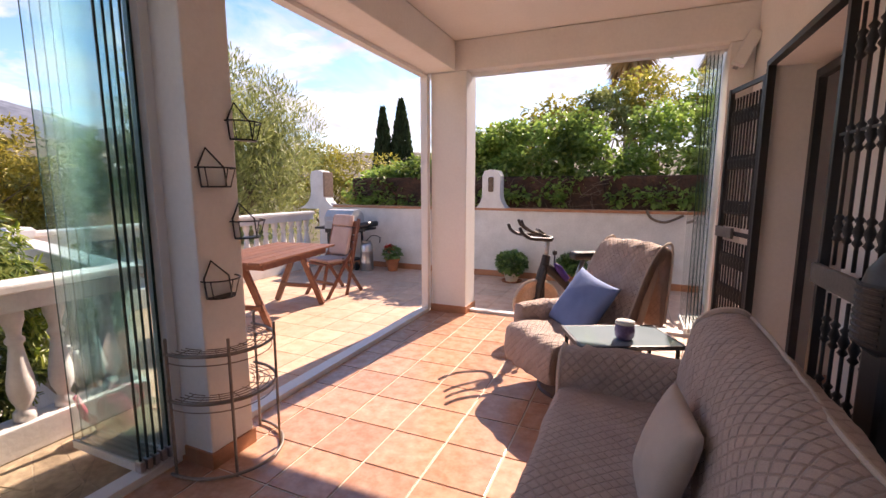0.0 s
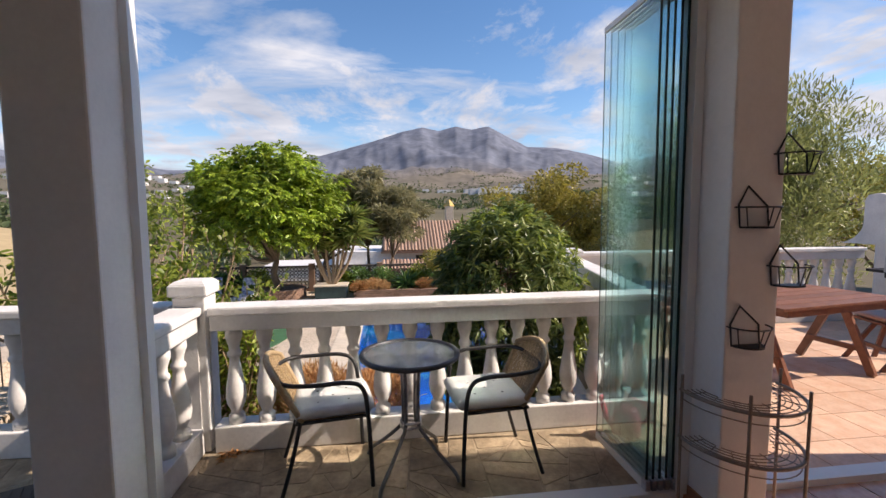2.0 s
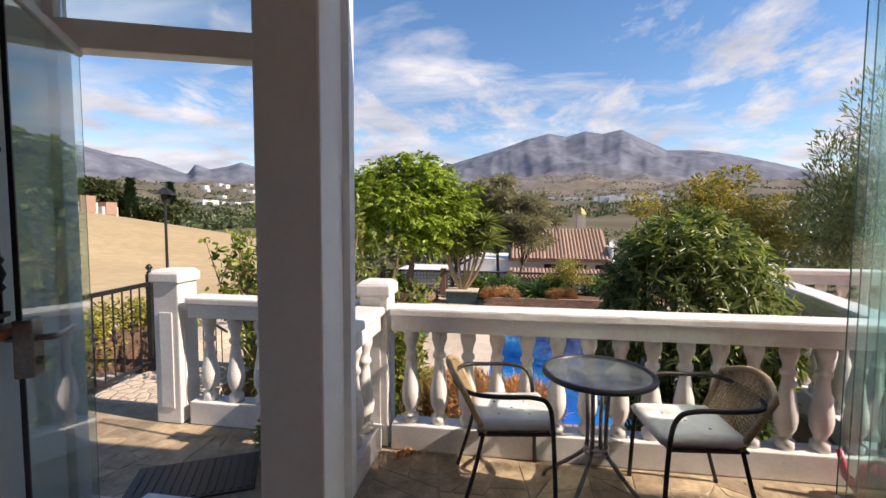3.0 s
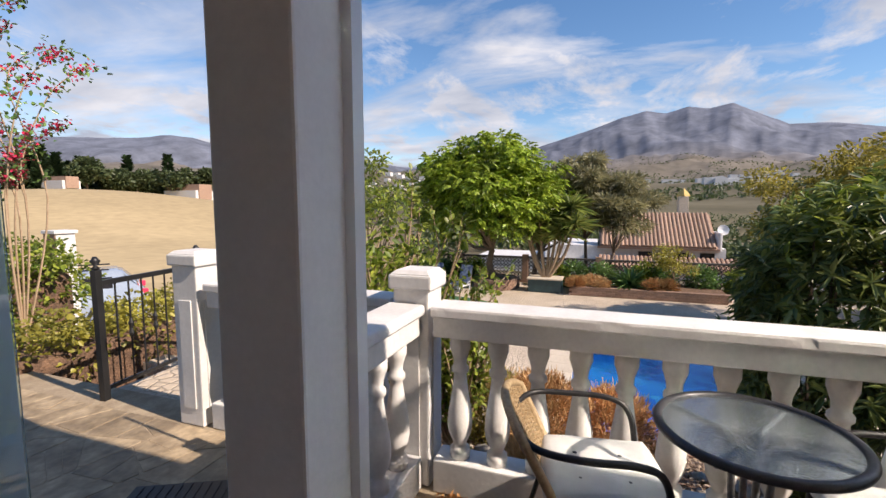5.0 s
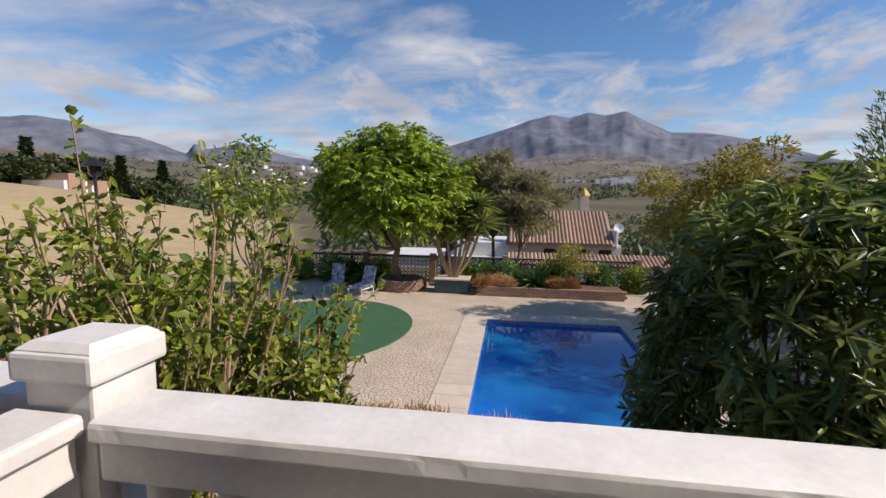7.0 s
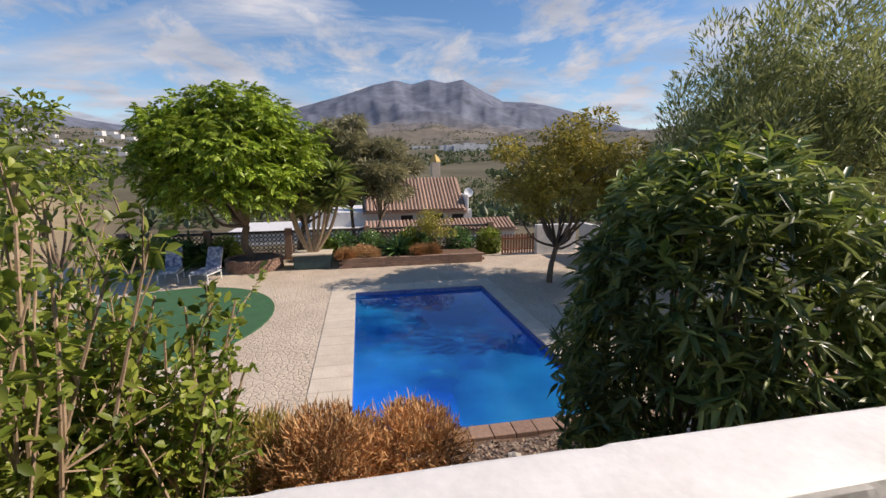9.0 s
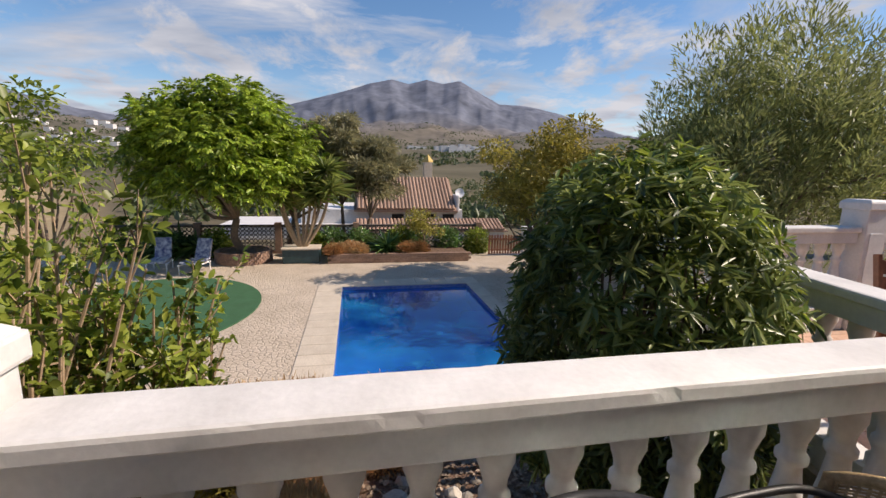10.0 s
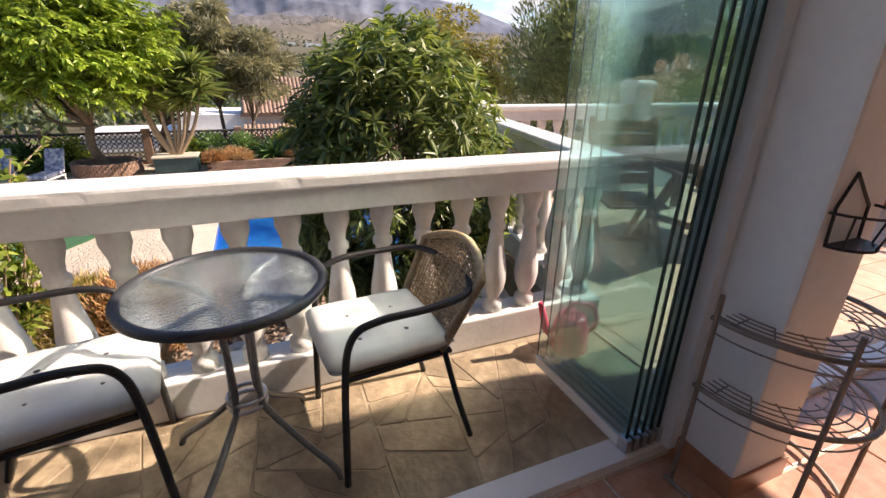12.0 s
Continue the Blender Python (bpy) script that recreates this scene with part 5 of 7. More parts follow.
ch = part("chimney", one((-2.25, 1.7, 4.6), (-1.55, 2.3, 6.65), 0.02), mat("pale_chimney_render", (0.66, 0.56, 0.44), (0.58, 0.48, 0.36), rough=0.85), nb)
part("chimney_cap", lathe(bmesh.new(), [(0.42, 6.65), (0.42, 6.74), (0.24, 6.98), (0.05, 7.2)], 4, (-1.9, 2.0, 0)), mat("ochre_cap", (0.58, 0.42, 0.14), (0.5, 0.35, 0.12), rough=0.8), ch, "ochre pyramid cap")
part("roof_side", one((-3.0, 3.5, 3.2), (1.4, 3.75, 4.4), 0.1), MASONRY, nb)
me = bpy.data.meshes.new("roof_tile")
bm = bmesh.new()
tube(bm, [(0, 0, 0), (-1.5, 0, 0.55)], 0.11, 7, 0.1)
bm.to_mesh(me)
bm.free()
low = part("lower_roof", one((1.2, -3.3, 2.1), (3.2, 6.7, 2.2)), ROOF, nb)
for i in range(40):
    piece("roof_tile", me, ROOF, low, at=Matrix.Translation((3.2, -3.2 + i * 0.245, 2.25)))
part("satellite_dish", lathe(bmesh.new(), [(0.02, 0), (0.3, 0.05), (0.55, 0.16), (0.54, 0.18), (0.02, 0.03)], 20), FRAME, nb, "white satellite dish", at=Matrix.Translation((0.6, 3.9, 4.5)) @ Matrix.Rotation(radians(75), 4, "Y") @ Matrix.Diagonal((0.6, 0.6, 0.6, 1)))
dark_pane = mat("dark_window", (0.02, 0.022, 0.025), (0.03, 0.03, 0.035), rough=0.15, bump=0)
for y in (-0.9, 1.2, 2.6):
    part("window", one((1.19, y, 1.9 + 0.5), (1.215, y + 0.8, 3.1)), dark_pane, nb)

# ---- far things ----
rng = np.random.default_rng(200)
village = bmesh.new()
for i in range(150):
    az = radians(rng.choice([rng.normal(14.5, 2.2), rng.normal(7.5, 1.0), rng.normal(-24, 2.5), rng.normal(-33, 3)], p=[0.6, 0.12, 0.14, 0.14]))
    r = rng.uniform(620, 1150)
    x, y = -r * math.cos(az), r * math.sin(az)
    z = terrain(x, y)
    s = rng.uniform(4, 8)
    box(village, (x - s, y - s * 0.8, z - 3), (x + s, y + s, z + s * 0.9))
tagged(part("distant_village", village, MASONRY), "scatter of tiny white houses on the far hillside", "village", kind="stuff")
spots, ways = [], []
for i in range(15000):
    az, r = radians(rng.uniform(-45, 42)), 200 + 1900 * rng.uniform() ** 1.5
    x, y = -r * math.cos(az), r * math.sin(az)
    if noise.noise(Vector((x / 160, y / 160, 3))) < -0.12:
        continue
    z = terrain(x, y)
    for k in range(4):
        spots.append((x + rng.normal() * 1.2, y + rng.normal() * 1.2, z + rng.uniform(0, 1.5)))
        ways.append(rng.normal(size=3) + np.array([0, 0, 0.8]))
groves = leaves_mesh("distant_groves", spots, ways, 3.4, 2.6, L_FAR, None, seed=201)
tagged(groves, "rows of small dark olive trees on the hills", "groves", kind="stuff")
spots, ways = [], []
for i in range(1500):
    az, r = radians(rng.uniform(-22, 45)), 46 + 190 * rng.uniform() ** 1.2
    x, y = -r * math.cos(az), r * math.sin(az)
    if noise.noise(Vector((x / 30, y / 30, 7))) < -0.1:
        continue
    z = terrain(x, y)
    s = rng.uniform(0.5, 1.3)
    for k in range(14):
        spots.append((x + rng.normal() * 0.8 * s, y + rng.normal() * 0.8 * s, z + rng.uniform(0.1, 2.0) * s))
        ways.append(rng.normal(size=3) + np.array([0, 0, 0.7]))
tagged(leaves_mesh("scrub", spots, ways, 1.1, 0.5, L_FAR, None, seed=203), "dark scrub and olive bushes on the slope below the garden", "scrub", kind="stuff")


def field_tree(x, y, h, r, seed, dark=False):
    z = terrain(x, y)
    t = thing("field_tree", "dark green tree along the top of the field" if not dark else "dark pointed conifer along the top of the field", "tree", Matrix.Translation((x, y, z - 0.3)), group="trees along the field")
    part("trunk", tube(bmesh.new(), [(0, 0, 0), (0, 0, h * 0.5)], 0.3, 6, 0.15), BARK, t)
    rr = np.random.default_rng(seed)
    if dark:
        u = rr.uniform(0.05, 1, 700)
        a_ = rr.uniform(0, 2 * math.pi, 700)
        p = np.stack([r * (1 - u) * np.cos(a_), r * (1 - u) * np.sin(a_), u * h], 1)
        leaves_mesh("crown", p, np.stack([np.cos(a_), np.sin(a_), 0.6 + 0 * u], 1), 1.0, 0.5, L_CYPRESS, t, seed=seed)
    else:
        cl = scatter_clumps(rr, (0, 0, h * 0.62), (r, r, h * 0.36), 14, r * 0.3, r * 0.5, 0.4, -0.8)
        crown("crown", t, L_FAR, seed, cl, 60, 0.9, 0.5)


for i in range(58):
    az = radians(-74 + i * 0.6 + rng.normal() * 0.25)
    r = 119 + rng.normal() * 4
    pointed = i % 6 == 2 or (20 < i < 27)
    field_tree(-r * math.cos(az), r * math.sin(az), rng.uniform(8.0, 11.0) if pointed else rng.uniform(5.0, 8.5), 1.3 if pointed else rng.uniform(2.4, 3.9), 300 + i, pointed)
for az, r, w_ in ((-49.2, 112, 4.5), (-47.0, 114, 3.5), (-60, 110, 3)):
    x, y = -r * math.cos(radians(az)), r * math.sin(radians(az))
    z = terrain(x, y)
    f = thing("farm_house", "small white farmhouse with a red roof", "house", Matrix.Translation((x, y, z - 0.5)), group="farmhouses at the field")
    part("wall", one((-w_ / 2, -w_, 0), (w_ / 2, w_, 2.6)), MASONRY, f)
    bm = bmesh.new()
    tube(bm, [(0, -w_ - 0.3, 2.3), (0, w_ + 0.3, 2.3)], w_ * 0.5, 4)
    part("roof", bm, ROOF, f)

# ---- balcony furniture ----


def cushion_mesh(w, d, h, tufts=(), puff=0.012, res=16):
    """A soft seat pad with sunk buttons."""
    bm = bmesh.new()
    grid = {}
    for side in (1, -1):
        for i in range(res + 1):
            for j in range(res + 1):
                u, v = i / res * 2 - 1, j / res * 2 - 1
                e = max(abs(u), abs(v))
                z = side * h / 2 * (1 - max(0, (e - 0.86) / 0.14) ** 2 * 0.6) + 0.004 * noise.noise(Vector((u * 3.1, v * 3.1, side + w)))
                for tx, ty in tufts:
                    z -= side * puff * math.exp(-((u - tx) ** 2 + (v - ty) ** 2) / 0.02)
                if side == -1 and (i in (0, res) or j in (0, res)):
                    continue
                k = 1 - 0.04 * (abs(u) * abs(v)) ** 3
                grid[side, i, j] = bm.verts.new((u * w / 2 * k, v * d / 2 * k, z if e < 1 else 0))
    for side in (1, -1):
        for i in range(res):
            for j in range(res):
                q = []
                for a_, b_ in ((i, j), (i + 1, j), (i + 1, j + 1), (i, j + 1)):
                    q.append(grid.get((side, a_, b_)) or grid[1, a_, b_])
                bm.faces.new(q if side == 1 else q[::-1])
    return bm


def pillow_mesh(w, h, res=22, seed=0):
    """A scatter cushion: thick middle, thin edges, drawn-out corners, a few creases."""
    bm = bmesh.new()
    grid = {}
    for side in (1, -1):
        for i in range(res + 1):
            for j in range(res + 1):
                if side == -1 and (i in (0, res) or j in (0, res)):
                    continue
                u, v = i / res * 2 - 1, j / res * 2 - 1
                z = side * h / 2 * ((1 - u * u) * (1 - v * v)) ** 0.42
                z += 0.008 * (1 - max(abs(u), abs(v))) * noise.noise(Vector((u * 2.5, v * 2.5, side + seed)))
                x, y = u * w / 2 * (1 - 0.085 * (1 - v * v)), v * w / 2 * (1 - 0.085 * (1 - u * u))
                grid[side, i, j] = bm.verts.new((x, y, z))
    for side in (1, -1):
        for i in range(res):
            for j in range(res):
                q = [grid.get((side, a_, b_)) or grid[1, a_, b_] for a_, b_ in ((i, j), (i + 1, j), (i + 1, j + 1), (i, j + 1))]
                bm.faces.new(q if side == 1 else q[::-1])
    return bm


chair = thing("garden_chair", "black steel tube armchair with wicker back and white seat pad", "chair", Matrix.Translation((-2.66, -0.31, FLOOR_B)) @ Matrix.Rotation(radians(10), 4, "Z"), group="bistro chairs on the balcony")
half = [(-0.245, 0.235, 0), (-0.235, 0.215, 0.42), (-0.245, 0.185, 0.58), (-0.260, 0.10, 0.628), (-0.265, -0.06, 0.634), (-0.238, -0.205, 0.64), (-0.13, -0.278, 0.64)]
path = half + [(0, -0.295, 0.64)] + [(-x, y, z) for x, y, z in half[::-1]]
part("arm_frame", tube(bmesh.new(), smooth_path(path, 5), 0.0125, 8), BLACK_IRON, chair, smooth=True)
for s in (-1, 1):
    part("rear_leg", tube(bmesh.new(), smooth_path([(s * 0.2, -0.15, 0.41), (s * 0.215, -0.2, 0.2), (s * 0.225, -0.26, 0)], 4), 0.0115, 8), BLACK_IRON, chair, smooth=True)
part("seat_frame", tube(bmesh.new(), [(-0.21, 0.2, 0.405), (0.21, 0.2, 0.405), (0.2, -0.17, 0.405), (-0.2, -0.17, 0.405)], 0.0115, 8, closed=True), BLACK_IRON, chair)
part("seat_weave", one((-0.205, -0.165, 0.40), (0.205, 0.195, 0.415), 0.004), WICKER, chair)


def back_point(u, v):
    """The curved backrest: u from side to side, v from seat to top."""
    x = u * (0.19 + 0.04 * v)
    y = -0.165 - 0.135 * v - 0.03 * (1 - u * u) * v + 0.03 * u * u
    z = 0.40 + v * (0.275 + 0.065 * (1 - u * u))
    return Vector((x, y, z))


bm = bmesh.new()
for i in range(25):
    u = -1 + 2 * i / 24
    tube(bm, [back_point(u, v / 8) + Vector((0, 0.002 * (-1) ** (i + v), 0)) for v in range(9)], 0.0042, 4)
for j in range(40):
    v = j / 39
    tube(bm, [back_point(-1 + 2 * k / 12, v) + Vector((0, 0.003 * (-1) ** (j + k), 0)) for k in range(13)], 0.0034, 4)
part("back_weave", bm, WICKER, chair, "open woven wicker back")
part("back_roll", tube(bmesh.new(), [back_point(-1, v / 4) for v in range(4)] + [back_point(-1 + 2 * k / 14, 1.0) for k in range(15)] + [back_point(1, v / 4) for v in range(3, -1, -1)], 0.017, 8), WICKER, chair, smooth=True)
pad = part("seat_pad", cushion_mesh(0.445, 0.46, 0.058, ((-0.4, -0.4), (0.4, -0.4), (-0.4, 0.4), (0.4, 0.4), (0, 0))), CUSHION, chair, "white tufted pad", smooth=True, at=Matrix.Translation((0, 0.035, 0.446)))
for tx, ty in ((-0.4, -0.4), (0.4, -0.4), (-0.4, 0.4), (0.4, 0.4), (0, 0)):
    part("button", lathe(bmesh.new(), [(0.009, 0), (0.009, 0.004), (0.004, 0.006)], 8, (tx * 0.215, ty * 0.215, 0.0155)), GREY_STEEL, pad)
copy_thing(chair, Matrix.Translation((-2.65, 0.69, FLOOR_B)) @ Matrix.Rotation(radians(184), 4, "Z"))

LEG_STEEL = mat("dull_grey_leg_metal", (0.22, 0.225, 0.23), (0.16, 0.165, 0.17), rough=0.4, metal=0.5, bump=0.05)
table = thing("bistro_table", "round bistro table with a rippled glass top and dark rim", "table", Matrix.Translation((-2.615, 0.19, FLOOR_B)))
part("glass_top", lathe(bmesh.new(), [(0.275, 0.712), (0.275, 0.717)], 48), TABLE_GLASS, table, "rippled glass").visible_shadow = False
part("rim", tube(bmesh.new(), [(0.285 * math.cos(q), 0.285 * math.sin(q), 0.712) for q in (2 * math.pi * k / 48 for k in range(48))], 0.0165, 8, closed=True), GREY_STEEL, table, "dark grey rim", smooth=True)
for k in range(4):
    q = radians(55 + 90 * k)
    c, s = math.cos(q), math.sin(q)
    pts = [(0.27 * c, 0.27 * s, 0.694), (0.17 * c, 0.17 * s, 0.688), (0.075 * c, 0.075 * s, 0.655), (0.055 * c, 0.055 * s, 0.5), (0.055 * c, 0.055 * s, 0.30), (0.085 * c, 0.085 * s, 0.24), (0.19 * c, 0.19 * s, 0.14), (0.30 * c, 0.30 * s, 0.05), (0.325 * c, 0.325 * s, 0.0)]
    part("leg", tube(bmesh.new(), smooth_path(pts, 5), 0.0115, 8), LEG_STEEL, table, "grey metal leg", smooth=True)
for z in (0.30, 0.27):
    part("ring", tube(bmesh.new(), [(0.06 * math.cos(q), 0.06 * math.sin(q), z) for q in (2 * math.pi * k / 16 for k in range(16))], 0.008, 6, closed=True), STEEL, table)

RED_PLASTIC = mat("pink_red_plastic", (0.76, 0.05, 0.11), (0.70, 0.04, 0.095), rough=0.35, bump=0.0)
can = thing("watering_can", "pink-red plastic watering can on the balcony floor", "watering can", Matrix.Translation((-2.79, 1.71, FLOOR_B)) @ Matrix.Rotation(radians(-100), 4, "Z") @ Matrix.Diagonal((1.0, 1.0, 1.05, 1)))
part("body", lathe(bmesh.new(), [(0.085, 0.0), (0.10, 0.02), (0.095, 0.12), (0.075, 0.19), (0.06, 0.20)], 18), RED_PLASTIC, can, smooth=True)
part("spout", tube(bmesh.new(), [(0.07, 0, 0.05), (0.15, 0, 0.14), (0.19, 0, 0.27)], 0.028, 10, 0.017), RED_PLASTIC, can, smooth=True)
part("handle", tube(bmesh.new(), smooth_path([(-0.08, 0, 0.06), (-0.15, 0, 0.13), (-0.11, 0, 0.23), (0.0, 0, 0.25), (0.05, 0, 0.19)], 5), 0.011, 8), RED_PLASTIC, can, smooth=True)

# folded glass panes
GLASS_EDGE = mat("dark_green_glass_edge", (0.02, 0.045, 0.04), (0.03, 0.06, 0.05), rough=0.2, bump=0.0)
for i in range(5):
    y = 1.41 + 0.037 * i
    x0 = -2.655 + 0.018 * i
    p = thing("glass_pane", "tall frameless greenish glass pane folded open on the balcony", "glass panel", Matrix.Translation((-2.10, y, 0)), group="folded glass panes")
    g = part("pane", one((x0 + 2.10, -0.004, 0.085), (0.0, 0.004, 2.60)), PANE, p)
    g.visible_shadow = False
    part("bottom_rail", one((x0 + 2.10, -0.011, 0.042), (0.0, 0.011, 0.086), 0.003), FRAME, p)
    part("top_rail", one((x0 + 2.10, -0.011, 2.60), (0.0, 0.011, 2.632), 0.003), FRAME, p)
    part("edge_seal", boxes(((-0.005, -0.0055, 0.087), (0.0005, 0.0055, 2.599)), ((x0 + 2.098, -0.005, 0.087), (x0 + 2.1005, 0.005, 2.599))), GLASS_EDGE, p, "dark green polished edge")
    part("hinge", one((-0.03, -0.013, 0.043), (0.015, 0.013, 0.10), 0.004), STEEL, p)
for i in range(5):
    x = 0.60 + 0.03 * i
    p = thing("glass_pane", "tall frameless greenish glass pane folded open at the end opening", "glass panel", Matrix.Translation((x, 4.88, 0)), group="folded glass panes")
    g = part("pane", one((-0.004, 0, 0.075), (0.004, 0.55, 2.60)), GLASS, p)
    g.visible_shadow = False
    part("bottom_rail", one((-0.011, 0, 0.032), (0.011, 0.55, 0.076), 0.003), FRAME, p)
    part("top_rail", one((-0.011, 0, 2.60), (0.011, 0.55, 2.632), 0.003), FRAME, p)
    part("edge_seal", one((-0.0035, -0.004, 0.077), (0.0035, 0.002, 2.599)), GLASS_EDGE, p, "dark green polished edge")
# the far panes that stay closed beside the corner column
p = thing("glass_pane", "clear glass edge strip beside the corner column", "glass panel", Matrix.Translation((-2.10, 1.856, 0)), group="folded glass panes")
part("edge_strip", one((-0.006, 0, 0.04), (0.006, 0.02, 2.63)), PANE, p)

# ---- covered terrace: furniture ----


def quilted(name, profile, length, parent, material, axis="y", label="", pitch=0.05, puff=0.0025, step=0.0095, closed=True, wobble=0.006, bulge=0.0, seed=0, at=None):
    """A padded body: a cross-section swept along an axis, its skin quilted in diamonds."""
    prof = [Vector((a_, 0, b_)) for a_, b_ in profile]
    path = smooth_path(prof + [prof[0]] if closed else prof, 12)
    if closed:
        path = path[:-1]
    out, acc = [], 0.0
    total = sum((path[(i + 1) % len(path)] - path[i]).length for i in range(len(path) if closed else len(path) - 1))
    n = max(8, int(total / step))
    seg, pos = 0, 0.0
    lens = [(path[(i + 1) % len(path)] - path[i]).length for i in range(len(path) if closed else len(path) - 1)]
    for k in range(n if closed else n + 1):
        target = total * k / n
        while seg < len(lens) - 1 and pos + lens[seg] < target:
            pos += lens[seg]
            seg += 1
        f = (target - pos) / max(lens[seg], 1e-6)
        a_, b_ = path[seg], path[(seg + 1) % len(path)]
        out.append((a_ + (b_ - a_) * f, target))
    m = max(6, int(length / step))
    mid = sum((p for p, _ in out), Vector()) / len(out)
    verts, k = [], len(out)
    for j in range(m + 1):
        y = length * (j / m - 0.5)
        edge = min(j, m - j) * length / m
        shrink = 1 - 0.06 * math.exp(-edge / 0.025)
        for i, (p, s) in enumerate(out):
            nx = out[(i + 1) % k][0] - out[i - 1][0]
            nrm = Vector((nx.z, 0, -nx.x)).normalized() if nx.length > 1e-6 else Vector()
            if nrm.dot(p - mid) < 0 and closed:
                nrm = -nrm
            q = abs(math.sin(math.pi * (s + y) / pitch)) * abs(math.sin(math.pi * (s - y) / pitch))
            d = puff * q ** 0.46 + wobble * noise.noise(Vector((p.x * 7, y * 7, p.z * 7 + seed))) + 1.6 * wobble * noise.noise(Vector((p.x * 3, y * 3, p.z * 3 + seed))) + 1.5 * wobble * (1 - abs(noise.noise(Vector((p.x * 2 + y * 4, y * 4 - p.z * 5, seed)))) * 2.4) + bulge * (1 - (2 * y / length) ** 2)
            b_ = mid + (p - mid) * shrink if closed else p
            b_ = b_ + nrm * d
            verts.append((b_.x, y, b_.z) if axis == "y" else (y, b_.x, b_.z))
    faces = []
    for j in range(m):
        for i in range(k if closed else k - 1):
            faces.append((j * k + i, j * k + (i + 1) % k, (j + 1) * k + (i + 1) % k, (j + 1) * k + i))
    if closed:
        faces += [tuple(range(k))[::-1], tuple(range(m * k, m * k + k))]
    me = bpy.data.meshes.new(name)
    me.from_pydata(verts, [], faces)
    b = bmesh.new()
    b.from_mesh(me)
    skin = b.loops.layers.uv.new("skin")
    for f in b.faces:
        for lp in f.loops:
            j, i = divmod(lp.vert.index, k)
            s_ = out[i][1] if not (closed and i == 0 and any(q.index % k == k - 1 for q in f.verts)) else total
            lp[skin].uv = (s_, length * (j / m - 0.5))
    bmesh.ops.recalc_face_normals(b, faces=b.faces)
    b.to_mesh(me)
    b.free()
    return piece(name, me, material, parent, label, True, at)


sofa = thing("sofa", "two-seat sofa under a taupe diamond-quilted cover", "sofa", Matrix.Translation((0.15, 1.66, 0)))
part("base", one((-0.36, -0.86, 0.06), (0.42, 0.86, 0.27), 0.02), QUILT, sofa)
for s in (-1, 1):
    for u in (-0.3, 0.36):
        part("foot", lathe(bmesh.new(), [(0.03, 0), (0.035, 0.06)], 10, (u, s * 0.78, 0)), BLACK_PLASTIC, sofa)
quilted("seat_cover", [(-0.38, 0.12), (-0.41, 0.25), (-0.39, 0.39), (-0.32, 0.435), (0.0, 0.43), (0.25, 0.40), (0.25, 0.2), (0.0, 0.15)], 1.46, sofa, QUILT, "y", seed=1, bulge=0.006)
quilted("backrest", [(0.17, 0.32), (0.15, 0.55), (0.19, 0.78), (0.27, 0.87), (0.38, 0.88), (0.44, 0.80), (0.46, 0.5), (0.44, 0.25), (0.3, 0.22)], 1.46, sofa, QUILT, "y", seed=2, bulge=0.012)
for s, nm in ((1, "arm"), (-1, "arm")):
    quilted(nm, [(-0.10, 0.1), (-0.105, 0.45), (-0.085, 0.585), (0.0, 0.615), (0.085, 0.585), (0.105, 0.45), (0.10, 0.1)], 0.72, sofa, QUILT, "x", seed=3 + s, at=Matrix.Translation((-0.02, s * 0.80, 0)))
    part("arm_binding", tube(bmesh.new(), smooth_path([(-0.385, s * 0.80 - 0.10, 0.12), (-0.39, s * 0.80 - 0.105, 0.45), (-0.385, s * 0.80 - 0.08, 0.585), (-0.38, s * 0.80, 0.61), (-0.385, s * 0.80 + 0.08, 0.585), (-0.39, s * 0.80 + 0.105, 0.45), (-0.385, s * 0.80 + 0.10, 0.12)], 4), 0.012, 6), QUILT_EDGE, sofa, "pale cover binding")
part("back_binding", tube(bmesh.new(), smooth_path([(0.19, 0.735, 0.70), (0.22, 0.74, 0.84), (0.32, 0.742, 0.90), (0.42, 0.74, 0.86), (0.46, 0.735, 0.6)], 5), 0.014, 6), QUILT_EDGE, sofa, "pale cover binding")
part("top_binding", tube(bmesh.new(), smooth_path([(0.40, -0.7, 0.885), (0.36, -0.35, 0.905), (0.38, 0.0, 0.905), (0.40, 0.4, 0.90), (0.41, 0.7, 0.885)], 5), 0.008, 6), QUILT_EDGE, sofa, "pale cover seam")
pillow = part("scatter_cushion", pillow_mesh(0.37, 0.13, seed=3), CREAM_CLOTH, None, smooth=True, at=Matrix.Translation((0.20, 1.66, 0.585)) @ Matrix.Rotation(radians(6), 4, "Z") @ Matrix.Rotation(radians(-72), 4, "Y"))
tagged(pillow, "cream scatter cushion leaning on the sofa back", "cushion")

# swivel armchair
ARM = Matrix.Translation((-0.24, 3.32, 0)) @ Matrix.Rotation(radians(135), 4, "Z")
arm = thing("armchair", "swivel armchair draped in a taupe quilted cover", "armchair", ARM @ Matrix.Rotation(radians(90), 4, "Z"))
part("base_disc", lathe(bmesh.new(), [(0.28, 0.0), (0.285, 0.012), (0.27, 0.022), (0.05, 0.03)], 32), mat("dark_base_wood", (0.10, 0.055, 0.04), (0.07, 0.04, 0.03), rough=0.35), arm, "round dark base")
part("pedestal", lathe(bmesh.new(), [(0.035, 0.03), (0.035, 0.26)], 14), STEEL, arm)
part("seat_shell", one((-0.25, -0.26, 0.24), (0.28, 0.26, 0.34), 0.03), CREAM_CLOTH, arm)
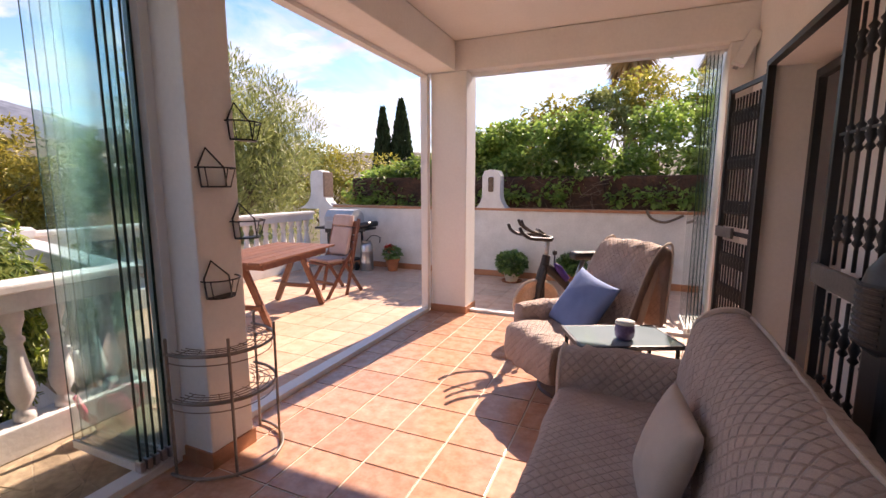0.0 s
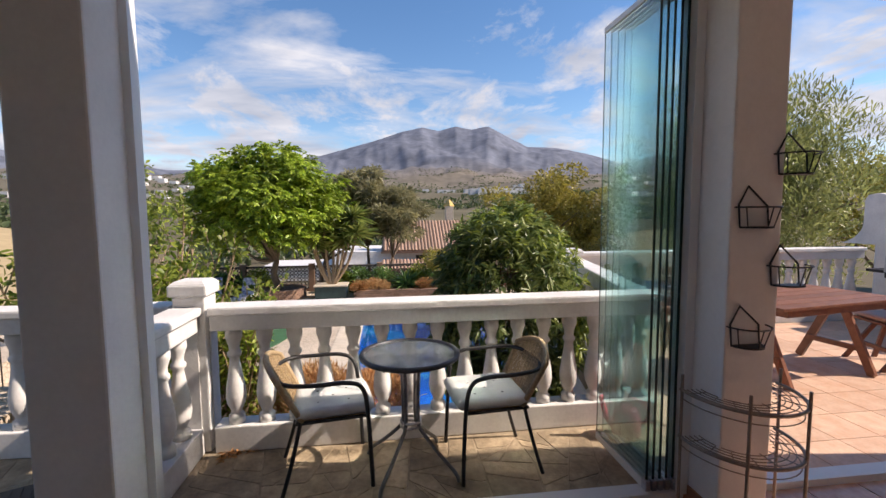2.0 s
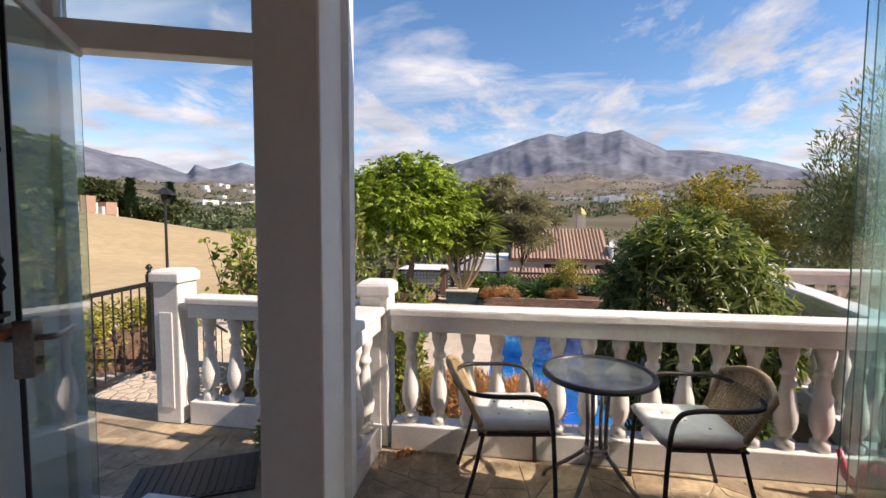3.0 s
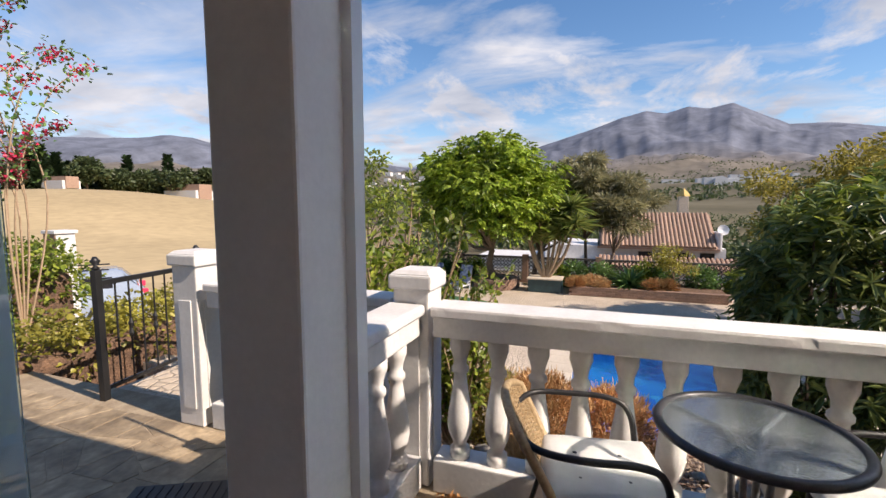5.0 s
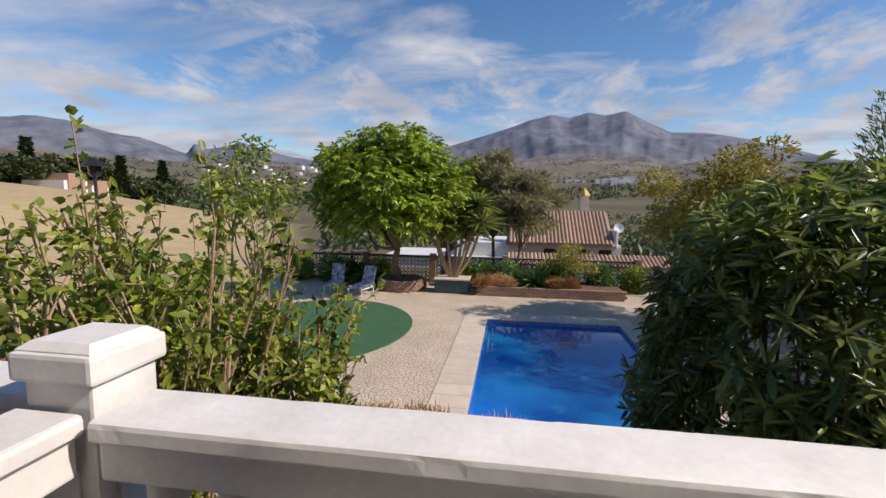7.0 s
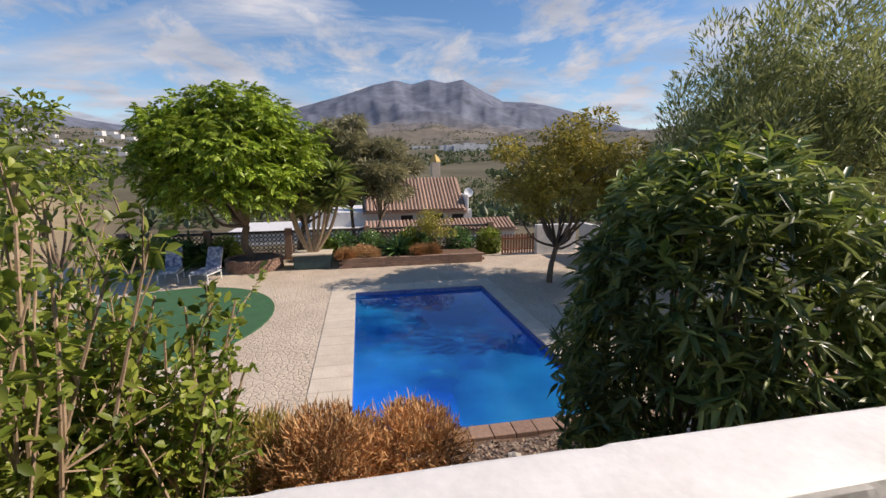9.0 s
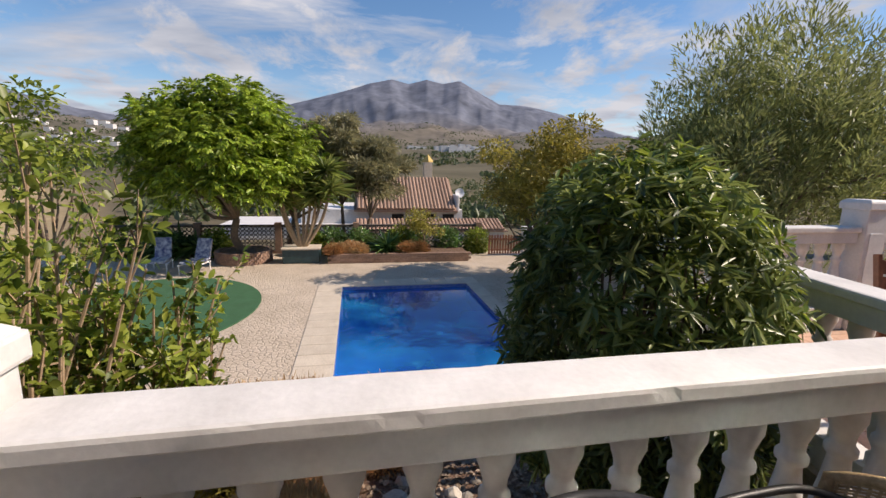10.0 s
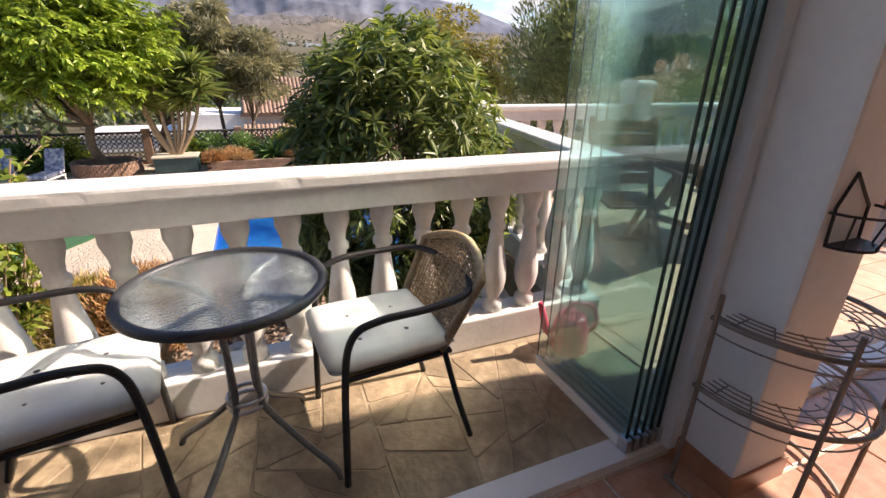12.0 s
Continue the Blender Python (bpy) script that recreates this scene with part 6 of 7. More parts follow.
quilted("seat_cover", [(0.44, 0.21), (0.455, 0.32), (0.42, 0.435), (0.30, 0.46), (0.0, 0.43), (-0.2, 0.42), (-0.2, 0.36), (0.3, 0.38), (0.385, 0.3), (0.40, 0.21)], 0.56, arm, QUILT, "y", seed=7, bulge=0.006)
quilted("back_cover", [(-0.12, 0.40), (-0.20, 0.62), (-0.33, 0.90), (-0.40, 1.02), (-0.48, 1.05), (-0.54, 1.0), (-0.53, 0.75), (-0.51, 0.50), (-0.47, 0.50), (-0.45, 0.85), (-0.40, 0.90), (-0.28, 0.6), (-0.22, 0.40)], 0.53, arm, QUILT, "y", seed=8)
part("back_shell", one((-0.04, -0.25, 0), (0.04, 0.25, 0.56), 0.03, Matrix.Translation((-0.26, 0, 0.36)) @ Matrix.Rotation(radians(-18), 4, "Y")), CREAM_CLOTH, arm)
for s in (-1, 1):
    quilted("arm_cover", [(-0.06, 0.27), (-0.065, 0.50), (-0.04, 0.565), (0.04, 0.565), (0.065, 0.50), (0.06, 0.27)], 0.46, arm, QUILT, "x", seed=9 + s, at=Matrix.Translation((0.06, s * 0.34, 0)))
    part("cover_binding", tube(bmesh.new(), smooth_path([(-0.12, s * 0.268, 0.42), (-0.33, s * 0.268, 0.90), (-0.48, s * 0.268, 1.055), (-0.545, s * 0.268, 0.98), (-0.51, s * 0.268, 0.5)], 5), 0.009, 6), QUILT_EDGE, arm, "pale cover binding")
blue = part("blue_cushion", pillow_mesh(0.46, 0.16, seed=5), BLUE_CLOTH, None, smooth=True, at=ARM @ Matrix.Rotation(radians(90), 4, "Z") @ Matrix.Translation((-0.03, -0.02, 0.615)) @ Matrix.Rotation(radians(58), 4, "Y") @ Matrix.Rotation(radians(-11), 4, "Z"))
tagged(blue, "plain blue scatter cushion on the armchair", "cushion")

side = thing("side_table", "glass-topped side table with a pale metal edge", "table", Matrix.Translation((0.035, 2.72, 0)) @ Matrix.Rotation(radians(24), 4, "Z"))
# opaque blue-grey base colour stands in for sky mirrored in the glass
part("glass_top", one((-0.264, -0.164, 0.614), (0.264, 0.164, 0.6235), 0.002), mat("sky_reflection_blue", (0.30, 0.38, 0.42), (0.27, 0.35, 0.39), rough=0.05, bump=0, specular=0.9, fine=0.03), side, "opaque blue-grey top coloured like glass reflecting the sky")
bm = bmesh.new()
for lo, hi in (((-0.28, -0.18, 0.600), (0.28, -0.165, 0.624)), ((-0.28, 0.165, 0.600), (0.28, 0.18, 0.624)), ((-0.28, -0.1645, 0.600), (-0.265, 0.1645, 0.624)), ((0.265, -0.1645, 0.600), (0.28, 0.1645, 0.624))):
    box(bm, lo, hi, 0.002)
part("edge_frame", bm, GREY_STEEL, side, "dark metal edge")
for sx in (-0.25, 0.25):
    for sy in (-0.15, 0.15):
        part("leg", tube(bmesh.new(), [(sx, sy, 0), (sx, sy, 0.6)], 0.011, 8), BLACK_IRON, side)
PURPLE = mat("purple_glaze", (0.13, 0.075, 0.17), (0.22, 0.15, 0.26), scale=40, rough=0.3, bump=0.2, bscale=80)
jar = thing("candle_jar", "purple patterned candle jar with a pale rim", "jar", Matrix.Translation((0.06, 2.66, 0.6245)) @ Matrix.Diagonal((0.9, 0.9, 0.9, 1)))
part("body", lathe(bmesh.new(), [(0.040, 0), (0.054, 0.02), (0.058, 0.05), (0.052, 0.095)], 20), PURPLE, jar, smooth=True)
part("rim", lathe(bmesh.new(), [(0.054, 0.095), (0.055, 0.112), (0.047, 0.112)], 20), CUSHION, jar, "pale rim", smooth=True)

# exercise bike
bike = thing("exercise_bike", "black spinning bike with a large flywheel", "exercise bike", Matrix.Translation((-0.74, 4.30, 0)) @ Matrix.Rotation(radians(30), 4, "Z"))
SIDE = Matrix.Translation((0, 0, 0.34)) @ Matrix.Rotation(radians(90), 4, "X")
part("flywheel", lathe(bmesh.new(), [(0.165, -0.018), (0.215, -0.028), (0.23, -0.012), (0.23, 0.012), (0.215, 0.028), (0.165, 0.018)], 40), mat("pale_steel_disc", (0.52, 0.42, 0.34), (0.44, 0.35, 0.28), rough=0.35, metal=0.4, bump=0), bike, "pale rimmed flywheel", at=SIDE)
part("flywheel_disc", lathe(bmesh.new(), [(0.02, -0.03), (0.05, -0.03), (0.06, -0.012), (0.166, -0.012), (0.166, 0.012), (0.06, 0.012), (0.05, 0.03), (0.02, 0.03)], 32), BLACK_PLASTIC, bike, at=SIDE)
part("head_tube", tube(bmesh.new(), smooth_path([(0.03, 0, 0.36), (0.035, 0, 0.56), (0.075, 0, 0.72), (0.09, 0, 0.80)], 5), 0.052, 12, 0.038), BLACK_PLASTIC, bike, smooth=True)
for s in (-1, 1):
    part("fork_blade", tube(bmesh.new(), smooth_path([(0.0, s * 0.045, 0.31), (0.02, s * 0.05, 0.5), (0.07, s * 0.03, 0.70)], 5), 0.026, 10, 0.03), BLACK_PLASTIC, bike, smooth=True)
part("main_frame", tube(bmesh.new(), smooth_path([(0.07, 0, 0.70), (0.24, 0, 0.56), (0.44, 0, 0.34), (0.62, 0, 0.14)], 5), 0.05, 12, 0.04), BLACK_PLASTIC, bike, smooth=True)
part("belt_guard", lathe(bmesh.new(), [(0.02, -0.03), (0.13, -0.028), (0.14, 0), (0.13, 0.028), (0.02, 0.03)], 26), BLACK_PLASTIC, bike, at=Matrix.Translation((0.36, -0.07, 0.32)) @ Matrix.Rotation(radians(90), 4, "X"))
part("stem", tube(bmesh.new(), [(0.085, 0, 0.76), (0.095, 0, 0.95)], 0.022, 10), STEEL, bike, "steel handlebar stem", smooth=True)
part("clamp", one((0.045, -0.04, 0.93), (0.135, 0.04, 0.985), 0.014), BLACK_PLASTIC, bike)
part("tension_knob", lathe(bmesh.new(), [(0.008, 0.70), (0.008, 0.80), (0.022, 0.805), (0.024, 0.83), (0.01, 0.845)], 12, (0.17, 0, 0)), BLACK_PLASTIC, bike, smooth=True)
part("console", one((-0.05, -0.05, -0.008), (0.05, 0.05, 0.008), 0.005, Matrix.Translation((0.03, 0, 1.02)) @ Matrix.Rotation(radians(35), 4, "Y")), GREY_STEEL, bike)
part("front_foot", one((-0.12, -0.27, 0), (-0.03, 0.27, 0.055), 0.02), BLACK_PLASTIC, bike)
part("rear_foot", one((0.62, -0.24, 0), (0.70, 0.24, 0.055), 0.02), BLACK_PLASTIC, bike)
part("base_tube", tube(bmesh.new(), [(-0.07, 0, 0.05), (0.1, 0, 0.085), (0.66, 0, 0.05)], 0.03, 10), BLACK_PLASTIC, bike, smooth=True)
part("seat_post", tube(bmesh.new(), [(0.34, 0, 0.42), (0.46, 0, 0.76)], 0.022, 10), STEEL, bike, smooth=True)
part("saddle", cushion_mesh(0.27, 0.16, 0.07), BLACK_PLASTIC, bike, at=Matrix.Translation((0.47, 0, 0.79)), smooth=True)
for s in (-1, 1):
    part("handlebar", tube(bmesh.new(), smooth_path([(0.08, 0, 0.975), (0.08, s * 0.15, 0.975), (0.02, s * 0.20, 0.975), (-0.13, s * 0.205, 0.985), (-0.21, s * 0.20, 1.03), (-0.235, s * 0.195, 1.085)], 5), 0.0165, 10), BLACK_PLASTIC, bike, smooth=True)
    part("aero_bar", tube(bmesh.new(), smooth_path([(0.06, s * 0.06, 0.985), (-0.05, s * 0.05, 1.02), (-0.15, s * 0.045, 1.08), (-0.18, s * 0.045, 1.14)], 4), 0.014, 10), BLACK_PLASTIC, bike, smooth=True)
    part("crank", tube(bmesh.new(), [(0.36, s * 0.10, 0.32), (0.36 + s * 0.11, s * 0.115, 0.32 + s * 0.11)], 0.013, 8), STEEL, bike)
    part("pedal", one((0.31 + s * 0.11, s * 0.17 - 0.045, 0.305 + s * 0.11), (0.41 + s * 0.11, s * 0.17 + 0.045, 0.33 + s * 0.11), 0.008), BLACK_PLASTIC, bike)
part("bottle", lathe(bmesh.new(), [(0.035, 0), (0.037, 0.03), (0.037, 0.15), (0.02, 0.18), (0.015, 0.2)], 14), mat("violet_plastic", (0.06, 0.03, 0.22), (0.05, 0.025, 0.2), rough=0.3, bump=0), bike, "violet bottle", at=Matrix.Translation((0.29, -0.02, 0.56)) @ Matrix.Rotation(radians(-38), 4, "Y"), smooth=True)

# corner shelf of wire round the pillar
rack = thing("wire_corner_rack", "worn wire plant rack curved round the pillar", "plant rack", Matrix.Translation((-1.955, 1.765, 0)))


def arc(r, z, a0=-95, a1=95, n=22, sx=1.0):
    return [(r * math.cos(radians(a0 + (a1 - a0) * k / n)) * sx, r * math.sin(radians(a0 + (a1 - a0) * k / n)) * 0.86, z) for k in range(n + 1)]


for z, r in ((0.02, 0.33), (0.40, 0.31), (0.64, 0.31)):
    part("tier_rail", tube(bmesh.new(), arc(r, z), 0.0085, 7), WIRE, rack, smooth=True)
    if z > 0.1:
        part("guard_wire", tube(bmesh.new(), arc(r - 0.012, z - 0.05), 0.003, 5), WIRE, rack)
        for k in range(4):
            part("shelf_wire", tube(bmesh.new(), arc(r - 0.035 - 0.028 * k, z - 0.004), 0.0026, 5), WIRE, rack)
        for k in range(9):
            a_ = radians(-85 + 170 * k / 8)
            part("spoke", tube(bmesh.new(), [(0.17 * math.cos(a_), 0.16 * math.sin(a_), z - 0.006), (r * math.cos(a_), r * 0.86 * math.sin(a_), z - 0.006)], 0.0026, 5), WIRE, rack)
for a_ in (-92, -33, 33, 92):
    q = radians(a_)
    part("upright", tube(bmesh.new(), [(0.315 * math.cos(q), 0.27 * math.sin(q), 0), (0.315 * math.cos(q), 0.27 * math.sin(q), 0.72)], 0.0075, 7), WIRE, rack)

# wall baskets for pots
basket = thing("wall_basket", "empty black wire pot holder hung on the pillar", "pot holder", Matrix.Translation((-1.849, 1.92, 1.68)), group="wire pot holders")


def half_hoop(r, z, n=16):
    return [(r * math.sin(math.pi * k / n), -r * math.cos(math.pi * k / n), z) for k in range(n + 1)]


part("hook_frame", tube(bmesh.new(), [(0.004, -0.085, 0.105), (0.004, -0.04, 0.19), (0.004, 0.06, 0.10), (0.004, 0.07, 0.005), (0.004, -0.075, 0.005), (0.004, -0.085, 0.105), ], 0.0045, 6), BLACK_IRON, basket)
part("rim_wire", tube(bmesh.new(), half_hoop(0.10, 0.095), 0.004, 6), BLACK_IRON, basket)
part("tray", prism(bmesh.new(), [(x + 0.002, y) for x, y, _ in half_hoop(0.075, 0)], 0.0, 0.008), BLACK_IRON, basket)
for a_ in (30, 90, 150):
    q = radians(a_)
    part("stay", tube(bmesh.new(), [(0.075 * math.sin(q), -0.075 * math.cos(q), 0.004), (0.10 * math.sin(q), -0.10 * math.cos(q), 0.095)], 0.003, 5), BLACK_IRON, basket)
for y, z in ((1.735, 1.44), (1.91, 1.17), (1.72, 0.89)):
    copy_thing(basket, Matrix.Translation((-1.849, y, z)))

# wrought-iron gate leaves on the house wall
def bar_mesh(h):
    bm = bmesh.new()
    tube(bm, [(0, 0, 0), (0, 0, h)], 0.008, 6)
    for z in (0.16, h * 0.5, h - 0.16):
        if z < h:
            lathe(bm, [(0.008, z - 0.06), (0.019, z - 0.045), (0.010, z - 0.03), (0.021, z), (0.010, z + 0.03), (0.019, z + 0.045), (0.008, z + 0.06)], 8, cap=False)
    me = bpy.data.meshes.new("bar")
    bm.to_mesh(me)
    bm.free()
    me.shade_smooth()
    return me


BAR_LOW, BAR_HIGH = bar_mesh(0.86), bar_mesh(1.06)


def iron_leaf(m, width, count, label):
    g = thing("iron_gate", label, "gate", m, group="wrought-iron gate leaves")
    for x in (0, width - 0.035):
        part("stile", one((x, -0.018, 0), (x + 0.035, 0.018, 2.2), 0.003), BLACK_IRON, g)
    for z in (0.03, 0.98, 2.165):
        part("rail", one((0.036, -0.012, z), (width - 0.036, 0.012, z + 0.035), 0.003), BLACK_IRON, g)
    part("thin_rail", one((0.036, -0.006, 1.60), (width - 0.036, 0.006, 1.612), 0.002), BLACK_IRON, g)
    part("lock_plate", one((width * 0.45, 0.019, 0.955), (width - 0.02, 0.045, 1.045), 0.006), mat("grey_lock_steel", (0.16, 0.15, 0.14), (0.12, 0.115, 0.11), rough=0.5, metal=0.4), g, "grey steel lock rail")
    for i in range(count):
        x = 0.035 + (width - 0.07) * (i + 1) / (count + 1)
        piece("bar", BAR_LOW, BLACK_IRON, g, at=Matrix.Translation((x, 0, 0.066)))
        piece("bar", BAR_HIGH, BLACK_IRON, g, at=Matrix.Translation((x, 0, 1.05)))
    return g


iron_leaf(Matrix.Translation((0.87, 1.30, 0.06)) @ Matrix.Rotation(radians(90), 4, "Z"), 1.36, 13, "black wrought-iron gate leaf folded back on the wall")
iron_leaf(Matrix.Translation((0.92, 4.17, 0.06)) @ Matrix.Rotation(radians(103), 4, "Z"), 0.58, 9, "black wrought-iron gate leaf standing open at the end")
frame_d = thing("door_frame", "dark grey metal frame of the house doorway", "door frame", kind="structure")
part("frame", boxes(((1.195, 4.09, 0), (1.245, 4.149, 2.25)), ((1.195, 2.681, 0), (1.245, 2.74, 2.25)), ((1.195, 2.741, 2.19), (1.245, 4.089, 2.25))), GREY_STEEL, frame_d)
part("gate_frame", boxes(((0.90, 4.10, 0.0), (0.949, 4.15, 2.30)), ((0.90, 2.68, 2.302), (0.949, 4.15, 2.34))), BLACK_IRON, frame_d)
fan = thing("fan_heater", "black upright fan heater with a slotted rounded head", "heater", Matrix.Translation((0.765, 1.72, 0)) @ Matrix.Diagonal((0.86, 0.86, 1.02, 1)))
part("column", one((-0.075, -0.09, 0.03), (0.075, 0.09, 1.0), 0.03), BLACK_PLASTIC, fan)
part("foot", lathe(bmesh.new(), [(0.16, 0), (0.16, 0.02), (0.05, 0.04)], 24), BLACK_PLASTIC, fan)
part("head", lathe(bmesh.new(), [(0.085, 0.96), (0.118, 0.985), (0.126, 1.06), (0.124, 1.13), (0.108, 1.19), (0.075, 1.235), (0.03, 1.255)], 32), GREY_STEEL, fan, "dark domed head", smooth=True)
for i in range(9):
    z = 1.0 + i * 0.0185
    part("louvre", tube(bmesh.new(), [(0.128 * math.cos(radians(a_)), 0.128 * math.sin(radians(a_)), z) for a_ in range(140, 226, 8)], 0.0048, 6), BLACK_PLASTIC, fan)
# black ring over the closed head paints the shade between louvres
part("louvre_slot", lathe(bmesh.new(), [(0.1265, 0.99), (0.1275, 1.0), (0.1275, 1.15), (0.125, 1.16)], 32, cap=False), BLACK_IRON, fan, "black band for the shade between the louvres")
lamp = thing("wall_lamp", "slanting wall lamp with a white shade high in the corner", "lamp", Matrix.Translation((0.80, 4.70, 2.44)) @ Matrix.Rotation(radians(24), 4, "Y"))
part("shade", one((-0.05, -0.05, 0.02), (0.05, 0.05, 0.30), 0.008), FRAME, lamp)
part("bracket", one((-0.02, 0.04, 0.0), (0.02, 0.07, 0.2), 0.004), STEEL, lamp)

# ---- open terrace: furniture ----
wt = thing("garden_table", "long slatted red-brown wooden garden table", "table", Matrix.Translation((-3.72, 3.95, -0.025)) @ Matrix.Rotation(radians(99), 4, "Z"))
for i in range(6):
    part("slat", one((-0.75, -0.42 + i * 0.142, 0.715), (0.75, -0.42 + i * 0.142 + 0.132, 0.74), 0.004), WOOD, wt)
part("apron", boxes(((-0.62, -0.36, 0.64), (0.62, -0.33, 0.714)), ((-0.62, 0.33, 0.64), (0.62, 0.36, 0.714)), ((-0.62, -0.329, 0.64), (-0.59, 0.329, 0.714)), ((0.59, -0.329, 0.64), (0.62, 0.329, 0.714)), bevel=0.003), WOOD, wt)
for sx in (-1, 1):
    for sy in (-1, 1):
        part("leg", one((-0.02, -0.035, 0), (0.02, 0.035, 0.72), 0.004, Matrix.Translation((sx * (0.545 + 0.021 * sy), sy * 0.34, 0)) @ Matrix.Rotation(sy * radians(24), 4, "X")), WOOD, wt)
    part("stretcher", one((sx * 0.545 - 0.018, -0.26, 0.20), (sx * 0.545 + 0.018, 0.26, 0.25), 0.004), WOOD, wt)


def folding_chair(label, at, padded):
    fc = thing("folding_chair", label, "chair", at, group="folding garden chairs")
    for s in (-1, 1):
        part("front_leg", one((-0.022, -0.012, -0.02), (0.022, 0.012, 0.74), 0.003, Matrix.Translation((0.28, s * 0.23, 0)) @ Matrix.Rotation(radians(-36), 4, "Y")), WOOD, fc)
        part("back_post", one((-0.022, -0.012, -0.02), (0.022, 0.012, 1.06), 0.003, Matrix.Translation((-0.02, s * 0.255, 0)) @ Matrix.Rotation(radians(-14), 4, "Y")), WOOD, fc)
        part("rear_leg", one((-0.022, -0.012, 0), (0.022, 0.012, 0.6), 0.003, Matrix.Translation((-0.34, s * 0.20, 0)) @ Matrix.Rotation(radians(34), 4, "Y")), WOOD, fc)
        if not padded:
            part("armrest", one((-0.22, s * 0.29 - 0.03, 0.655), (0.26, s * 0.29 + 0.03, 0.68), 0.006), WOOD, fc)
            part("arm_post", one((0.14, s * 0.29 - 0.015, 0.43), (0.18, s * 0.29 + 0.015, 0.655), 0.003), WOOD, fc)
    for i in range(6):
        part("seat_slat", one((-0.20 + i * 0.08, -0.22, 0.43), (-0.135 + i * 0.08, 0.22, 0.45), 0.003), WOOD, fc)
    for i in range(5):
        part("back_slat", one((-0.008, -0.242, 0.54 + i * 0.1), (0.008, 0.242, 0.625 + i * 0.1), 0.003, Matrix.Translation((-0.02, 0, 0)) @ Matrix.Rotation(radians(-14), 4, "Y")), WOOD, fc)
    part("brace", one((0.17, -0.21, 0.16), (0.20, 0.21, 0.20), 0.003), WOOD, fc)
    if padded:
        part("seat_pad", cushion_mesh(0.44, 0.44, 0.06), PINK_CLOTH, fc, "faded pink seat pad", smooth=True, at=Matrix.Translation((0.03, 0, 0.48)))
        part("back_pad", cushion_mesh(0.42, 0.40, 0.06), PINK_CLOTH, fc, "faded pink back pad", smooth=True, at=Matrix.Translation((-0.155, 0, 0.72)) @ Matrix.Rotation(radians(76), 4, "Y"))
        part("head_pad", cushion_mesh(0.16, 0.40, 0.07), PINK_CLOTH, fc, "faded pink head pad", smooth=True, at=Matrix.Translation((-0.215, 0, 1.0)) @ Matrix.Rotation(radians(76), 4, "Y"))


folding_chair("folding wooden garden chair with a faded pink pad", Matrix.Translation((-3.72, 5.08, -0.025)) @ Matrix.Rotation(radians(-104), 4, "Z"), True)
folding_chair("bare slatted wooden armchair at the end of the garden table", Matrix.Translation((-3.76, 2.93, -0.025)) @ Matrix.Rotation(radians(-21), 4, "Z"), False)

bbq = thing("gas_barbecue", "gas barbecue with a grey hood and black side shelf", "barbecue", Matrix.Translation((-4.66, 6.70, -0.03)) @ Matrix.Diagonal((0.85, 0.85, 0.95, 1)))
for sx in (-0.29, 0.29):
    for sy in (-0.19, 0.19):
        part("leg", one((sx - 0.02, sy - 0.02, 0.02), (sx + 0.02, sy + 0.02, 0.70), 0.004), BLACK_PLASTIC, bbq)
part("lower_shelf", one((-0.30, -0.20, 0.18), (0.30, 0.20, 0.21), 0.005), BLACK_PLASTIC, bbq)
part("front_panel", one((-0.268, -0.20, 0.46), (0.268, -0.185, 0.70), 0.004), BLACK_PLASTIC, bbq)
bm = bmesh.new()
prof = [(-0.26, 0.78), (-0.25, 1.0), (-0.15, 1.12), (0.06, 1.13), (0.2, 1.03), (0.25, 0.8)]
for s in (-0.33, 0.33):
    for p_ in prof:
        bm.verts.new((s, p_[0], p_[1]))
bm.verts.ensure_lookup_table()
for i in range(5):
    bm.faces.new([bm.verts[j] for j in (i, i + 1, i + 7, i + 6)])
bm.faces.new([bm.verts[j] for j in range(6)])
bm.faces.new([bm.verts[j] for j in range(11, 5, -1)])
bm.faces.new([bm.verts[j] for j in (0, 6, 11, 5)])
part("hood", bm, mat("dull_grey_hood", (0.50, 0.52, 0.53), (0.40, 0.42, 0.43), rough=0.5, metal=0.2), bbq, "dull grey hood")
part("firebox", one((-0.33, -0.25, 0.70), (0.33, 0.25, 0.782), 0.01), BLACK_PLASTIC, bbq)
part("handle", tube(bmesh.new(), [(-0.24, -0.30, 0.92), (0.24, -0.30, 0.92)], 0.014, 8), STEEL, bbq)
for s in (-1, 1):
    part("side_shelf", one((s * 0.34 - 0.0 if s > 0 else -0.62, -0.22, 0.76), (0.64 if s > 0 else -0.34, 0.2, 0.80), 0.008), BLACK_PLASTIC, bbq)
    part("wheel", lathe(bmesh.new(), [(0.02, -0.02), (0.08, -0.018), (0.08, 0.018), (0.02, 0.02)], 18), BLACK_PLASTIC, bbq, at=Matrix.Translation((s * 0.34, -0.1, 0.08)) @ Matrix.Rotation(radians(90), 4, "Y"))
part("cover_cloth", cushion_mesh(0.5, 0.42, 0.10), BLACK_PLASTIC, bbq, "crumpled black cover", smooth=True, at=Matrix.Translation((0.5, -0.05, 0.85)) @ Matrix.Rotation(radians(-8), 4, "Y"))
gas = thing("gas_bottle", "small steel gas bottle with a neck ring", "gas bottle", Matrix.Translation((-4.22, 6.70, -0.03)))
part("body", lathe(bmesh.new(), [(0.10, 0), (0.115, 0.02), (0.115, 0.14), (0.12, 0.15), (0.115, 0.16), (0.115, 0.34), (0.12, 0.35), (0.115, 0.36), (0.115, 0.44), (0.085, 0.5)], 22), STEEL, gas, smooth=True)
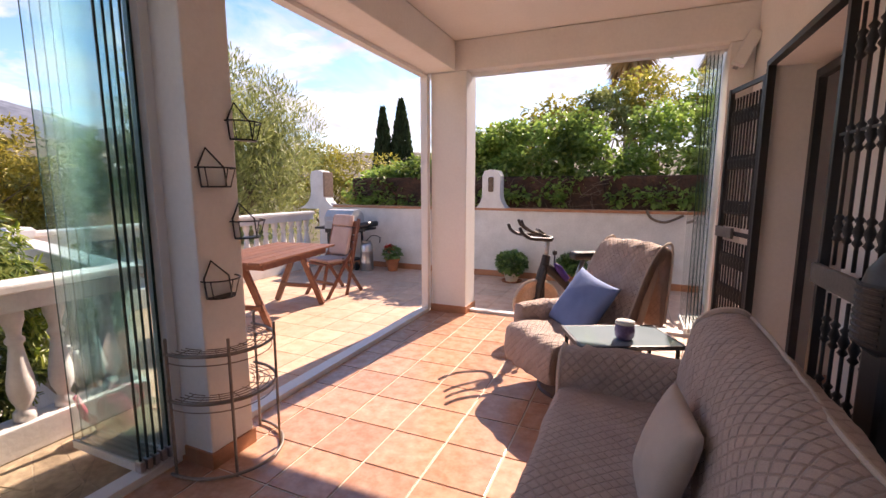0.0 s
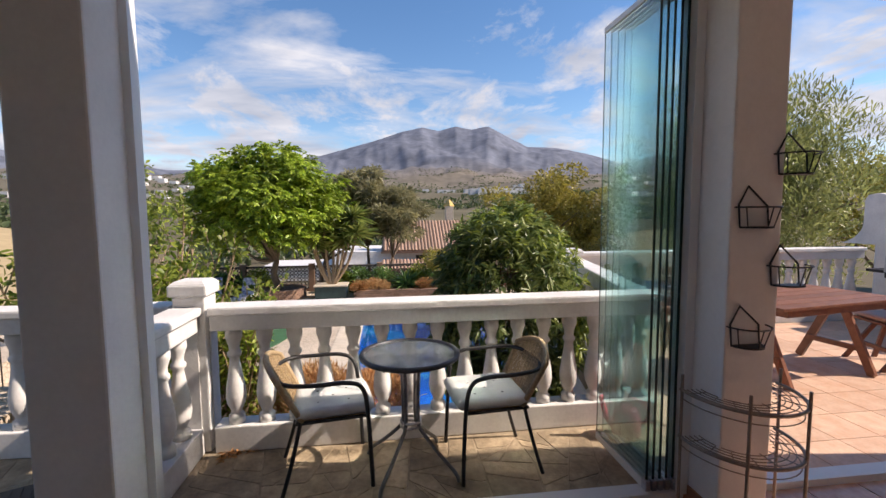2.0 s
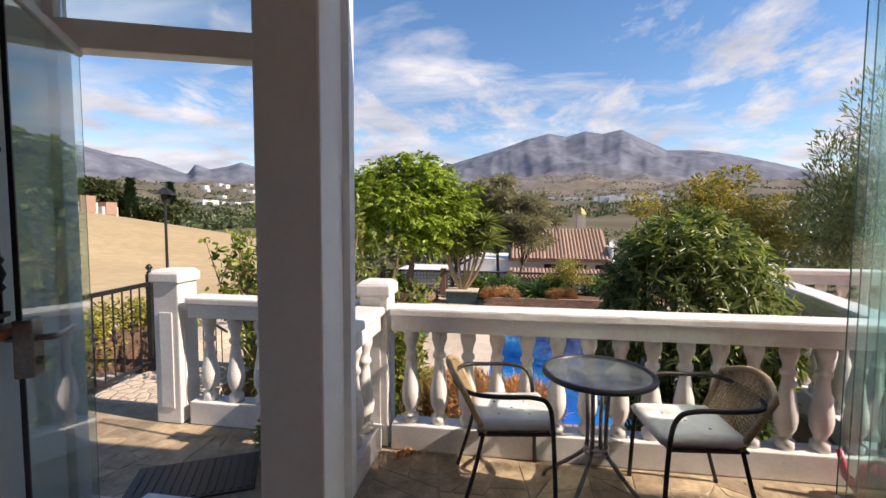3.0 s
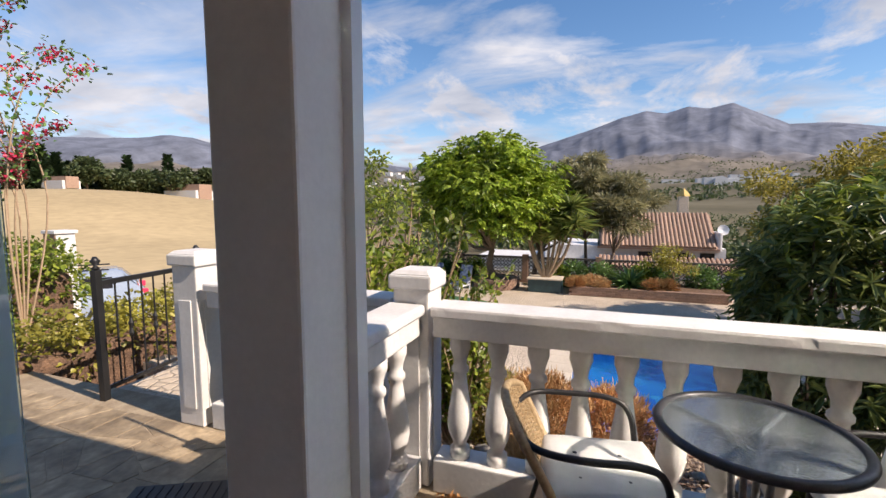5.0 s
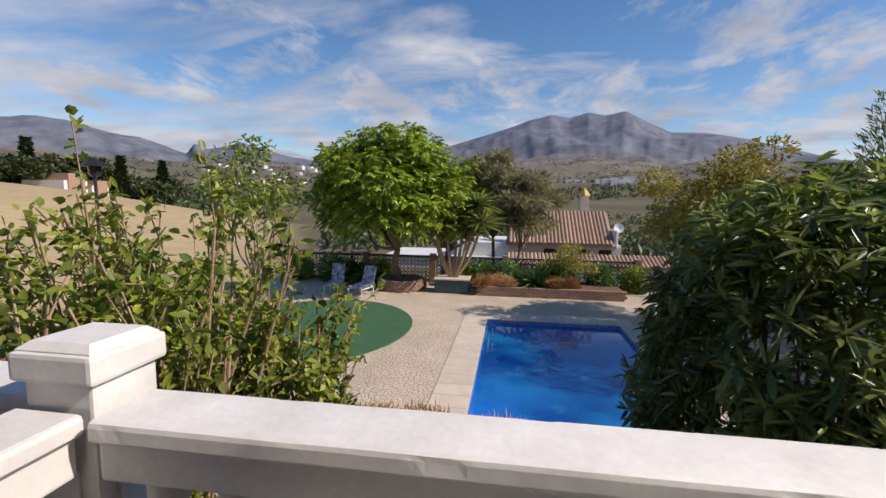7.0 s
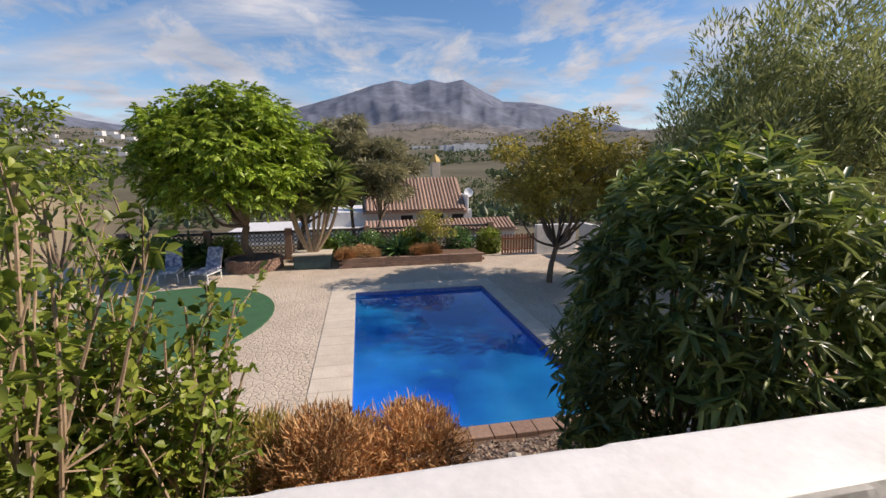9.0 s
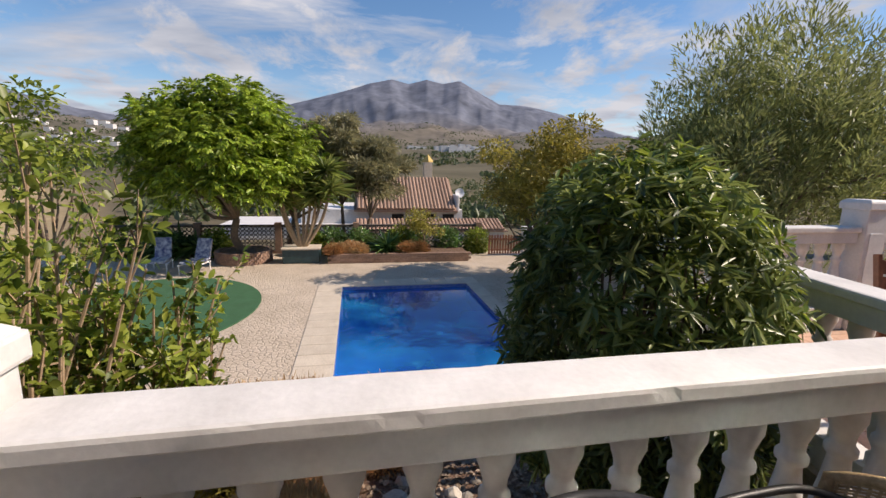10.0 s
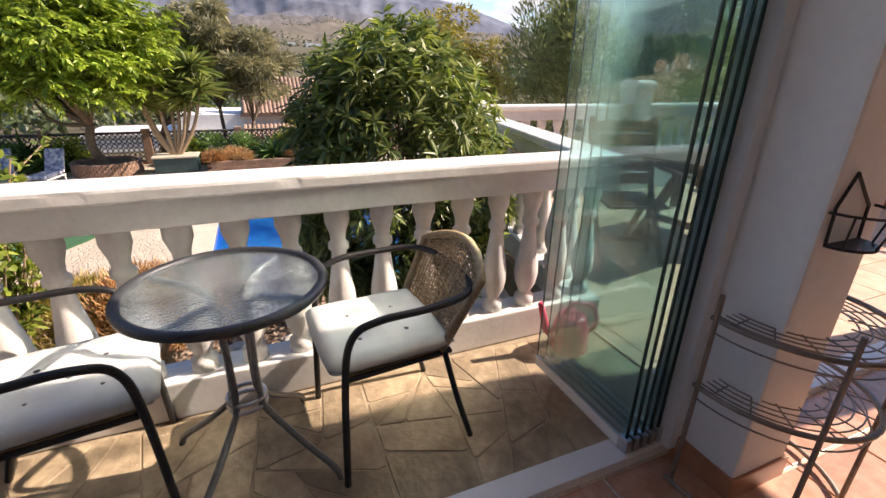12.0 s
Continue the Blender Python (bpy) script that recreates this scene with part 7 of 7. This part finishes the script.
part("neck_ring", lathe(bmesh.new(), [(0.075, 0.49), (0.08, 0.53), (0.07, 0.53)], 18, cap=False), STEEL, gas)
part("hose", tube(bmesh.new(), smooth_path([(0, 0, 0.52), (0.1, 0.02, 0.62), (0.24, 0.05, 0.6), (0.24, 0.05, 0.5)], 5), 0.008, 6), BLACK_PLASTIC, gas)


def pot_plant(x, y, r, h, leaf, lr, label, flower=None, saucer=True, z=-0.03, seed=1, pot=None, n=1500):
    t = thing("potted_plant", label, "potted plant", Matrix.Translation((x, y, z)))
    z0 = 0.0
    if saucer:
        part("saucer", lathe(bmesh.new(), [(r * 1.1, 0), (r * 1.25, 0.025), (r * 1.15, 0.025), (r * 1.05, 0.01)], 22), POT, t)
        z0 = 0.012
    part("pot", lathe(bmesh.new(), [(r * 0.7, z0), (r * 0.95, z0 + h * 0.8), (r * 1.06, z0 + h * 0.8), (r * 1.06, z0 + h), (r * 0.95, z0 + h), (r * 0.9, z0 + h * 0.85)], 22), pot or POT, t, smooth=False)
    part("soil", lathe(bmesh.new(), [(r * 0.9, z0 + h * 0.86), (r * 0.9, z0 + h * 0.9)], 18), SOIL, t)
    rng = np.random.default_rng(seed)
    p, d = blob_points(rng, (0, 0, z0 + h + lr * 0.55), (lr, lr, lr * 0.75), n, 0.3)
    leaves_mesh("leaves", p, d + rng.normal(size=d.shape) * 0.5, 0.05, 0.032, leaf, t, 0.15, 0.1, seed)
    if flower:
        p, d = blob_points(rng, (-lr * 0.3, -lr * 0.1, z0 + h + lr * 1.15), (lr * 0.5, lr * 0.5, lr * 0.35), 160, 0.2)
        leaves_mesh("flowers", p, d, 0.035, 0.03, flower, t, 0.1, 0, seed + 1)
    return t


pot_plant(-3.78, 6.85, 0.12, 0.22, L_DARK, 0.16, "terracotta pot with a red geranium by the wall", L_RED, False, seed=131, n=500)
pot_plant(-1.62, 6.80, 0.13, 0.16, L_DARK, 0.23, "round green plant in a pale pot on a saucer", None, True, seed=133, pot=COPING, n=2200)
pot_plant(-0.72, 6.80, 0.13, 0.22, L_DARK, 0.2, "round green plant in a terracotta pot", None, False, seed=135, n=1800)

# ---- entrance side ----
HINGE = Matrix.Translation((-1.83, -2.19, 0)) @ Matrix.Rotation(math.atan2(0.515, 0.857), 4, "Z")
lintel = thing("door_head", "white frame and transom above the glass door", "door frame", Matrix.Translation((-2.075, -1.517, 0)) @ Matrix.Rotation(math.atan2(-0.69, 0.25), 4, "Z"), kind="structure")
part("head_bar", one((-0.052, -0.05, 2.225), (0.735, 0.05, 2.345), 0.006), FRAME, lintel)
g = part("transom_pane", one((-0.05, -0.004, 2.347), (0.73, 0.004, 2.668)), GLASS, lintel)
g.visible_shadow = False
part("jamb", one((0.735, -0.05, 0), (0.79, 0.05, 2.668), 0.006), FRAME, lintel)
leaf = thing("door_1", "open frameless glass door with a steel lever handle", "door", HINGE)
g = part("pane", one((0.01, 0.036, 0.03), (0.62, 0.046, 2.20)), PANE, leaf)
g.visible_shadow = False
part("top_rail", one((0.01, 0.025, 2.20), (0.62, 0.057, 2.235), 0.003), FRAME, leaf)
part("edge_seal", boxes(((0.615, 0.034, 0.03), (0.624, 0.048, 2.199))), BLACK_PLASTIC, leaf, "dark rubber edge")
SATIN = mat("satin_lock_steel", (0.30, 0.28, 0.25), (0.22, 0.20, 0.18), rough=0.3, metal=0.8, bump=0.05)
part("lock_case", one((0.55, 0.022, 0.99), (0.627, 0.075, 1.18), 0.006), SATIN, leaf, "steel lock case")
part("door_handle", tube(bmesh.new(), smooth_path([(0.59, 0.07, 1.115), (0.59, 0.115, 1.115), (0.555, 0.12, 1.115), (0.445, 0.12, 1.115)], 4), 0.011, 8), SATIN, leaf, "steel lever handle", smooth=True)
part("outer_handle", tube(bmesh.new(), smooth_path([(0.59, 0.03, 1.115), (0.59, 0.0, 1.115), (0.57, -0.01, 1.115), (0.465, -0.01, 1.115)], 4), 0.011, 8), SATIN, leaf, "steel lever handle", smooth=True)
part("cylinder", lathe(bmesh.new(), [(0.014, 0), (0.014, 0.02)], 12), SATIN, leaf, at=Matrix.Translation((0.59, 0.07, 1.04)) @ Matrix.Rotation(radians(-90), 4, "X"))

wm = Matrix.Translation((-1.80, -2.25, 0)) @ Matrix.Rotation(math.atan(0.66), 4, "Z")
win = thing("window_1", "dark house window behind a black iron grille", "window", wm, kind="structure")
part("window_sill", one((WIN_U0 - 0.03, -0.20, WIN_Z0 - 0.03), (WIN_U1 + 0.03, 0.045, WIN_Z0), 0.004), SKIRT, win, "terracotta sill")
part("pane", one((WIN_U0, -0.22, WIN_Z0), (WIN_U1, -0.21, WIN_Z1)), dark_pane, win)
part("window_frame", boxes(((WIN_U0 + 0.001, -0.205, WIN_Z0), (WIN_U0 + 0.06, -0.15, WIN_Z1)), ((WIN_U1 - 0.06, -0.205, WIN_Z0), (WIN_U1 - 0.001, -0.15, WIN_Z1)), (((WIN_U0 + WIN_U1) / 2 - 0.035, -0.205, WIN_Z0), ((WIN_U0 + WIN_U1) / 2 + 0.035, -0.15, WIN_Z1)), ((WIN_U0 + 0.061, -0.205, WIN_Z0), (WIN_U1 - 0.061, -0.15, WIN_Z0 + 0.06))), FRAME, win)
me = bar_mesh(WIN_Z1 - WIN_Z0 - 0.03)
for i in range(11):
    piece("bar", me, BLACK_IRON, win, at=Matrix.Translation((WIN_U0 + 0.05 + i * 0.113, 0.015, WIN_Z0 + 0.015)))
part("grille_rail", boxes(((WIN_U0, 0.008, WIN_Z0 + 0.03), (WIN_U1, 0.022, WIN_Z0 + 0.045)), ((WIN_U0, 0.008, 1.72), (WIN_U1, 0.022, 1.735)), ((WIN_U0, 0.008, WIN_Z1 - 0.05), (WIN_U1, 0.022, WIN_Z1 - 0.035))), BLACK_IRON, win)

mat_thing = thing("door_mat", "black ribbed rubber door mat on the paving", "door mat", Matrix.Translation((-2.42, -2.12, -0.034)) @ Matrix.Rotation(radians(-63), 4, "Z"))
part("mat", one((-0.34, -0.21, 0), (0.34, 0.21, 0.012), 0.003), BLACK_PLASTIC, mat_thing)
for i in range(14):
    part("rib", one((-0.32 + i * 0.047, -0.19, 0.0115), (-0.30 + i * 0.047, 0.19, 0.017), 0.001), BLACK_PLASTIC, mat_thing)
pot_plant(-2.62, -1.62, 0.10, 0.16, L_DARK, 0.17, "dark leafy potted plant beside the pillar", None, False, FLOOR_B, 141, n=900)

stake = thing("wooden_stake", "weathered wooden garden stake behind the balustrade", "stake", Matrix.Translation((-2.72, -1.37, FLOOR_B)))
part("pole", tube(bmesh.new(), [(0, 0, 0), (0.01, 0.01, 0.9), (0.01, 0.02, 1.67)], 0.012, 7, 0.010), TWIG, stake)
part("board", one((-0.055, -0.035, 0), (0.055, -0.02, 1.05), 0.003), mat("pale_timber", (0.40, 0.27, 0.16), (0.32, 0.21, 0.12), scale=20, rough=0.8, bump=0.3), stake, "pale timber board")

structure("landing", boxes(((-4.45, -3.95, -1.4), (-3.301, -2.95, -0.05))), DECK, "pale pebbled landing at the top of the garden steps", "paving")
fence = thing("iron_railing", "black iron railing with ball finials beside the entrance", "railing", Matrix.Translation((-3.12, -3.78, -0.05)) @ Matrix.Rotation(math.atan2(-0.13, -0.95), 4, "Z"))
for x in (0, 0.98):
    part("post", one((x - 0.025, -0.025, 0), (x + 0.025, 0.025, 1.0), 0.004), BLACK_IRON, fence)
    part("finial", lathe(bmesh.new(), [(0.015, 1.0), (0.03, 1.015), (0.012, 1.03), (0.034, 1.065), (0.012, 1.10)], 12, (x, 0, 0)), BLACK_IRON, fence, smooth=True)
part("top_rail", one((0.026, -0.015, 0.88), (0.954, 0.015, 0.92), 0.003), BLACK_IRON, fence)
part("low_rail", one((0.026, -0.012, 0.08), (0.954, 0.012, 0.11), 0.003), BLACK_IRON, fence)
for i in range(7):
    part("bar", tube(bmesh.new(), [(0.14 + i * 0.115, 0, 0.11), (0.14 + i * 0.115, 0, 0.88)], 0.008, 6), BLACK_IRON, fence)
    if i % 2:
        part("knop", lathe(bmesh.new(), [(0.008, 0.42), (0.02, 0.46), (0.01, 0.5), (0.02, 0.54), (0.008, 0.58)], 8, (0.14 + i * 0.115, 0, 0), cap=False), BLACK_IRON, fence)
stair_rail = thing("stair_railing", "black iron handrail going down the garden steps", "railing", Matrix.Translation((-4.10, -3.91, -0.05)))
part("handrail", tube(bmesh.new(), [(0, 0, 0.9), (-1.9, -0.5, -0.1)], 0.018, 8), BLACK_IRON, stair_rail)
part("low_rail", tube(bmesh.new(), [(0, 0, 0.1), (-1.9, -0.5, -0.9)], 0.014, 8), BLACK_IRON, stair_rail)
for i in range(9):
    f = (i + 1) / 10
    part("bar", tube(bmesh.new(), [(-1.9 * f, -0.5 * f, 0.1 - f), (-1.9 * f, -0.5 * f, 0.9 - f)], 0.008, 6), BLACK_IRON, stair_rail)
for i in range(7):
    part("step", one((-0.36 - i * 0.28, -0.05 - 0.9, -0.19 * (i + 1) - 0.5), (-0.08 - i * 0.28, -0.12, -0.19 * (i + 1)), 0.01), DECK, stair_rail, "pale pebbled step")

rng = np.random.default_rng(400)
lowhedge = thing("clipped_hedge", "yellow-green clipped hedge beyond the railing", "hedge", Matrix.Translation((-4.0, -5.3, -0.1)))
crown("leaves", lowhedge, L_YELLOW, 401, [(rng.uniform(-2.2, 2.0), rng.uniform(-0.4, 0.4), rng.uniform(0.02, 0.42), rng.uniform(0.16, 0.28)) for _ in range(90)], 1500, 0.06, 0.042, squash=0.9)
# dark block added so the gaps between leaves read as shade
part("inner_mass", one((-2.1, -0.3, -0.9), (1.9, 0.3, 0.15), 0.1), SOIL, lowhedge, "dark soil-coloured block for the shade inside the hedge")
green = thing("tall_hedge", "rounded leafy green hedge beside the drive", "hedge", Matrix.Translation((-4.55, -8.0, -0.5)))
crown("leaves", green, L_SHRUB, 403, [(rng.uniform(-0.8, 1.4), rng.uniform(-0.5, 0.5), rng.uniform(0.0, 1.35), rng.uniform(0.22, 0.36)) for _ in range(80)], 1100, 0.075, 0.05, squash=0.9)
# same dark filling here, in place of the hedge's inner shade
part("inner_mass", one((-0.7, -0.35, -0.6), (1.3, 0.35, 1.0), 0.2), SOIL, green, "dark soil-coloured block for the shade inside the hedge")
boug = thing("bougainvillea", "thin bougainvillea branches with crimson flowers", "climber", Matrix.Translation((-3.75, -6.0, -0.1)))
sp, wy, fs, fw = [], [], [], []
for i in range(7):
    bm = bmesh.new()
    tip = Vector((rng.uniform(-0.45, 0.3), rng.uniform(-0.2, 0.4), rng.uniform(2.1, 3.6)))
    path = smooth_path([(0, 0, 0), (rng.normal() * 0.1, 0.1, 1.6), tip * 0.85 + Vector((0.1, 0, 0)), tip + Vector((-0.2, 0.1, -0.05))], 6)
    tube(bm, path, 0.012, 5, 0.003)
    part("branch", bm, TWIG, boug)
    for q in path[7:]:
        for k in range(9):
            sp.append(q + Vector(rng.normal(size=3)) * 0.05)
            wy.append(rng.normal(size=3))
        if rng.uniform() < 0.5:
            for k in range(12):
                fs.append(q + Vector(rng.normal(size=3)) * 0.035)
                fw.append(rng.normal(size=3))
leaves_mesh("leaves", sp, wy, 0.055, 0.035, L_DARK, boug, seed=405)
tagged(leaves_mesh("flowers", fs, fw, 0.04, 0.035, L_PINK, boug, seed=406), "crimson flowers", kind="stuff")

pier = thing("gate_pier", "white rendered gate pier with a brick side", "gate pier", Matrix.Translation((-6.9, -10.9, -1.6)))
part("shaft", one((-0.18, -0.18, 0), (0.18, 0.18, 2.45), 0.015), MASONRY, pier)
part("brick_side", one((0.181, -0.18, 0.2), (0.20, 0.18, 2.45), 0.003), BRICK, pier, "brick facing")
part("cap", one((-0.22, -0.22, 2.45), (0.22, 0.22, 2.52), 0.012), MASONRY, pier)
garden_lamp = thing("street_lamp", "tall thin garden lamp with a dark pagoda lantern", "lamp", Matrix.Translation((-11.3, -9.95, -2.3)))
part("pole", tube(bmesh.new(), [(0, 0, 0), (0, 0, 4.25)], 0.045, 8, 0.035), BLACK_IRON, garden_lamp)
part("lantern", lathe(bmesh.new(), [(0.06, 4.25), (0.12, 4.3), (0.15, 4.5)], 6), dark_pane, garden_lamp)
part("lamp_hood", lathe(bmesh.new(), [(0.30, 4.5), (0.28, 4.53), (0.14, 4.64), (0.05, 4.7)], 6), BLACK_IRON, garden_lamp)

car = thing("car", "pale blue-grey hatchback parked on the drive", "car", Matrix.Translation((-7.16, -12.26, -1.55)) @ Matrix.Rotation(radians(146), 4, "Z"))
CAR_PAINT = mat("pale_blue_car_paint", (0.30, 0.36, 0.44), (0.28, 0.34, 0.42), rough=0.25, bump=0, coat=0.6)
bm = bmesh.new()
prof = [(-2.0, 0.25), (-2.02, 0.6), (-1.95, 0.9), (-1.1, 1.0), (-0.55, 1.42), (1.5, 1.45), (1.85, 1.05), (2.0, 0.9), (2.02, 0.5), (1.95, 0.25)]
la = [bm.verts.new((x, -0.82 + (0.16 if z > 1.1 else 0), z)) for x, z in prof]
lb = [bm.verts.new((x, 0.82 - (0.16 if z > 1.1 else 0), z)) for x, z in prof]
for i in range(len(prof)):
    j = (i + 1) % len(prof)
    bm.faces.new((la[i], la[j], lb[j], lb[i]))
bm.faces.new(la[::-1])
bm.faces.new(lb)
bmesh.ops.bevel(bm, geom=list(bm.edges), offset=0.06, segments=2, affect="EDGES")
part("body", bm, CAR_PAINT, car, smooth=True)
for s in (-1, 1):
    part("side_window", one((-0.75, s * 0.74 - 0.02, 1.02), (1.35, s * 0.74 + 0.02, 1.34), 0.01), dark_pane, car)
    part("roof_rail", tube(bmesh.new(), [(-0.4, s * 0.6, 1.47), (0.2, s * 0.6, 1.51), (1.3, s * 0.6, 1.5)], 0.02, 6), BLACK_PLASTIC, car)
    part("tail_light", one((1.86, s * 0.70 - 0.07, 0.86), (2.03, s * 0.70 + 0.07, 1.0), 0.02), RED_PLASTIC, car, "red tail light")
    part("wheel_arch", tube(bmesh.new(), [(1.25 + 0.4 * math.cos(radians(a_)), s * 0.8, 0.32 + 0.4 * math.sin(radians(a_))) for a_ in range(0, 181, 20)], 0.05, 6), BLACK_PLASTIC, car, "black arch trim")
    for x in (-1.25, 1.25):
        w_ = part("wheel", lathe(bmesh.new(), [(0.2, -0.1), (0.31, -0.1), (0.33, 0), (0.31, 0.1), (0.2, 0.1)], 24), BLACK_PLASTIC, car, "black tyre", at=Matrix.Translation((x, s * 0.76, 0.32)) @ Matrix.Rotation(radians(90), 4, "X"))
        part("rim", lathe(bmesh.new(), [(0.03, -0.11), (0.205, -0.105), (0.205, 0.105), (0.03, 0.11)], 20), STEEL, w_, "silver rim")
structure("drive", boxes(((-12.0, -18.0, -2.2), (-5.2, -8.0, -1.56))), DECK, "pale drive beside the house", "drive")

# stones, bark chips and fallen leaves on the bank
rng = np.random.default_rng(500)
sp, wy = [], []
for i in range(9000):
    x, y = rng.uniform(-7.2, -3.15), rng.uniform(-3.5, 2.0)
    sp.append((x, y, slope_z(x, y) + 0.008))
    wy.append((rng.normal(), rng.normal(), rng.normal() * 0.25))
chips = leaves_mesh("bark_chips", sp, wy, 0.055, 0.035, GRAVEL, None, seed=501)
tagged(chips, "loose bark chips and dry leaves on the planting bank", "mulch", kind="stuff")
bm = bmesh.new()
for i in range(60):
    x, y, s = rng.uniform(-6.8, -3.4), rng.uniform(-2.6, 1.7), rng.uniform(0.04, 0.13)
    m = Matrix.Translation((x, y, slope_z(x, y))) @ Matrix.Rotation(rng.uniform(0, 6), 4, "Z") @ Matrix.Diagonal((1, rng.uniform(0.6, 1), rng.uniform(0.45, 0.8), 1))
    r_ = bmesh.ops.create_icosphere(bm, subdivisions=2, radius=s, matrix=m)
    for v in r_["verts"]:
        v.co += Vector(rng.normal(size=3)) * s * 0.06
tagged(part("garden_stones", bm, mat("pale_garden_stone", (0.42, 0.38, 0.32), (0.32, 0.28, 0.23), rough=0.9, bump=0.5, island=0.3)), "scattered pale stones on the planting bank", "stones", kind="stuff")
sp = [(-2.94 + rng.normal() * 0.05, -1.02 + abs(rng.normal()) * 0.07, FLOOR_B + 0.006) for _ in range(110)]
fallen = leaves_mesh("fallen_leaves", sp, rng.normal(size=(110, 3)) * np.array([1, 1, 0.25]), 0.03, 0.018, L_DRY, None, seed=503)
tagged(fallen, "small heap of dry reddish leaves at the post", "leaves", kind="stuff")

# ---- floor pieces ----


def tile_mesh(w, d, name="tile"):
    bm = one((0, 0, -0.012), (w, d, 0.0), 0.0015)
    me = bpy.data.meshes.new(name)
    bm.to_mesh(me)
    bm.free()
    return me


def lay_tiles(parent, material, x0, y0, px, py, region, top, inside=None, joint=0.006):
    """Tiles on a grid, cut at the region's edges."""
    lox, loy, hix, hiy = region
    cache = {}
    for i in range(math.floor((lox - x0) / px) - 1, math.ceil((hix - x0) / px) + 1):
        for j in range(math.floor((loy - y0) / py) - 1, math.ceil((hiy - y0) / py) + 1):
            ax, ay = max(lox, x0 + i * px + joint / 2), max(loy, y0 + j * py + joint / 2)
            bx, by = min(hix, x0 + (i + 1) * px - joint / 2), min(hiy, y0 + (j + 1) * py - joint / 2)
            if bx - ax < 0.03 or by - ay < 0.03 or (inside and not inside((ax + bx) / 2, (ay + by) / 2)):
                continue
            key = (round(bx - ax, 3), round(by - ay, 3))
            if key not in cache:
                cache[key] = tile_mesh(*key)
            piece("tile", cache[key], material, parent, at=Matrix.Translation((ax, ay, top)))


lay_tiles(room_floor, TILE, -1.512, 1.965, 0.3365, 0.3375, (-2.062, -2.4, 0.94, 4.855), 0.0, lambda x, y: y > south_y(x) - 0.25, joint=0.011)
lay_tiles(terrace_floor, OUT_TILE, -2.19, 2.05, 0.34, 0.34, (-5.34, 1.95, -2.185, 7.07), -0.028, lambda x, y: y > 1.93 - (x + 2.93) * 0.21 + 0.05)
lay_tiles(terrace_floor, OUT_TILE, -2.19, 2.05, 0.34, 0.34, (-2.18, 4.965, 0.945, 7.07), -0.028)


def clip(poly, nx, ny, c):
    """The part of a plan outline on which nx*x + ny*y <= c."""
    out = []
    for i, p in enumerate(poly):
        q = poly[(i + 1) % len(poly)]
        a_, b_ = nx * p[0] + ny * p[1] - c, nx * q[0] + ny * q[1] - c
        if a_ <= 0:
            out.append(p)
        if a_ * b_ < 0:
            t_ = a_ / (a_ - b_)
            out.append((p[0] + (q[0] - p[0]) * t_, p[1] + (q[1] - p[1]) * t_))
    return out


def crazy_paving(label, rect, spacing, top, seed):
    """Irregular stone slabs that fill a rectangle, with open joints."""
    x0, y0, x1, y1 = rect
    t = thing("paving", label, "paving", Matrix.Translation((0, 0, top)), kind="structure")
    rng = np.random.default_rng(seed)
    todo, done = [[(x0, y0), (x1, y0), (x1, y1), (x0, y1)]], []
    while todo:
        poly = todo.pop()
        xs, ys = [p[0] for p in poly], [p[1] for p in poly]
        w, h = max(xs) - min(xs), max(ys) - min(ys)
        area = abs(sum(p[0] * poly[k - 1][1] - poly[k - 1][0] * p[1] for k, p in enumerate(poly))) / 2
        if area < spacing ** 2 * rng.uniform(0.7, 1.9) and max(w, h) < spacing * 2.2:
            done.append(poly)
            continue
        a_ = rng.normal() * 0.42 + (0 if w > h * rng.uniform(0.8, 1.2) else math.pi / 2)
        f = rng.uniform(0.36, 0.64)
        nx, ny = math.cos(a_), math.sin(a_)
        c = nx * (min(xs) + w * f) + ny * (min(ys) + h * f)
        for sgn in (1, -1):
            half_poly = clip(poly, sgn * nx, sgn * ny, sgn * c)
            if len(half_poly) > 2:
                todo.append(half_poly)
    for poly in done:
        cx, cy = sum(p[0] for p in poly) / len(poly), sum(p[1] for p in poly) / len(poly)
        # worn corners and a joint all round
        cut = []
        for k, p in enumerate(poly):
            for q, e in ((poly[k - 1], 0.06), (poly[(k + 1) % len(poly)], 0.06)):
                x, y = p[0] + (q[0] - p[0]) * e, p[1] + (q[1] - p[1]) * e
                d = math.hypot(cx - x, cy - y) + 1e-6
                g = min(0.3, (0.004 + 0.006 * rng.uniform()) / d)
                cut.append((x + (cx - x) * g, y + (cy - y) * g))
        poly = cut
        bm = bmesh.new()
        prism(bm, poly, -0.03, rng.uniform(-0.0015, 0.0015), 0.003)
        part("slab", bm, STONE, t)
    return t


crazy_paving("irregular tan stone paving on the narrow balcony", (-2.935, -1.10, -2.185, 1.86), 0.22, FLOOR_B, 601)
crazy_paving("irregular tan stone paving at the entrance", (-3.04, -5.2, -2.185, -1.36), 0.25, FLOOR_B, 603)
crazy_paving("irregular tan stone paving along the house wall", (-2.18, -5.2, -0.4, -2.64), 0.32, FLOOR_B, 605)
